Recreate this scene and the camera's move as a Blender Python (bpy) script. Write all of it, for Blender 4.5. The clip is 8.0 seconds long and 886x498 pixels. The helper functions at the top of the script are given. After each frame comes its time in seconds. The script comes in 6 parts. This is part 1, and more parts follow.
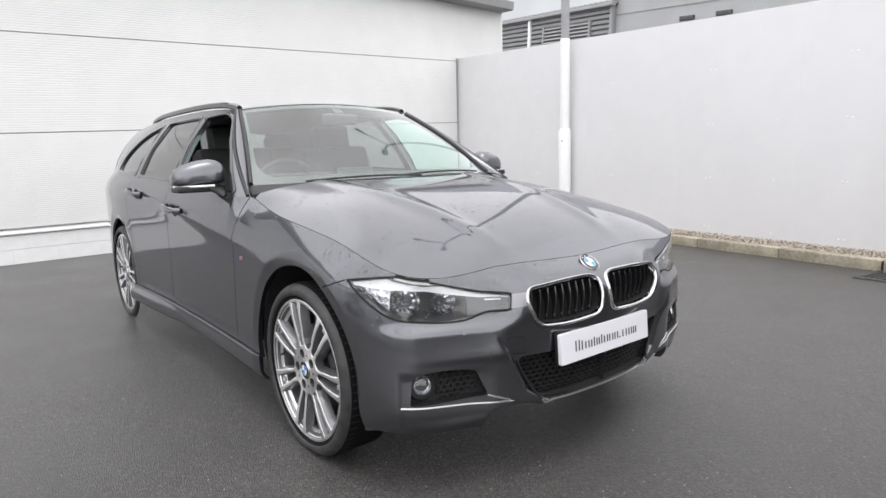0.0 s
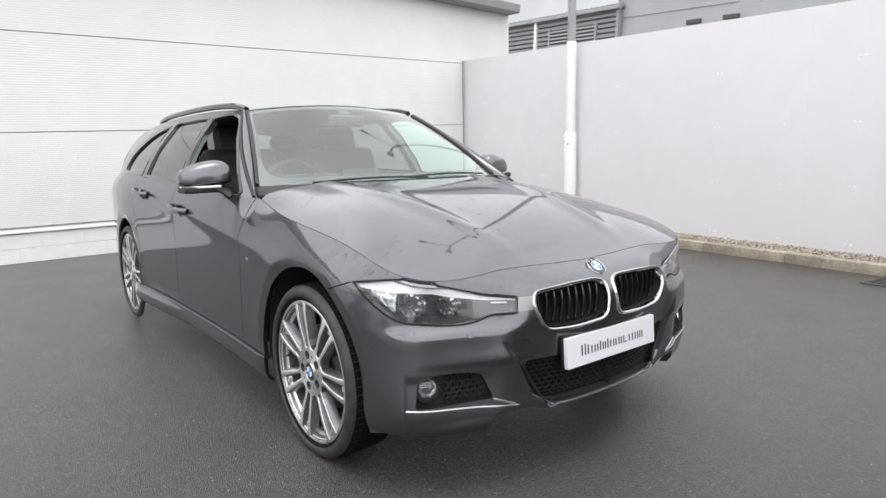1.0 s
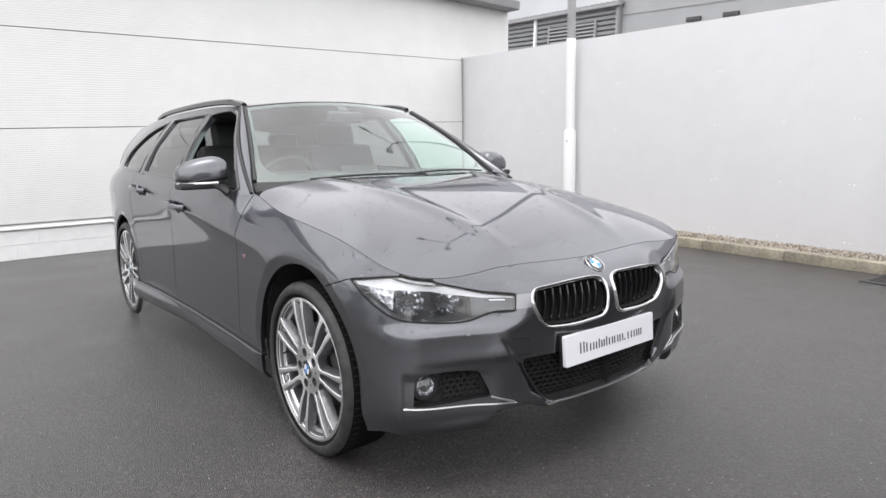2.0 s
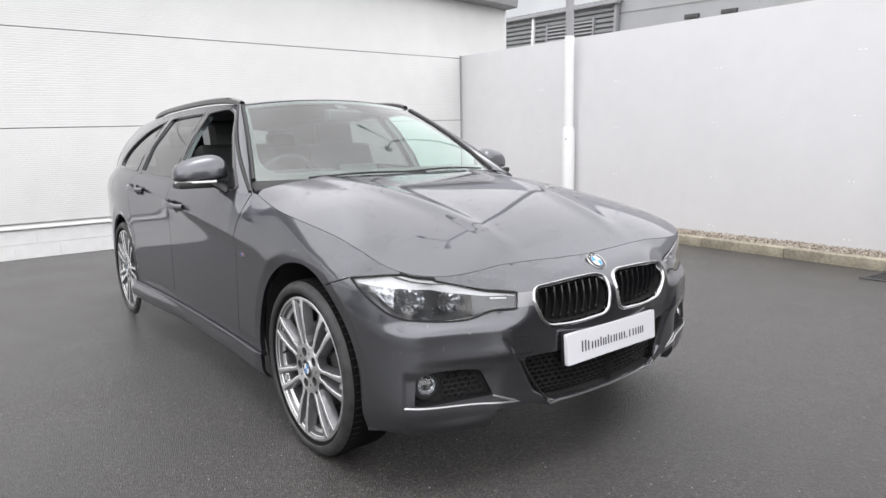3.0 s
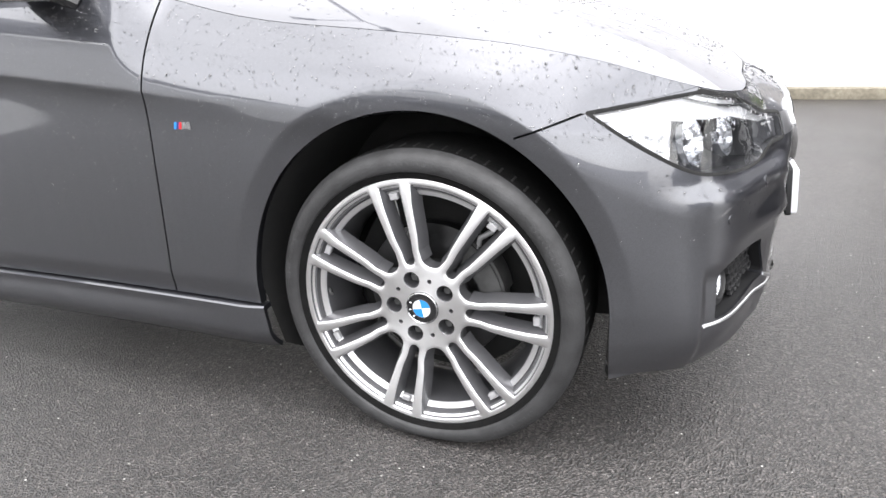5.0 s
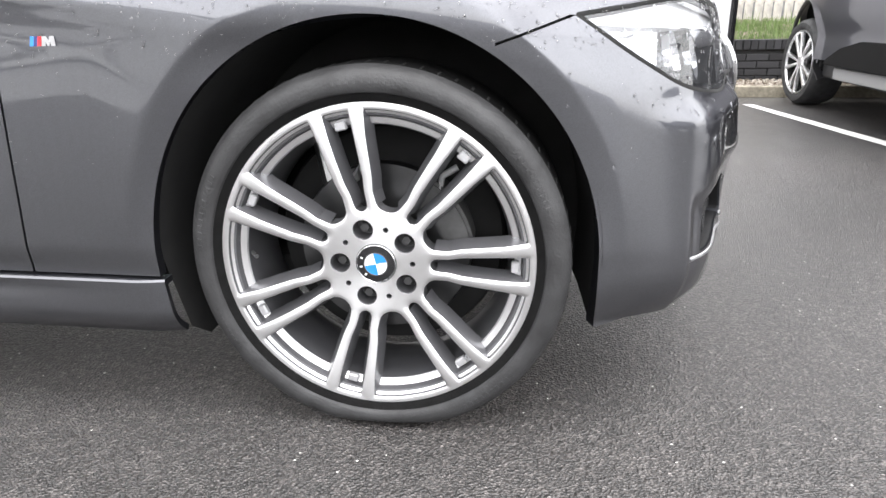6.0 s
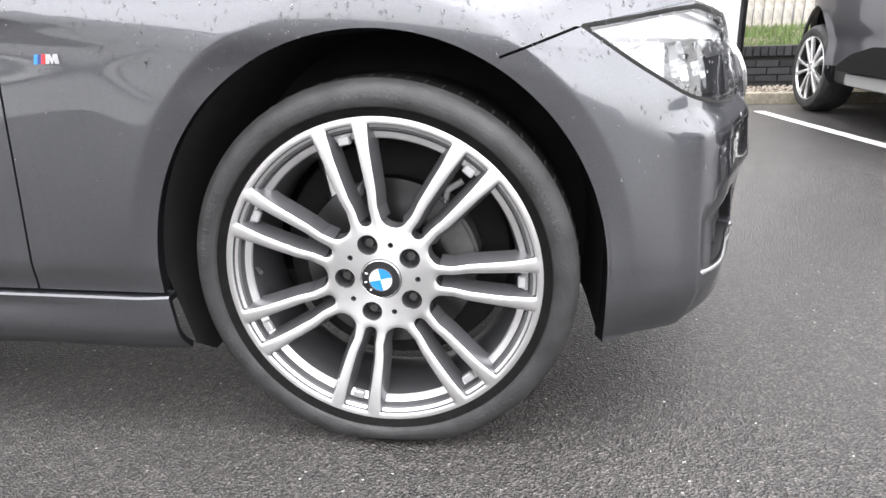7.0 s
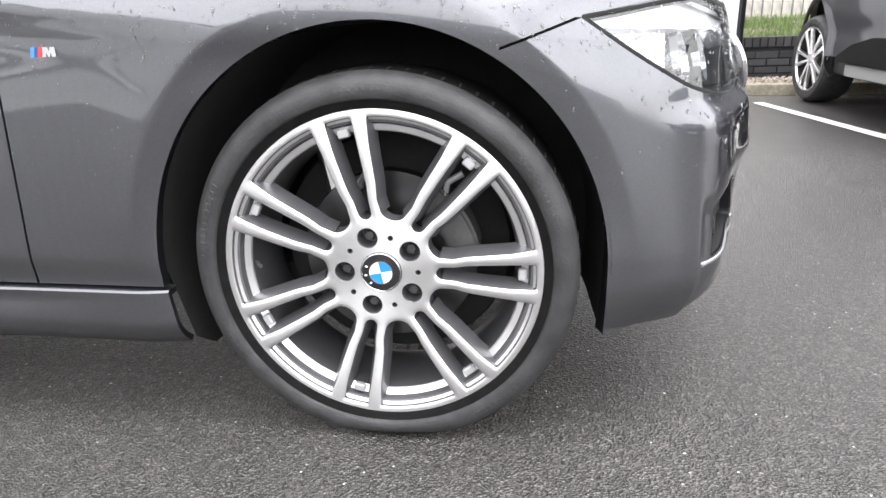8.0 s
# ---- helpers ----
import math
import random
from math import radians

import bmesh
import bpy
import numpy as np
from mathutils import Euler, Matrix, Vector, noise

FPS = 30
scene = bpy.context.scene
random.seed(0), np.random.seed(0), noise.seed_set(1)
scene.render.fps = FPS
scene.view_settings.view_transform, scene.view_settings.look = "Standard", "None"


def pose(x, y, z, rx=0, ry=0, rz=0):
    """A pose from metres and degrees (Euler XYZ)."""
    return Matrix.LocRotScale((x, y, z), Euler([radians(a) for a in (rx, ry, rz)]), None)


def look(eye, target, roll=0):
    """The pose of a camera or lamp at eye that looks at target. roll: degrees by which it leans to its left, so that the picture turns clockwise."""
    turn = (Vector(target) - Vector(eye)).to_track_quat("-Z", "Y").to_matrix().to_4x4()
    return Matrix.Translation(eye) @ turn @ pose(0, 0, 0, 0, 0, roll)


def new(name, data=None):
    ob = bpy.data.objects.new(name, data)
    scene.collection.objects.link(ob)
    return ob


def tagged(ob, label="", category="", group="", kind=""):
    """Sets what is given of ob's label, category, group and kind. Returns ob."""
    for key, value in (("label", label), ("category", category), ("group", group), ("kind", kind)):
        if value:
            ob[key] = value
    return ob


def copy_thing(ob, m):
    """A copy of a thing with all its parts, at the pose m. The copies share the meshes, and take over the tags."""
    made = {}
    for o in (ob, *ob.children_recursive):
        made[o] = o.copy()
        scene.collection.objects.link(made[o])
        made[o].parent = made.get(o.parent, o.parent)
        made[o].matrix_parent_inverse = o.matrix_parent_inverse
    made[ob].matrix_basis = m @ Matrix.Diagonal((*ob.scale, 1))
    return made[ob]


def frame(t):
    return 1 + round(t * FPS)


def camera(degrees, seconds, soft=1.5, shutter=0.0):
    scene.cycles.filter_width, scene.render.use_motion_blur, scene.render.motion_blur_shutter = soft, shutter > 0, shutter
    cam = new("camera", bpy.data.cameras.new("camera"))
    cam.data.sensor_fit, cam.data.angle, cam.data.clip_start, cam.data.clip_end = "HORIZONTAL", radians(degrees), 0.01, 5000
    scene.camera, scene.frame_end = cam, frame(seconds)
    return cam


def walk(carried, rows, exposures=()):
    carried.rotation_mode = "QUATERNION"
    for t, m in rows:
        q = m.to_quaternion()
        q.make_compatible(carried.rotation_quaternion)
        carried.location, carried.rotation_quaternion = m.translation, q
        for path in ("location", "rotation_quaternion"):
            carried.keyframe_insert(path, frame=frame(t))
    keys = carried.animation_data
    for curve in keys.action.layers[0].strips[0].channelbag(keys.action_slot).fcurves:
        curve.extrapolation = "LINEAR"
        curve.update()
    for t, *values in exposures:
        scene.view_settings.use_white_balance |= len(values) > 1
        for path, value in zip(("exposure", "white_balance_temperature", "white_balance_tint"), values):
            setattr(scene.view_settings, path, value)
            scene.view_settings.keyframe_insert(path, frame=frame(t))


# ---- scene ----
cam = camera(69.6, 8.0)
PATH = [
    (0, (2.176, -1.916, 1.152), (0.631, -0.685, 0.841), -1.4),
    (0.5, (2.169, -1.919, 1.154), (0.61, -0.703, 0.852), -1.7),
    (1, (2.167, -1.919, 1.154), (0.613, -0.697, 0.849), -1.0),
    (1.5, (2.162, -1.914, 1.152), (0.61, -0.692, 0.84), -0.8),
    (3, (2.143, -1.904, 1.146), (0.595, -0.678, 0.829), -1.1),
    (3.2, (2.090, -1.940, 1.134), (0.555, -0.731, 0.705), -0.9),
    (3.5, (1.895, -1.951, 1.098), (0.378, -0.75, 0.592), 0.3),
    (3.7, (1.709, -2.003, 1.11), (0.258, -0.729, 0.59), -1.9),
    (3.8, (1.621, -2.008, 1.094), (0.208, -0.650, 0.696), -2.4),
    (4, (1.438, -1.99, 1.03), (0.091, -0.573, 0.608), -2.8),
    (4.2, (1.222, -2.017, 1.006), (-0.062, -0.601, 0.42), -4.4),
    (5.3, (0.331, -1.946, 0.82), (-0.075, -0.107, 0.146), -2.9),
    (5.5, (0.271, -1.928, 0.767), (0.004, -0.061, 0.1), -2.6),
    (6, (0.242, -1.889, 0.712), (0.012, -0.015, 0.05), -1.3),
    (6.5, (0.251, -1.874, 0.714), (0.004, 0.001, 0.064), -1.7),
    (7, (0.248, -1.871, 0.717), (-0.014, 0.007, 0.082), -2.0),
    (7.5, (0.247, -1.87, 0.715), (-0.02, 0.006, 0.077), -2.1),
    (8, (0.246, -1.869, 0.716), (-0.013, 0.002, 0.06), -2.2),
]
EXPOSURES = [(0, 1.10, 6455, 11), (3.0, 1.10, 6455, 11), (3.5, 1.23, 6455, 11), (4.0, 1.41, 6455, 11), (4.2, 1.5, 6455, 11), (5.3, 2.10, 6455, 11), (8.0, 2.12, 6455, 11)]
walk(cam, [(t, look(eye, target, roll)) for t, eye, target, roll in PATH], EXPOSURES)

# ---- light: flat overcast daylight ----
world = bpy.data.worlds.new("overcast_sky")
scene.world = world
world.use_nodes = True
wn = world.node_tree
sky = wn.nodes.new("ShaderNodeTexSky")
sky.sky_type = "NISHITA"
sky.sun_disc = False
sky.sun_elevation = radians(78)
sky.sun_rotation = radians(135)
sky.air_density, sky.dust_density = 1.0, 3.0
grey_sky = wn.nodes.new("ShaderNodeHueSaturation")
grey_sky.inputs["Saturation"].default_value = 0.12
wn.links.new(sky.outputs["Color"], grey_sky.inputs["Color"])
# soft banks of cloud
sky_dir = wn.nodes.new("ShaderNodeTexCoord")
cloud = wn.nodes.new("ShaderNodeTexNoise")
cloud.inputs["Scale"].default_value, cloud.inputs["Detail"].default_value, cloud.inputs["Distortion"].default_value = 2.6, 5.0, 0.6
wn.links.new(sky_dir.outputs["Generated"], cloud.inputs["Vector"])
bank = wn.nodes.new("ShaderNodeMapRange")
bank.inputs["From Min"].default_value, bank.inputs["From Max"].default_value = 0.32, 0.68
bank.inputs["To Min"].default_value, bank.inputs["To Max"].default_value = 0.66, 1.34
wn.links.new(cloud.outputs["Fac"], bank.inputs["Value"])
clouded = wn.nodes.new("ShaderNodeVectorMath")
clouded.operation = "SCALE"
wn.links.new(grey_sky.outputs["Color"], clouded.inputs[0])
wn.links.new(bank.outputs["Result"], clouded.inputs["Scale"])
wn.links.new(clouded.outputs[0], wn.nodes["Background"].inputs["Color"])
wn.nodes["Background"].inputs["Strength"].default_value = 0.115
sun = new("sun", bpy.data.lights.new("sun", "SUN"))
sun.data.energy, sun.data.angle, sun.data.color = 1.5, radians(165), (1.0, 0.985, 0.965)
sun.matrix_world = look((1.2, -1.4, 8), (0, 0, 0))

# ---- materials ----
def shader(name, colour, rough=0.5, metal=0.0, coat=0.0, coat_rough=0.03, vary=0.0, scale=8.0, bump=0.0, bump_scale=60.0,
           rough_vary=0.0, glass=0.0, spec=0.5, detail=4.0, stain=0.0, stain_scale=1.3):
    m = bpy.data.materials.new(name)
    m.use_nodes = True
    t = m.node_tree
    p = t.nodes["Principled BSDF"]
    p.inputs["Base Color"].default_value = (*colour, 1)
    p.inputs["Roughness"].default_value = rough
    p.inputs["Metallic"].default_value = metal
    p.inputs["Coat Weight"].default_value = coat
    p.inputs["Coat Roughness"].default_value = coat_rough
    p.inputs["Transmission Weight"].default_value = glass
    p.inputs["Specular IOR Level"].default_value = spec
    co = t.nodes.new("ShaderNodeTexCoord")

    def noisy(s, d=4.0):
        n = t.nodes.new("ShaderNodeTexNoise")
        n.inputs["Scale"].default_value, n.inputs["Detail"].default_value = s, d
        t.links.new(co.outputs["Object"], n.inputs["Vector"])
        return n.outputs["Fac"]

    def remap(fac, lo, hi):
        r = t.nodes.new("ShaderNodeMapRange")
        r.inputs["From Min"].default_value, r.inputs["From Max"].default_value = 0.3, 0.7
        r.inputs["To Min"].default_value, r.inputs["To Max"].default_value = lo, hi
        t.links.new(fac, r.inputs["Value"])
        return r.outputs["Result"]

    if vary or stain:
        value = remap(noisy(scale, detail), 1 - vary, 1 + vary)
        if stain:
            second = remap(noisy(stain_scale, 3), 1 - stain, 1 + stain)
            both = t.nodes.new("ShaderNodeMath")
            both.operation = "MULTIPLY"
            t.links.new(value, both.inputs[0])
            t.links.new(second, both.inputs[1])
            value = both.outputs[0]
        mul = t.nodes.new("ShaderNodeVectorMath")
        mul.operation = "SCALE"
        mul.inputs[0].default_value = colour
        t.links.new(value, mul.inputs["Scale"])
        t.links.new(mul.outputs[0], p.inputs["Base Color"])
    if rough_vary:
        t.links.new(remap(noisy(scale * 0.6), rough - rough_vary, rough + rough_vary), p.inputs["Roughness"])
    if bump:
        b = t.nodes.new("ShaderNodeBump")
        b.inputs["Strength"].default_value = bump
        b.inputs["Distance"].default_value = 0.004
        t.links.new(noisy(bump_scale, 3), b.inputs["Height"])
        t.links.new(b.outputs["Normal"], p.inputs["Normal"])
    return m


def asphalt_material():
    m = shader("asphalt", (0.05, 0.05, 0.052), 0.55)
    t = m.node_tree
    p = t.nodes["Principled BSDF"]
    co = t.nodes.new("ShaderNodeTexCoord")

    def tex(kind, **values):
        n = t.nodes.new(kind)
        for key, value in values.items():
            n.inputs[key].default_value = value
        t.links.new(co.outputs["Object"], n.inputs["Vector"])
        return n

    # a thin film of damp
    p.inputs["Coat Weight"].default_value = 0.68
    p.inputs["Coat Roughness"].default_value = 0.24
    p.inputs["Coat IOR"].default_value = 1.5
    stones = tex("ShaderNodeTexVoronoi", Scale=215.0)
    big = tex("ShaderNodeTexNoise", Scale=0.55, Detail=5.0)
    mid = tex("ShaderNodeTexNoise", Scale=7.0, Detail=6.0)
    ramp = t.nodes.new("ShaderNodeValToRGB")
    e = ramp.color_ramp.elements
    e[0].position, e[0].color = 0.0, (0.008, 0.008, 0.008, 1)
    e[1].position, e[1].color = 0.50, (0.0320, 0.0285, 0.0270, 1)
    for pos, v in ((0.78, 0.092), (0.93, 0.14), (0.99, 0.27)):
        c = e.new(pos)
        c.color = (v * 1.10, v, v * 0.95, 1)
    t.links.new(stones.outputs["Color"], ramp.inputs["Fac"])
    wet = t.nodes.new("ShaderNodeMapRange")
    wet.inputs["From Min"].default_value, wet.inputs["From Max"].default_value = 0.35, 0.65
    wet.inputs["To Min"].default_value, wet.inputs["To Max"].default_value = 0.70, 1.28
    t.links.new(big.outputs["Fac"], wet.inputs["Value"])
    fine = t.nodes.new("ShaderNodeMapRange")
    fine.inputs["To Min"].default_value, fine.inputs["To Max"].default_value = 0.75, 1.25
    t.links.new(mid.outputs["Fac"], fine.inputs["Value"])
    speck = tex("ShaderNodeTexNoise", Scale=42.0, Detail=3.0)
    grain = t.nodes.new("ShaderNodeMapRange")
    grain.inputs["From Min"].default_value, grain.inputs["From Max"].default_value = 0.3, 0.7
    grain.inputs["To Min"].default_value, grain.inputs["To Max"].default_value = 0.75, 1.25
    t.links.new(speck.outputs["Fac"], grain.inputs["Value"])
    both_scales = t.nodes.new("ShaderNodeMath")
    both_scales.operation = "MULTIPLY"
    t.links.new(fine.outputs[0], both_scales.inputs[0])
    t.links.new(grain.outputs[0], both_scales.inputs[1])
    k = t.nodes.new("ShaderNodeMath")
    k.operation = "MULTIPLY"
    t.links.new(wet.outputs[0], k.inputs[0])
    t.links.new(both_scales.outputs[0], k.inputs[1])
    mul = t.nodes.new("ShaderNodeVectorMath")
    mul.operation = "SCALE"
    t.links.new(ramp.outputs["Color"], mul.inputs[0])
    dried = t.nodes.new("ShaderNodeMath")
    dried.operation = "MULTIPLY"
    dried.inputs[1].default_value = 0.72
    t.links.new(k.outputs[0], dried.inputs[0])
    t.links.new(dried.outputs[0], mul.inputs["Scale"])
    # sparse white chips of stone
    chips = tex("ShaderNodeTexVoronoi", Scale=38.0)
    small = t.nodes.new("ShaderNodeMath")
    small.operation = "LESS_THAN"
    small.inputs[1].default_value = 0.085
    t.links.new(chips.outputs["Distance"], small.inputs[0])
    few = t.nodes.new("ShaderNodeSeparateColor")
    t.links.new(chips.outputs["Color"], few.inputs[0])
    pick = t.nodes.new("ShaderNodeMath")
    pick.operation = "GREATER_THAN"
    pick.inputs[1].default_value = 0.72
    t.links.new(few.outputs[0], pick.inputs[0])
    chip = t.nodes.new("ShaderNodeMath")
    chip.operation = "MULTIPLY"
    t.links.new(small.outputs[0], chip.inputs[0])
    t.links.new(pick.outputs[0], chip.inputs[1])
    paler = t.nodes.new("ShaderNodeMix")
    paler.data_type = "RGBA"
    t.links.new(chip.outputs[0], paler.inputs[0])
    t.links.new(mul.outputs[0], paler.inputs[6])
    paler.inputs[7].default_value = (0.62, 0.61, 0.58, 1)
    t.links.new(paler.outputs[2], p.inputs["Base Color"])
    gloss = t.nodes.new("ShaderNodeMapRange")
    gloss.inputs["From Min"].default_value, gloss.inputs["From Max"].default_value = 0.3, 0.7
    gloss.inputs["To Min"].default_value, gloss.inputs["To Max"].default_value = 0.26, 0.56
    t.links.new(big.outputs["Fac"], gloss.inputs["Value"])
    t.links.new(gloss.outputs[0], p.inputs["Roughness"])
    b = t.nodes.new("ShaderNodeBump")
    b.inputs["Strength"].default_value, b.inputs["Distance"].default_value = 1.0, 0.0050
    t.links.new(stones.outputs["Distance"], b.inputs["Height"])
    t.links.new(b.outputs["Normal"], p.inputs["Normal"])
    # the film follows the stones, a little smoother than they are
    film_bump = t.nodes.new("ShaderNodeBump")
    film_bump.inputs["Strength"].default_value, film_bump.inputs["Distance"].default_value = 1.0, 0.0034
    t.links.new(stones.outputs["Distance"], film_bump.inputs["Height"])
    t.links.new(film_bump.outputs["Normal"], p.inputs["Coat Normal"])
    return m


def brick_material(name, colour):
    m = shader(name, colour, 0.85, bump=0.4, bump_scale=120)
    t = m.node_tree
    info = t.nodes.new("ShaderNodeObjectInfo")
    r = t.nodes.new("ShaderNodeMapRange")
    r.inputs["To Min"].default_value, r.inputs["To Max"].default_value = 0.6, 1.4
    t.links.new(info.outputs["Random"], r.inputs["Value"])
    mul = t.nodes.new("ShaderNodeVectorMath")
    mul.operation = "SCALE"
    mul.inputs[0].default_value = colour
    t.links.new(r.outputs[0], mul.inputs["Scale"])
    t.links.new(mul.outputs[0], t.nodes["Principled BSDF"].inputs["Base Color"])
    return m


def paint_material(name, colour, coat=1.0):
    m = shader(name, colour, 0.31, metal=0.92, coat=coat, coat_rough=0.02)
    t = m.node_tree
    p = t.nodes["Principled BSDF"]
    p.inputs["Coat IOR"].default_value = 1.78
    p.inputs["Specular Tint"].default_value = (0.5, 0.5, 0.54, 1)
    co = t.nodes.new("ShaderNodeTexCoord")
    flake = t.nodes.new("ShaderNodeTexVoronoi")
    flake.inputs["Scale"].default_value = 1400
    t.links.new(co.outputs["Object"], flake.inputs["Vector"])
    r = t.nodes.new("ShaderNodeMapRange")
    r.inputs["To Min"].default_value, r.inputs["To Max"].default_value = 0.8, 1.25
    t.links.new(flake.outputs["Color"], r.inputs["Value"])
    film = t.nodes.new("ShaderNodeTexNoise")
    film.inputs["Scale"].default_value, film.inputs["Detail"].default_value = 5.0, 6.0
    t.links.new(co.outputs["Object"], film.inputs["Vector"])
    fr = t.nodes.new("ShaderNodeMapRange")
    fr.inputs["From Min"].default_value, fr.inputs["From Max"].default_value = 0.35, 0.7
    fr.inputs["To Min"].default_value, fr.inputs["To Max"].default_value = 0.015, 0.06
    t.links.new(film.outputs["Fac"], fr.inputs["Value"])
    t.links.new(fr.outputs[0], p.inputs["Coat Roughness"])
    mul = t.nodes.new("ShaderNodeVectorMath")
    mul.operation = "SCALE"
    mul.inputs[0].default_value = colour
    t.links.new(r.outputs[0], mul.inputs["Scale"])
    t.links.new(mul.outputs[0], p.inputs["Base Color"])
    return m


def clear_glass(name, tint, see=0.9, base=0.06):
    """Thin glazing: lets light through with a tint and mirrors at grazing angles."""
    m = bpy.data.materials.new(name)
    m.use_nodes = True
    t = m.node_tree
    t.nodes.remove(t.nodes["Principled BSDF"])
    clear = t.nodes.new("ShaderNodeBsdfTransparent")
    clear.inputs["Color"].default_value = (*[c * see for c in tint], 1)
    gloss = t.nodes.new("ShaderNodeBsdfGlossy")
    gloss.inputs["Roughness"].default_value = 0.015
    gloss.inputs["Color"].default_value = (1, 1, 1, 1)
    face = t.nodes.new("ShaderNodeLayerWeight")
    face.inputs["Blend"].default_value = 0.5
    power = t.nodes.new("ShaderNodeMath")
    power.operation = "POWER"
    power.inputs[1].default_value = 5.0
    t.links.new(face.outputs["Facing"], power.inputs[0])
    schlick = t.nodes.new("ShaderNodeMath")
    schlick.operation = "MULTIPLY_ADD"
    schlick.inputs[1].default_value, schlick.inputs[2].default_value = 1 - base, base
    t.links.new(power.outputs[0], schlick.inputs[0])
    mix = t.nodes.new("ShaderNodeMixShader")
    t.links.new(schlick.outputs[0], mix.inputs[0])
    t.links.new(clear.outputs[0], mix.inputs[1])
    t.links.new(gloss.outputs[0], mix.inputs[2])
    t.links.new(mix.outputs[0], t.nodes["Material Output"].inputs["Surface"])
    return m


def turned_alloy(name):
    """Bare alloy turned on a lathe: fine rings round the wheel's axis stretch its highlights."""
    m = shader(name, (0.95, 0.95, 0.955), 0.33, metal=1.0, vary=0.04, scale=30)
    t = m.node_tree
    p = t.nodes["Principled BSDF"]
    p.inputs["Anisotropic"].default_value = 0.8
    p.inputs["Anisotropic Rotation"].default_value = 0.25
    co = t.nodes.new("ShaderNodeTexCoord")
    cross = t.nodes.new("ShaderNodeVectorMath")
    cross.operation = "CROSS_PRODUCT"
    cross.inputs[0].default_value = (0, 0, 1)
    t.links.new(co.outputs["Object"], cross.inputs[1])
    world_dir = t.nodes.new("ShaderNodeVectorTransform")
    world_dir.vector_type, world_dir.convert_from, world_dir.convert_to = "VECTOR", "OBJECT", "WORLD"
    t.links.new(cross.outputs[0], world_dir.inputs[0])
    unit = t.nodes.new("ShaderNodeVectorMath")
    unit.operation = "NORMALIZE"
    t.links.new(world_dir.outputs[0], unit.inputs[0])
    t.links.new(unit.outputs[0], p.inputs["Tangent"])
    return m


ASPHALT = asphalt_material()
PAINT = paint_material("grey_metallic_paint", (0.096, 0.0985, 0.111))
SUV_PAINT = paint_material("dark_grey_metallic_paint", (0.12, 0.12, 0.126), 0.45)
WHITE_CLAD = shader("white_coated_steel", (0.74, 0.74, 0.735), 0.45, vary=0.02, scale=3, stain=0.03, stain_scale=0.7)
WHITE_FENCE = shader("white_smooth_panel", (0.70, 0.695, 0.71), 0.35, vary=0.015, scale=5, stain=0.035, stain_scale=0.5)
WHITE_PAINT = shader("white_gloss_paint", (0.82, 0.82, 0.82), 0.35, vary=0.03, scale=12)
SEAM = shader("grey_seam", (0.30, 0.30, 0.30), 0.7)
KERB = shader("concrete_kerb", (0.30, 0.27, 0.21), 0.9, vary=0.22, scale=30, bump=0.5, bump_scale=150, stain=0.25, stain_scale=4)
GRAVEL = shader("pale_gravel", (0.36, 0.31, 0.24), 0.9, vary=0.4, scale=40)
EARTH = shader("earth_bed", (0.16, 0.13, 0.10), 0.95, vary=0.35, scale=20, bump=0.6, bump_scale=80)
LOUVRE = shader("grey_louvre_steel", (0.25, 0.255, 0.26), 0.55, vary=0.05, scale=4)
GREY_CLAD = shader("grey_cladding", (0.36, 0.365, 0.375), 0.5, vary=0.05, scale=2)
EAVE = shader("grey_eave_metal", (0.30, 0.30, 0.31), 0.45, vary=0.06, scale=6)
BRICK = brick_material("dark_grey_brick", (0.035, 0.035, 0.038))
MORTAR = shader("dark_mortar", (0.03, 0.03, 0.03), 0.95, vary=0.2, scale=60)
TIMBER = shader("weathered_timber", (0.46, 0.43, 0.39), 0.85, vary=0.3, scale=14, bump=0.3, bump_scale=40)
GRASS = shader("grass", (0.125, 0.185, 0.055), 0.7, vary=0.5, scale=30)
LINE = shader("white_road_marking", (0.72, 0.71, 0.69), 0.7, vary=0.12, scale=40, bump=0.5, bump_scale=300)
# wet rubber, blackened further: the wheel arch's shade is put into its colour
TREAD = shader("wet_shade_dark_rubber", (0.006, 0.006, 0.006), 0.85, spec=0.15, vary=0.3, scale=40, bump=0.4, bump_scale=160)
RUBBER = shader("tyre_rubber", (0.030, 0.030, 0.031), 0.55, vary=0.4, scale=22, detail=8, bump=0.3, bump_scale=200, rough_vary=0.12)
MACHINED = turned_alloy("machined_alloy")
ALLOY_GREY = shader("grey_alloy_paint", (0.13, 0.13, 0.137), 0.36, metal=0.5, coat=0.4, vary=0.08, scale=20)
STEEL = shader("brushed_steel", (0.42, 0.42, 0.42), 0.35, metal=1.0, vary=0.2, scale=20)
DISC = shader("used_brake_disc", (0.11, 0.11, 0.112), 0.38, metal=1.0, vary=0.3, scale=12)
CAST = shader("cast_alloy", (0.50, 0.50, 0.51), 0.5, metal=0.5, vary=0.06, scale=40)
IRON = shader("cast_iron", (0.08, 0.08, 0.08), 0.55, metal=0.4, vary=0.3, scale=30)
BLACK = shader("black_plastic", (0.013, 0.013, 0.014), 0.5, vary=0.2, scale=30)
GLOSS_BLACK = shader("gloss_black_trim", (0.01, 0.01, 0.011), 0.12, coat=0.5)
LINER = shader("wheel_arch_liner", (0.010, 0.010, 0.010), 0.9, vary=0.3, scale=20)
CHROME = shader("chrome", (0.55, 0.55, 0.56), 0.10, metal=1.0)
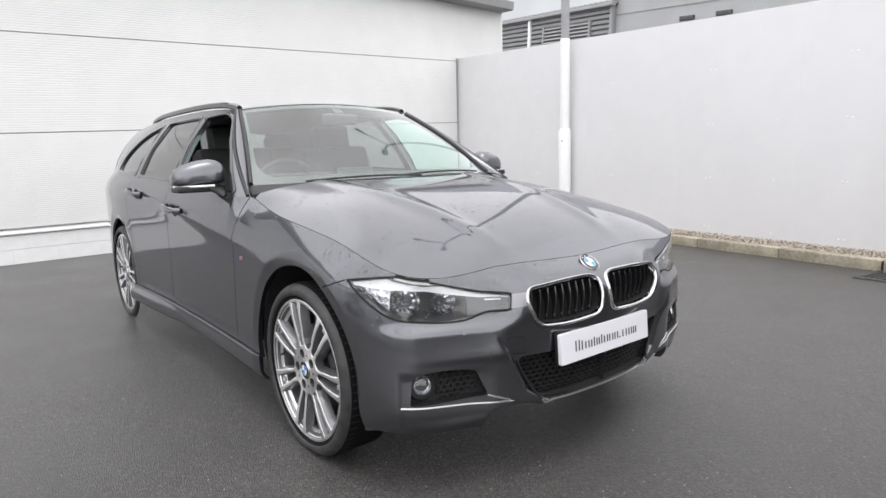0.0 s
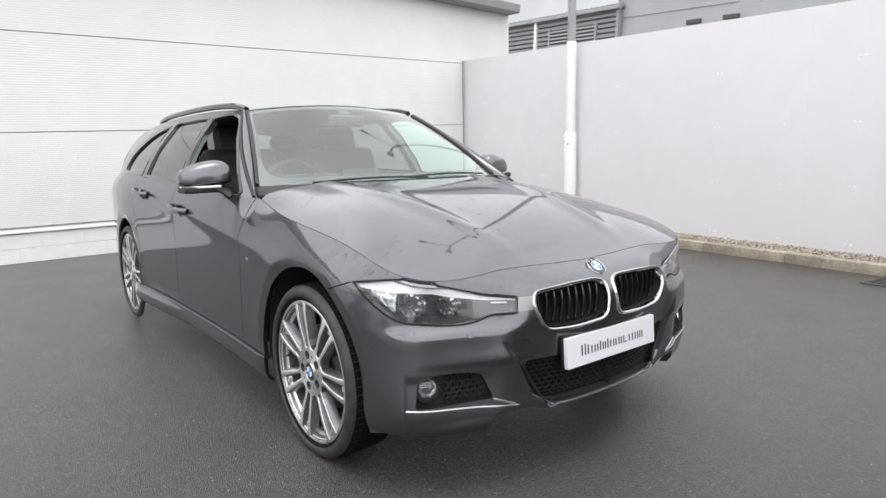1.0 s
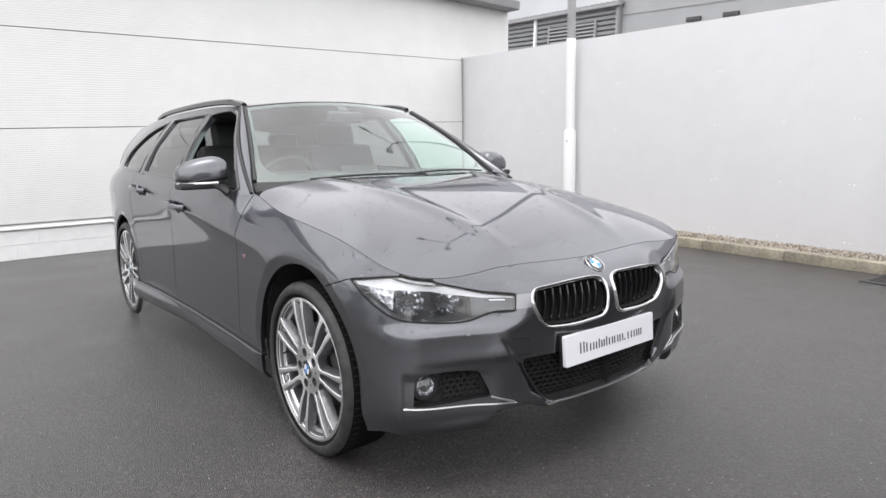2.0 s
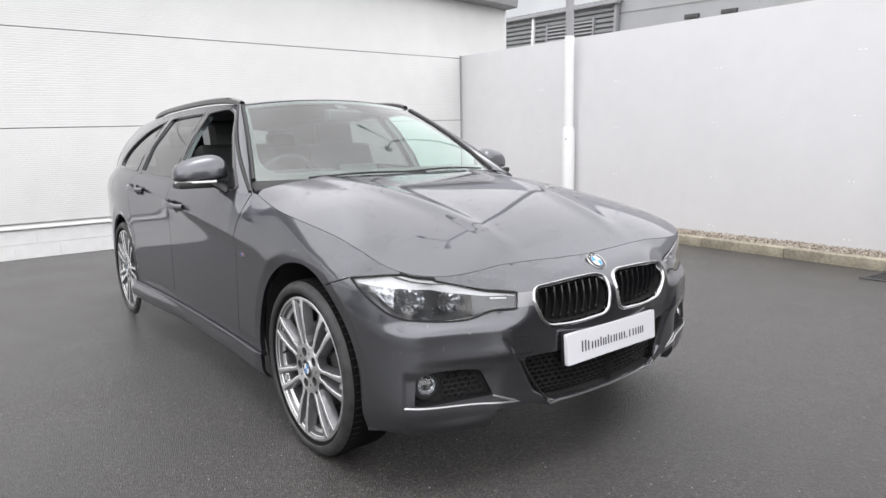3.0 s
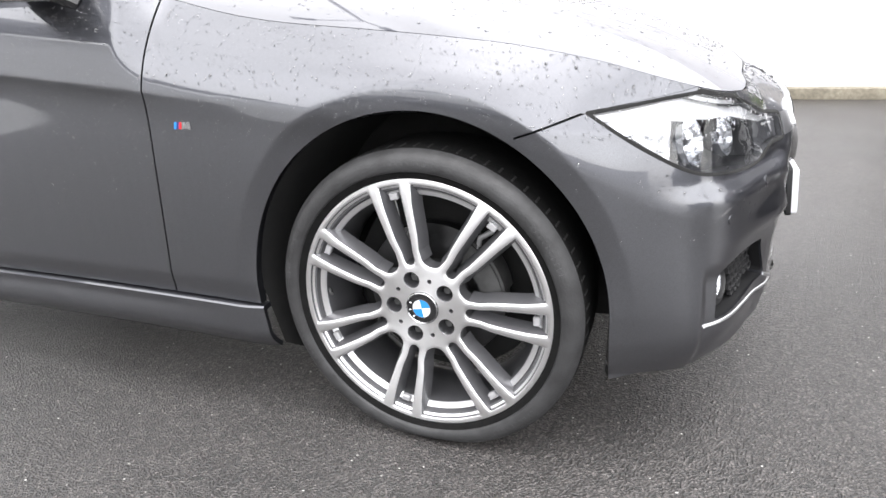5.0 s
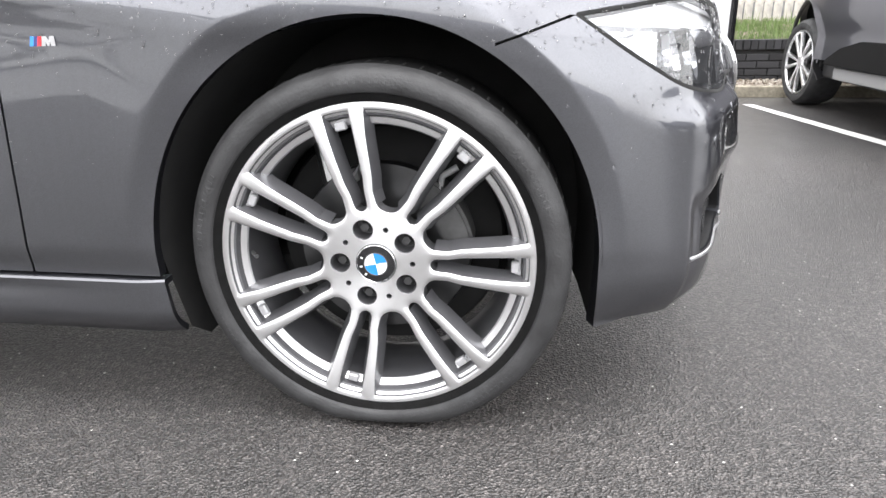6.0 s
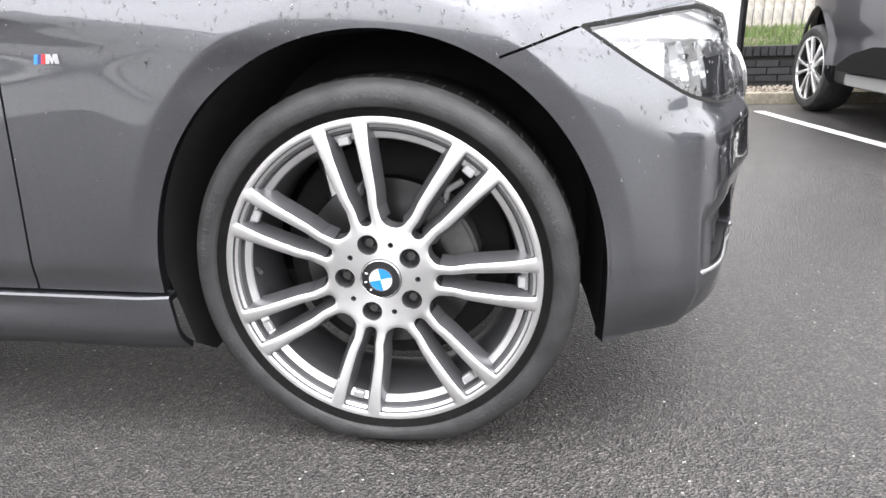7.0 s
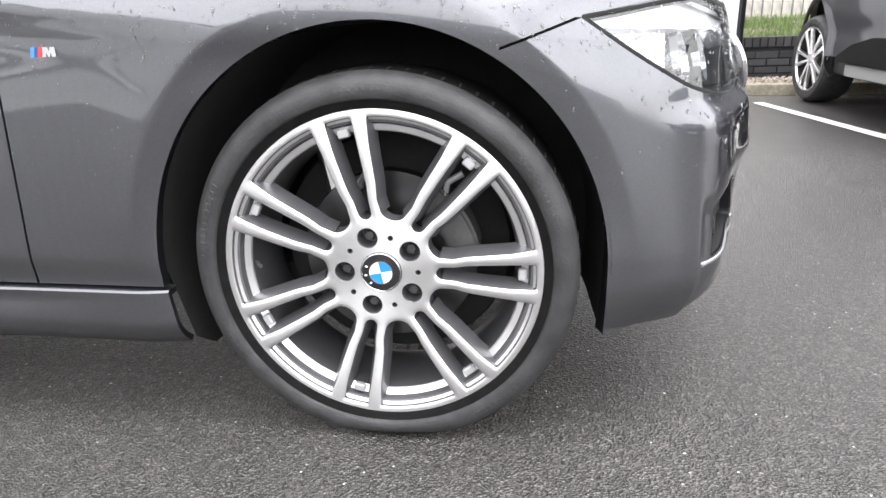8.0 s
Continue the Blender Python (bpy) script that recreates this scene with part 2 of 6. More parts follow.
REFLECTOR = shader("bright_reflector", (0.90, 0.91, 0.93), 0.22, metal=1.0, bump=1.0, bump_scale=34)
LAMP_GREY = shader("dark_grey_lamp_trim", (0.055, 0.056, 0.06), 0.35, vary=0.1, scale=40)
FAN = shader("ribbed_reflector", (0.72, 0.73, 0.75), 0.25, metal=0.9, vary=0.5, scale=60, bump=1.0, bump_scale=60)
BRIGHT_TRIM = shader("bright_satin_trim", (0.55, 0.55, 0.56), 0.28, metal=0.9)
SATIN = shader("satin_silver", (0.27, 0.27, 0.28), 0.33, metal=0.85)
LAMP_COVER = clear_glass("lamp_cover", (0.97, 0.98, 1.0), 0.97, 0.09)
SCREEN_GLASS = clear_glass("windscreen_glass", (0.79, 0.93, 0.88), 0.99, 0.13)
DOOR_GLASS = clear_glass("green_tinted_glass", (0.74, 0.95, 0.88), 1.0, 0.06)
DARK_GLASS = clear_glass("privacy_glass", (0.36, 0.37, 0.37), 0.9, 0.16)
CABIN = shader("black_cabin_trim", (0.02, 0.02, 0.021), 0.65, vary=0.2, scale=15)
LEATHER = shader("black_leather", (0.018, 0.018, 0.019), 0.5, bump=0.2, bump_scale=90)
PLATE_WHITE = shader("white_plate_acrylic", (0.80, 0.80, 0.84), 0.25, coat=0.5)
INK = shader("grey_black_print", (0.02, 0.021, 0.026), 0.4)
BLUE = shader("enamel_blue", (0.02, 0.23, 0.62), 0.2, coat=0.8)
WHITE_ENAMEL = shader("enamel_white", (0.82, 0.82, 0.82), 0.2, coat=0.8)
RED = shader("enamel_red", (0.55, 0.02, 0.03), 0.25, coat=0.8)
TAIL_RED = shader("dark_red_lens", (0.06, 0.006, 0.008), 0.15, coat=0.6)
NAVY = shader("enamel_navy", (0.02, 0.03, 0.16), 0.25, coat=0.8)
WATER = shader("rain_water", (1, 1, 1), 0.02, glass=1.0)


# ---- mesh tools ----
def mesh_object(name, verts, faces, material, parent=None, label="", smooth=35.0, mats=None, face_mats=None):
    me = bpy.data.meshes.new(name)
    me.from_pydata([tuple(map(float, v)) for v in verts], [], [tuple(map(int, f)) for f in faces])
    for m in mats or [material]:
        me.materials.append(m)
    if face_mats is not None:
        me.polygons.foreach_set("material_index", face_mats)
    if smooth:
        me.polygons.foreach_set("use_smooth", [True] * len(me.polygons))
        me.set_sharp_from_angle(angle=radians(smooth))
    me.update()
    ob = new(name, me)
    ob.parent = parent
    if label:
        ob["label"] = label
    return ob


def part(name, bm, material, parent=None, label="", smooth=35.0):
    me = bpy.data.meshes.new(name)
    bm.to_mesh(me)
    bm.free()
    me.materials.append(material)
    if smooth:
        me.polygons.foreach_set("use_smooth", [True] * len(me.polygons))
        me.set_sharp_from_angle(angle=radians(smooth))
    ob = new(name, me)
    ob.parent = parent
    if label:
        ob["label"] = label
    return ob


def thing(name, label, category, group="", m=None):
    ob = new(name)
    ob.empty_display_size = 0.1
    if m is not None:
        ob.matrix_world = m
    return tagged(ob, label, category, group)


def box(sx, sy, sz, m=None, bevel=0.0, segments=2, bm=None):
    """A bevelled box about the pose m, added to bm."""
    b = bmesh.new()
    bmesh.ops.create_cube(b, size=1, matrix=Matrix.Diagonal((sx, sy, sz, 1)))
    if bevel:
        bmesh.ops.bevel(b, geom=b.edges[:], offset=bevel, segments=segments, affect="EDGES", profile=0.6)
    if m is not None:
        bmesh.ops.transform(b, matrix=m, verts=b.verts)
    if bm is None:
        return b
    join(bm, b)
    return bm


def join(bm, other):
    me = bpy.data.meshes.new("join")
    other.to_mesh(me)
    other.free()
    bm.from_mesh(me)
    bpy.data.meshes.remove(me)
    return bm


def lathe(profile, steps=64, m=None, close=False):
    """Turns a profile of (radius, height) round the z axis."""
    b = bmesh.new()
    rings = []
    for r, z in profile:
        rings.append([b.verts.new((r * math.cos(a), r * math.sin(a), z)) for a in (2 * math.pi * i / steps for i in range(steps))])
    pairs = list(zip(rings, rings[1:])) + ([(rings[-1], rings[0])] if close else [])
    for lo, hi in pairs:
        for i in range(steps):
            j = (i + 1) % steps
            b.faces.new((lo[i], lo[j], hi[j], hi[i]))
    if not close:
        for ring, z in ((rings[0], profile[0]), (rings[-1], profile[-1])):
            if z[0] > 1e-6 and z[0] < 0.012:
                b.faces.new(ring if ring is rings[-1] else ring[::-1])
    bmesh.ops.recalc_face_normals(b, faces=b.faces)
    if m is not None:
        bmesh.ops.transform(b, matrix=m, verts=b.verts)
    return b


def tube(points, radius, sides=8, squash=1.0, cap=True, taper=None):
    """A round bar along points."""
    pts = [Vector(p) for p in points]
    b = bmesh.new()
    rings = []
    up = Vector((0, 0, 1))
    for i, p in enumerate(pts):
        d = (pts[min(i + 1, len(pts) - 1)] - pts[max(i - 1, 0)]).normalized()
        side = d.cross(up)
        side = side.normalized() if side.length > 1e-4 else Vector((1, 0, 0))
        top = side.cross(d).normalized()
        r = radius * (taper[i] if taper else 1)
        rings.append([b.verts.new(p + side * (r * math.cos(a)) + top * (r * squash * math.sin(a)))
                      for a in (2 * math.pi * k / sides for k in range(sides))])
    for lo, hi in zip(rings, rings[1:]):
        for k in range(sides):
            j = (k + 1) % sides
            b.faces.new((lo[k], lo[j], hi[j], hi[k]))
    if cap:
        b.faces.new(rings[0][::-1])
        b.faces.new(rings[-1])
    bmesh.ops.recalc_face_normals(b, faces=b.faces)
    return b


def prism(outline, depth, m=None, bevel=0.0):
    """A flat outline of (x, y), made depth thick downwards from z = 0."""
    b = bmesh.new()
    f = b.faces.new([b.verts.new((x, y, 0)) for x, y in outline])
    r = bmesh.ops.extrude_face_region(b, geom=[f])
    bmesh.ops.translate(b, verts=[v for v in r["geom"] if isinstance(v, bmesh.types.BMVert)], vec=(0, 0, -depth))
    bmesh.ops.recalc_face_normals(b, faces=b.faces)
    if bevel:
        bmesh.ops.bevel(b, geom=[e for e in b.edges if e.calc_face_angle(0) > 0.7], offset=bevel, segments=2, affect="EDGES")
    if m is not None:
        bmesh.ops.transform(b, matrix=m, verts=b.verts)
    return b


def spline(xs, ys):
    """A natural cubic through (xs, ys); xs rise."""
    xs, ys = np.asarray(xs, float), np.asarray(ys, float)
    n, h = len(xs), np.diff(xs)
    a, r = np.eye(n), np.zeros(n)
    for i in range(1, n - 1):
        a[i, i - 1:i + 2] = h[i - 1], 2 * (h[i - 1] + h[i]), h[i]
        r[i] = 6 * ((ys[i + 1] - ys[i]) / h[i] - (ys[i] - ys[i - 1]) / h[i - 1])
    k = np.linalg.solve(a, r)

    def f(x):
        x = np.asarray(x, float)
        i = np.clip(np.searchsorted(xs, x) - 1, 0, n - 2)
        u, v = xs[i + 1] - x, x - xs[i]
        return (k[i] * u ** 3 + k[i + 1] * v ** 3) / (6 * h[i]) + (ys[i] / h[i] - k[i] * h[i] / 6) * u + (ys[i + 1] / h[i] - k[i + 1] * h[i] / 6) * v
    return f


def smooth_line(xs, ys):
    """A curve through (xs, ys) that never overshoots; xs rise."""
    xs, ys = np.asarray(xs, float), np.asarray(ys, float)
    h, d = np.diff(xs), np.diff(ys) / np.diff(xs)
    m = np.zeros(len(xs))
    m[0], m[-1] = d[0], d[-1]
    for i in range(1, len(xs) - 1):
        if d[i - 1] * d[i] > 0:
            w1, w2 = 2 * h[i] + h[i - 1], h[i] + 2 * h[i - 1]
            m[i] = (w1 + w2) / (w1 / d[i - 1] + w2 / d[i])

    def f(x):
        x = np.clip(np.asarray(x, float), xs[0], xs[-1])
        i = np.clip(np.searchsorted(xs, x) - 1, 0, len(xs) - 2)
        t = (x - xs[i]) / h[i]
        return ((2 * t ** 3 - 3 * t ** 2 + 1) * ys[i] + (t ** 3 - 2 * t ** 2 + t) * h[i] * m[i]
                + (-2 * t ** 3 + 3 * t ** 2) * ys[i + 1] + (t ** 3 - t ** 2) * h[i] * m[i + 1])
    return f


def step(x, lo, hi):
    t = np.clip((np.asarray(x, float) - lo) / (hi - lo), 0, 1)
    return t * t * (3 - 2 * t)


def round_loop(points, radius=0.02, n=6):
    """A closed outline with rounded corners."""
    pts = [np.array(p, float) for p in points]
    out = []
    for i, p in enumerate(pts):
        a, b = pts[i - 1] - p, pts[(i + 1) % len(pts)] - p
        r = radius[i] if isinstance(radius, (list, tuple)) else radius
        ra, rb = min(r, 0.45 * np.linalg.norm(a)), min(r, 0.45 * np.linalg.norm(b))
        p0, p1 = p + a / np.linalg.norm(a) * ra, p + b / np.linalg.norm(b) * rb
        for k in range(n + 1):
            t = k / n
            out.append((1 - t) ** 2 * p0 + 2 * t * (1 - t) * p + t * t * p1)
    return np.array(out)


def inside(q, loop):
    """Signed distance of the 2D points q to a closed loop: positive within."""
    a = np.asarray(loop, float)
    b = np.roll(a, -1, axis=0)
    best, odd = np.full(len(q), 1e9), np.zeros(len(q), bool)
    for p0, p1 in zip(a, b):
        e, w = p1 - p0, q - p0
        t = np.clip((w @ e) / max(e @ e, 1e-12), 0, 1)
        best = np.minimum(best, np.linalg.norm(w - t[:, None] * e, axis=1))
        cross = ((p0[1] <= q[:, 1]) != (p1[1] <= q[:, 1]))
        if abs(e[1]) > 1e-12:
            odd ^= cross & (q[:, 0] < p0[0] + (q[:, 1] - p0[1]) * e[0] / e[1])
    return np.where(odd, best, -best)


class Sheet:
    """A triangulated surface patch: points, their two parameters, triangles. cut() trims it along smooth curves."""

    def __init__(self, fn, us, vs):
        u, v = np.meshgrid(us, vs, indexing="ij")
        self.q = np.stack([u.ravel(), v.ravel()], 1)
        self.fn = fn
        n, m = len(us), len(vs)
        i, j = np.meshgrid(np.arange(n - 1), np.arange(m - 1), indexing="ij")
        k = (i * m + j).ravel()
        self.t = np.concatenate([np.stack([k, k + m, k + m + 1], 1), np.stack([k, k + m + 1, k + 1], 1)])
        self.p = fn(self.q[:, 0], self.q[:, 1])

    def cut(self, f):
        """Keeps where f > 0; f takes the points and their parameters."""
        d = f(self.p, self.q)
        d = np.where(np.abs(d) < 2e-5, 2e-5, d)
        inn = d[self.t] > 0
        count = inn.sum(1)
        whole = self.t[count == 3]
        extra_q, made, tris = [], {}, []
        base = len(self.q)

        def edge(a, b):
            key = (min(a, b), max(a, b))
            if key not in made:
                w = d[a] / (d[a] - d[b])
                made[key] = base + len(extra_q)
                extra_q.append(self.q[a] + (self.q[b] - self.q[a]) * w)
            return made[key]

        for tri, k in zip(self.t[(count == 1) | (count == 2)], inn[(count == 1) | (count == 2)]):
            a, b, c = tri
            if k.sum() == 1:
                while not d[a] > 0:
                    a, b, c = b, c, a
                tris.append((a, edge(a, b), edge(a, c)))
            else:
                while d[a] > 0:
                    a, b, c = b, c, a
                x, y = edge(a, b), edge(a, c)
                tris += [(b, c, x), (c, y, x)]
        if extra_q:
            eq = np.array(extra_q)
            self.q = np.concatenate([self.q, eq])
            self.p = np.concatenate([self.p, self.fn(eq[:, 0], eq[:, 1])])
        self.t = np.concatenate([whole, np.array(tris, int).reshape(-1, 3)]).astype(int)
        used, back = np.unique(self.t, return_inverse=True)
        self.q, self.p, self.t = self.q[used], self.p[used], back.reshape(-1, 3)
        return self

    def normals(self):
        e = 1e-4
        du = self.fn(self.q[:, 0] + e, self.q[:, 1]) - self.fn(self.q[:, 0] - e, self.q[:, 1])
        dv = self.fn(self.q[:, 0], self.q[:, 1] + e) - self.fn(self.q[:, 0], self.q[:, 1] - e)
        n = np.cross(du, dv)
        return n / np.maximum(np.linalg.norm(n, axis=1), 1e-9)[:, None]

    def solid(self, hem=0.012, flip=False, shift=0.0, lip=0.0015):
        """Points and faces with the border turned inwards by hem. Returns (points, faces, number of outer faces)."""
        n = self.normals() * (-1 if flip else 1)
        p = self.p + n * shift
        t = self.t[:, ::-1] if flip else self.t
        if not hem:
            return p, [tuple(f) for f in t], len(t)
        e = np.concatenate([t[:, [0, 1]], t[:, [1, 2]], t[:, [2, 0]]])
        keys = np.sort(e, 1) @ np.array([1, len(p) + 1])
        _, first, count = np.unique(keys, return_index=True, return_counts=True)
        border = e[first[count == 1]]
        ids = np.unique(border)
        at = {int(k): i for i, k in enumerate(ids)}
        base = len(p)
        deep = p[ids] - n[ids] * hem
        faces = [tuple(f) for f in t]
        outer = len(faces)
        for a, b in border:
            faces.append((int(b), int(a), base + at[int(a)], base + at[int(b)]))
        return np.concatenate([p, deep]), faces, outer


def mirrored(points, faces):
    return np.asarray(points) * np.array([1, -1, 1]), [f[::-1] for f in faces]


def both(points, faces):
    q, g = mirrored(points, faces)
    n = len(points)
    return np.concatenate([points, q]), faces + [tuple(i + n for i in f) for f in g]


# ---- the yard: ground, walls, fence, kerb ----
def slab(name, x0, x1, y0, y1, z0, z1, material, label, category, m=None, bevel=0.0):
    b = box(x1 - x0, y1 - y0, z1 - z0, pose((x0 + x1) / 2, (y0 + y1) / 2, (z0 + z1) / 2), bevel)
    ob = part(name, b, material, smooth=30)
    if m is not None:
        ob.matrix_world = m
    return tagged(ob, label, category, kind="structure")


def ground_sheet():
    n = 40
    xs = np.concatenate([[-900, -200, -60], np.linspace(-25, 25, n), [60, 200, 900]])
    verts = [(x, y, 0) for x in xs for y in xs]
    k = len(xs)
    faces = [(i * k + j, (i + 1) * k + j, (i + 1) * k + j + 1, i * k + j + 1) for i in range(k - 1) for j in range(k - 1)]
    return tagged(mesh_object("ground", verts, faces, ASPHALT), "dark damp asphalt of a car park with fine pale stone chips", "ground", kind="structure")


ground_sheet()

# the fence and kerb share one frame: its x runs along the kerb, its y away from the yard
FENCE = Matrix.Translation((-0.60, 4.55, 0)) @ Matrix.Rotation(math.atan(-0.10), 4, "Z")
FENCE_BACK = 0.50            # kerb face to fence
CORNER = (-6.80, 5.675)       # where the fence meets the clad building
FALL = 0.0377                # the fence top falls along its run
X_CORNER = (FENCE.inverted() @ Vector((*CORNER, 0))).x
X_END = 2.76                 # the fence's free end


def sloped_wall(name, x0, x1, z0a, z0b, z1a, z1b, y0, y1, material, m, label, category, columns=1):
    """A wall from x0 to x1 whose bottom and top edges may slope."""
    b = bmesh.new()
    vs = []
    for i in range(columns + 1):
        t = i / columns
        x = x0 + (x1 - x0) * t
        lo, hi = z0a + (z0b - z0a) * t, z1a + (z1b - z1a) * t
        vs.append([b.verts.new((x, y, z)) for y, z in ((y0, lo), (y1, lo), (y1, hi), (y0, hi))])
    for a, c in zip(vs, vs[1:]):
        for k in range(4):
            b.faces.new((a[k], c[k], c[(k + 1) % 4], a[(k + 1) % 4]))
    b.faces.new(vs[0][::-1])
    b.faces.new(vs[-1])
    bmesh.ops.recalc_face_normals(b, faces=b.faces)
    ob = part(name, b, material, smooth=0)
    ob.matrix_world = m
    return tagged(ob, label, category, kind="structure")


def fence_top(x):
    return 2.73 - FALL * (x - X_CORNER)


def white_fence():
    wall = sloped_wall("wall_fence", X_CORNER, X_END, 0.0, 0.0, fence_top(X_CORNER), fence_top(X_END), FENCE_BACK + 0.012, FENCE_BACK + 0.08,
                       WHITE_FENCE, FENCE, "smooth white panel fence behind the kerb", "fence")
    # sheets with fine joints, each a plate of its own
    width = 1.46
    x = X_END
    while x > X_CORNER + 0.02:
        a = max(x - width, X_CORNER + 0.004)
        b = bmesh.new()
        c = [b.verts.new(v) for v in ((a + 0.0004, FENCE_BACK, 0.09), (x - 0.0004, FENCE_BACK, 0.09),
                                      (x - 0.0004, FENCE_BACK, fence_top(x) - 0.004), (a + 0.0004, FENCE_BACK, fence_top(a) - 0.004))]
        f = b.faces.new(c)
        r = bmesh.ops.extrude_face_region(b, geom=[f])
        bmesh.ops.translate(b, verts=[v for v in r["geom"] if isinstance(v, bmesh.types.BMVert)], vec=(0, 0.010, 0))
        bmesh.ops.recalc_face_normals(b, faces=b.faces)
        part("panel", b, WHITE_FENCE, wall, smooth=0)
        x -= width
    # fixing caps: pairs on the posts, some single ones between
    spots = [(-2.66 + 1.49 * i + dx, z) for i in range(-2, 4) for z in (0.17, 0.74, 1.36, 1.96) for dx in (-0.025, 0.025)] + [(-0.39, z) for z in (0.17, 0.74, 1.36)]
    for xc, z in spots:
        xc, z = xc + random.uniform(-0.008, 0.008), z + random.uniform(-0.008, 0.008)
        if X_CORNER + 0.05 < xc < X_END - 0.05:
            cap = lathe([(0.001, 0.005), (0.006, 0.0045), (0.0095, 0.002), (0.0105, 0.0)], 12, pose(xc, FENCE_BACK, z, 90))
            part("fixing_cap", cap, WHITE_PAINT, wall)
    b = box(0.06, 0.10, fence_top(X_END) - 0.1, pose(X_END + 0.032, FENCE_BACK + 0.04, (fence_top(X_END) + 0.1) / 2), 0.006)
    post = part("fence_post", b, GLOSS_BLACK)
    post.matrix_world = FENCE
    tagged(post, "slim dark end post of the white panel fence", "fence post")


white_fence()


# past the car's nose the kerb steps back behind a wider bed
def kerb_back(x):
    return 0.39 * float(step(x, 1.1, 2.0))


def kerb_stones():
    bed = part("kerb_bed", box(11.3, 0.10, 0.09, pose(-4.55, 0.0625, 0.042)), MORTAR)
    bed.matrix_world = FENCE
    tagged(bed, "row of pale concrete kerb stones along the asphalt edge", "kerb", kind="structure")
    length = 0.915
    made = None
    for i in range(-9, 8):
        if made is None:
            b = box(length - 0.006, 0.125, 0.105, None, 0.012, 3)
            made = part("kerb_stone", b, KERB, bed)
        else:
            o = made.copy()
            scene.collection.objects.link(o)
            made_next = o
            made_next.parent = bed
        o = made if i == -9 else o
        x = -0.02 + i * length + 0.4575
        swing = math.degrees(math.atan(kerb_back(x + 0.45) - kerb_back(x - 0.45)))
        o.matrix_local = pose(x, 0.0625 + kerb_back(x) + random.uniform(-0.003, 0.003), 0.0475, 0, 0, swing + random.uniform(-0.2, 0.2))


kerb_stones()


def gravel_strip():
    for x0, x1, y0 in ((-7.0, 1.1, 0.125), (1.1, 12.0, 0.515)):
        slab("gravel_bed", x0, x1, y0, FENCE_BACK + 1.2, 0.0, 0.075, EARTH, "earth strip under the loose gravel behind the kerb", "bed", FENCE)
    rnd = random.Random(4)
    base = bmesh.new()
    bmesh.ops.create_icosphere(base, subdivisions=1, radius=1)
    shape = [tuple(v.co) for v in base.verts]
    tris = [tuple(v.index for v in f.verts) for f in base.faces]
    base.free()
    verts, faces = [], []
    for i in range(11000):
        x = rnd.uniform(-4.2, 5.0)
        y = rnd.uniform(0.13, FENCE_BACK + 0.02) if x < 1.1 else rnd.uniform(0.52, FENCE_BACK + 0.78)
        s = rnd.uniform(0.006, 0.016)
        e = Euler((rnd.uniform(0, 6), rnd.uniform(0, 6), rnd.uniform(0, 6))).to_matrix()
        k = Vector((rnd.uniform(0.7, 1.3), rnd.uniform(0.7, 1.2), rnd.uniform(0.5, 0.8)))
        n = len(verts)
        z = 0.078 + rnd.uniform(0, 0.018) + 0.012 * rnd.random() * (y - 0.13)
        for v in shape:
            w = e @ Vector((v[0] * k.x * s, v[1] * k.y * s, v[2] * k.z * s))
            verts.append((x + w.x, y + w.y, z + w.z))
        faces += [tuple(q + n for q in t) for t in tris]
    ob = mesh_object("gravel", verts, faces, GRAVEL, smooth=0)
    ob.matrix_world = FENCE
    m = GRAVEL.node_tree
    geo = m.nodes.new("ShaderNodeNewGeometry")
    ramp = m.nodes.new("ShaderNodeValToRGB")
    e = ramp.color_ramp.elements
    e[0].color, e[1].color = (0.16, 0.12, 0.085, 1), (0.52, 0.48, 0.42, 1)
    m.links.new(geo.outputs["Random Per Island"], ramp.inputs["Fac"])
    m.links.new(ramp.outputs["Color"], m.nodes["Principled BSDF"].inputs["Base Color"])
    tagged(ob, "loose pale brown gravel between kerb and fence", "gravel", kind="stuff")


gravel_strip()


def drain_cover():
    th = thing("drain_grate", "dark cast iron drain grate set in the asphalt by the kerb", "drain grate", m=FENCE @ pose(1.10, -0.22, 0.0))
    rim = bmesh.new()
    for sx, sy, x, y in ((0.46, 0.03, 0, 0.205), (0.46, 0.03, 0, -0.205), (0.03, 0.38, 0.215, 0), (0.03, 0.38, -0.215, 0)):
        box(sx, sy, 0.012, pose(x, y, 0.005), 0.002, 1, rim)
    part("grate_rim", rim, IRON, th)
    part("pit", box(0.40, 0.38, 0.004, pose(0, 0, 0.0035)), LINER, th)
    for i in range(9):
        part("bar", box(0.016, 0.38, 0.010, pose(-0.18 + i * 0.045, 0, 0.007), 0.002, 1), IRON, th)


drain_cover()


# ---- the clad building ----
B_DIR = Vector((0.085, -1.0, 0)).normalized()     # along its wall, towards the camera's side
BUILD = Matrix.Translation((*CORNER, 0)) @ Matrix(((B_DIR.x, B_DIR.y * -1, 0, 0), (B_DIR.y, B_DIR.x, 0, 0), (0, 0, 1, 0), (0, 0, 0, 1)))
# x runs along the wall from the fence corner, y points out into the yard
B_FALL = -0.027


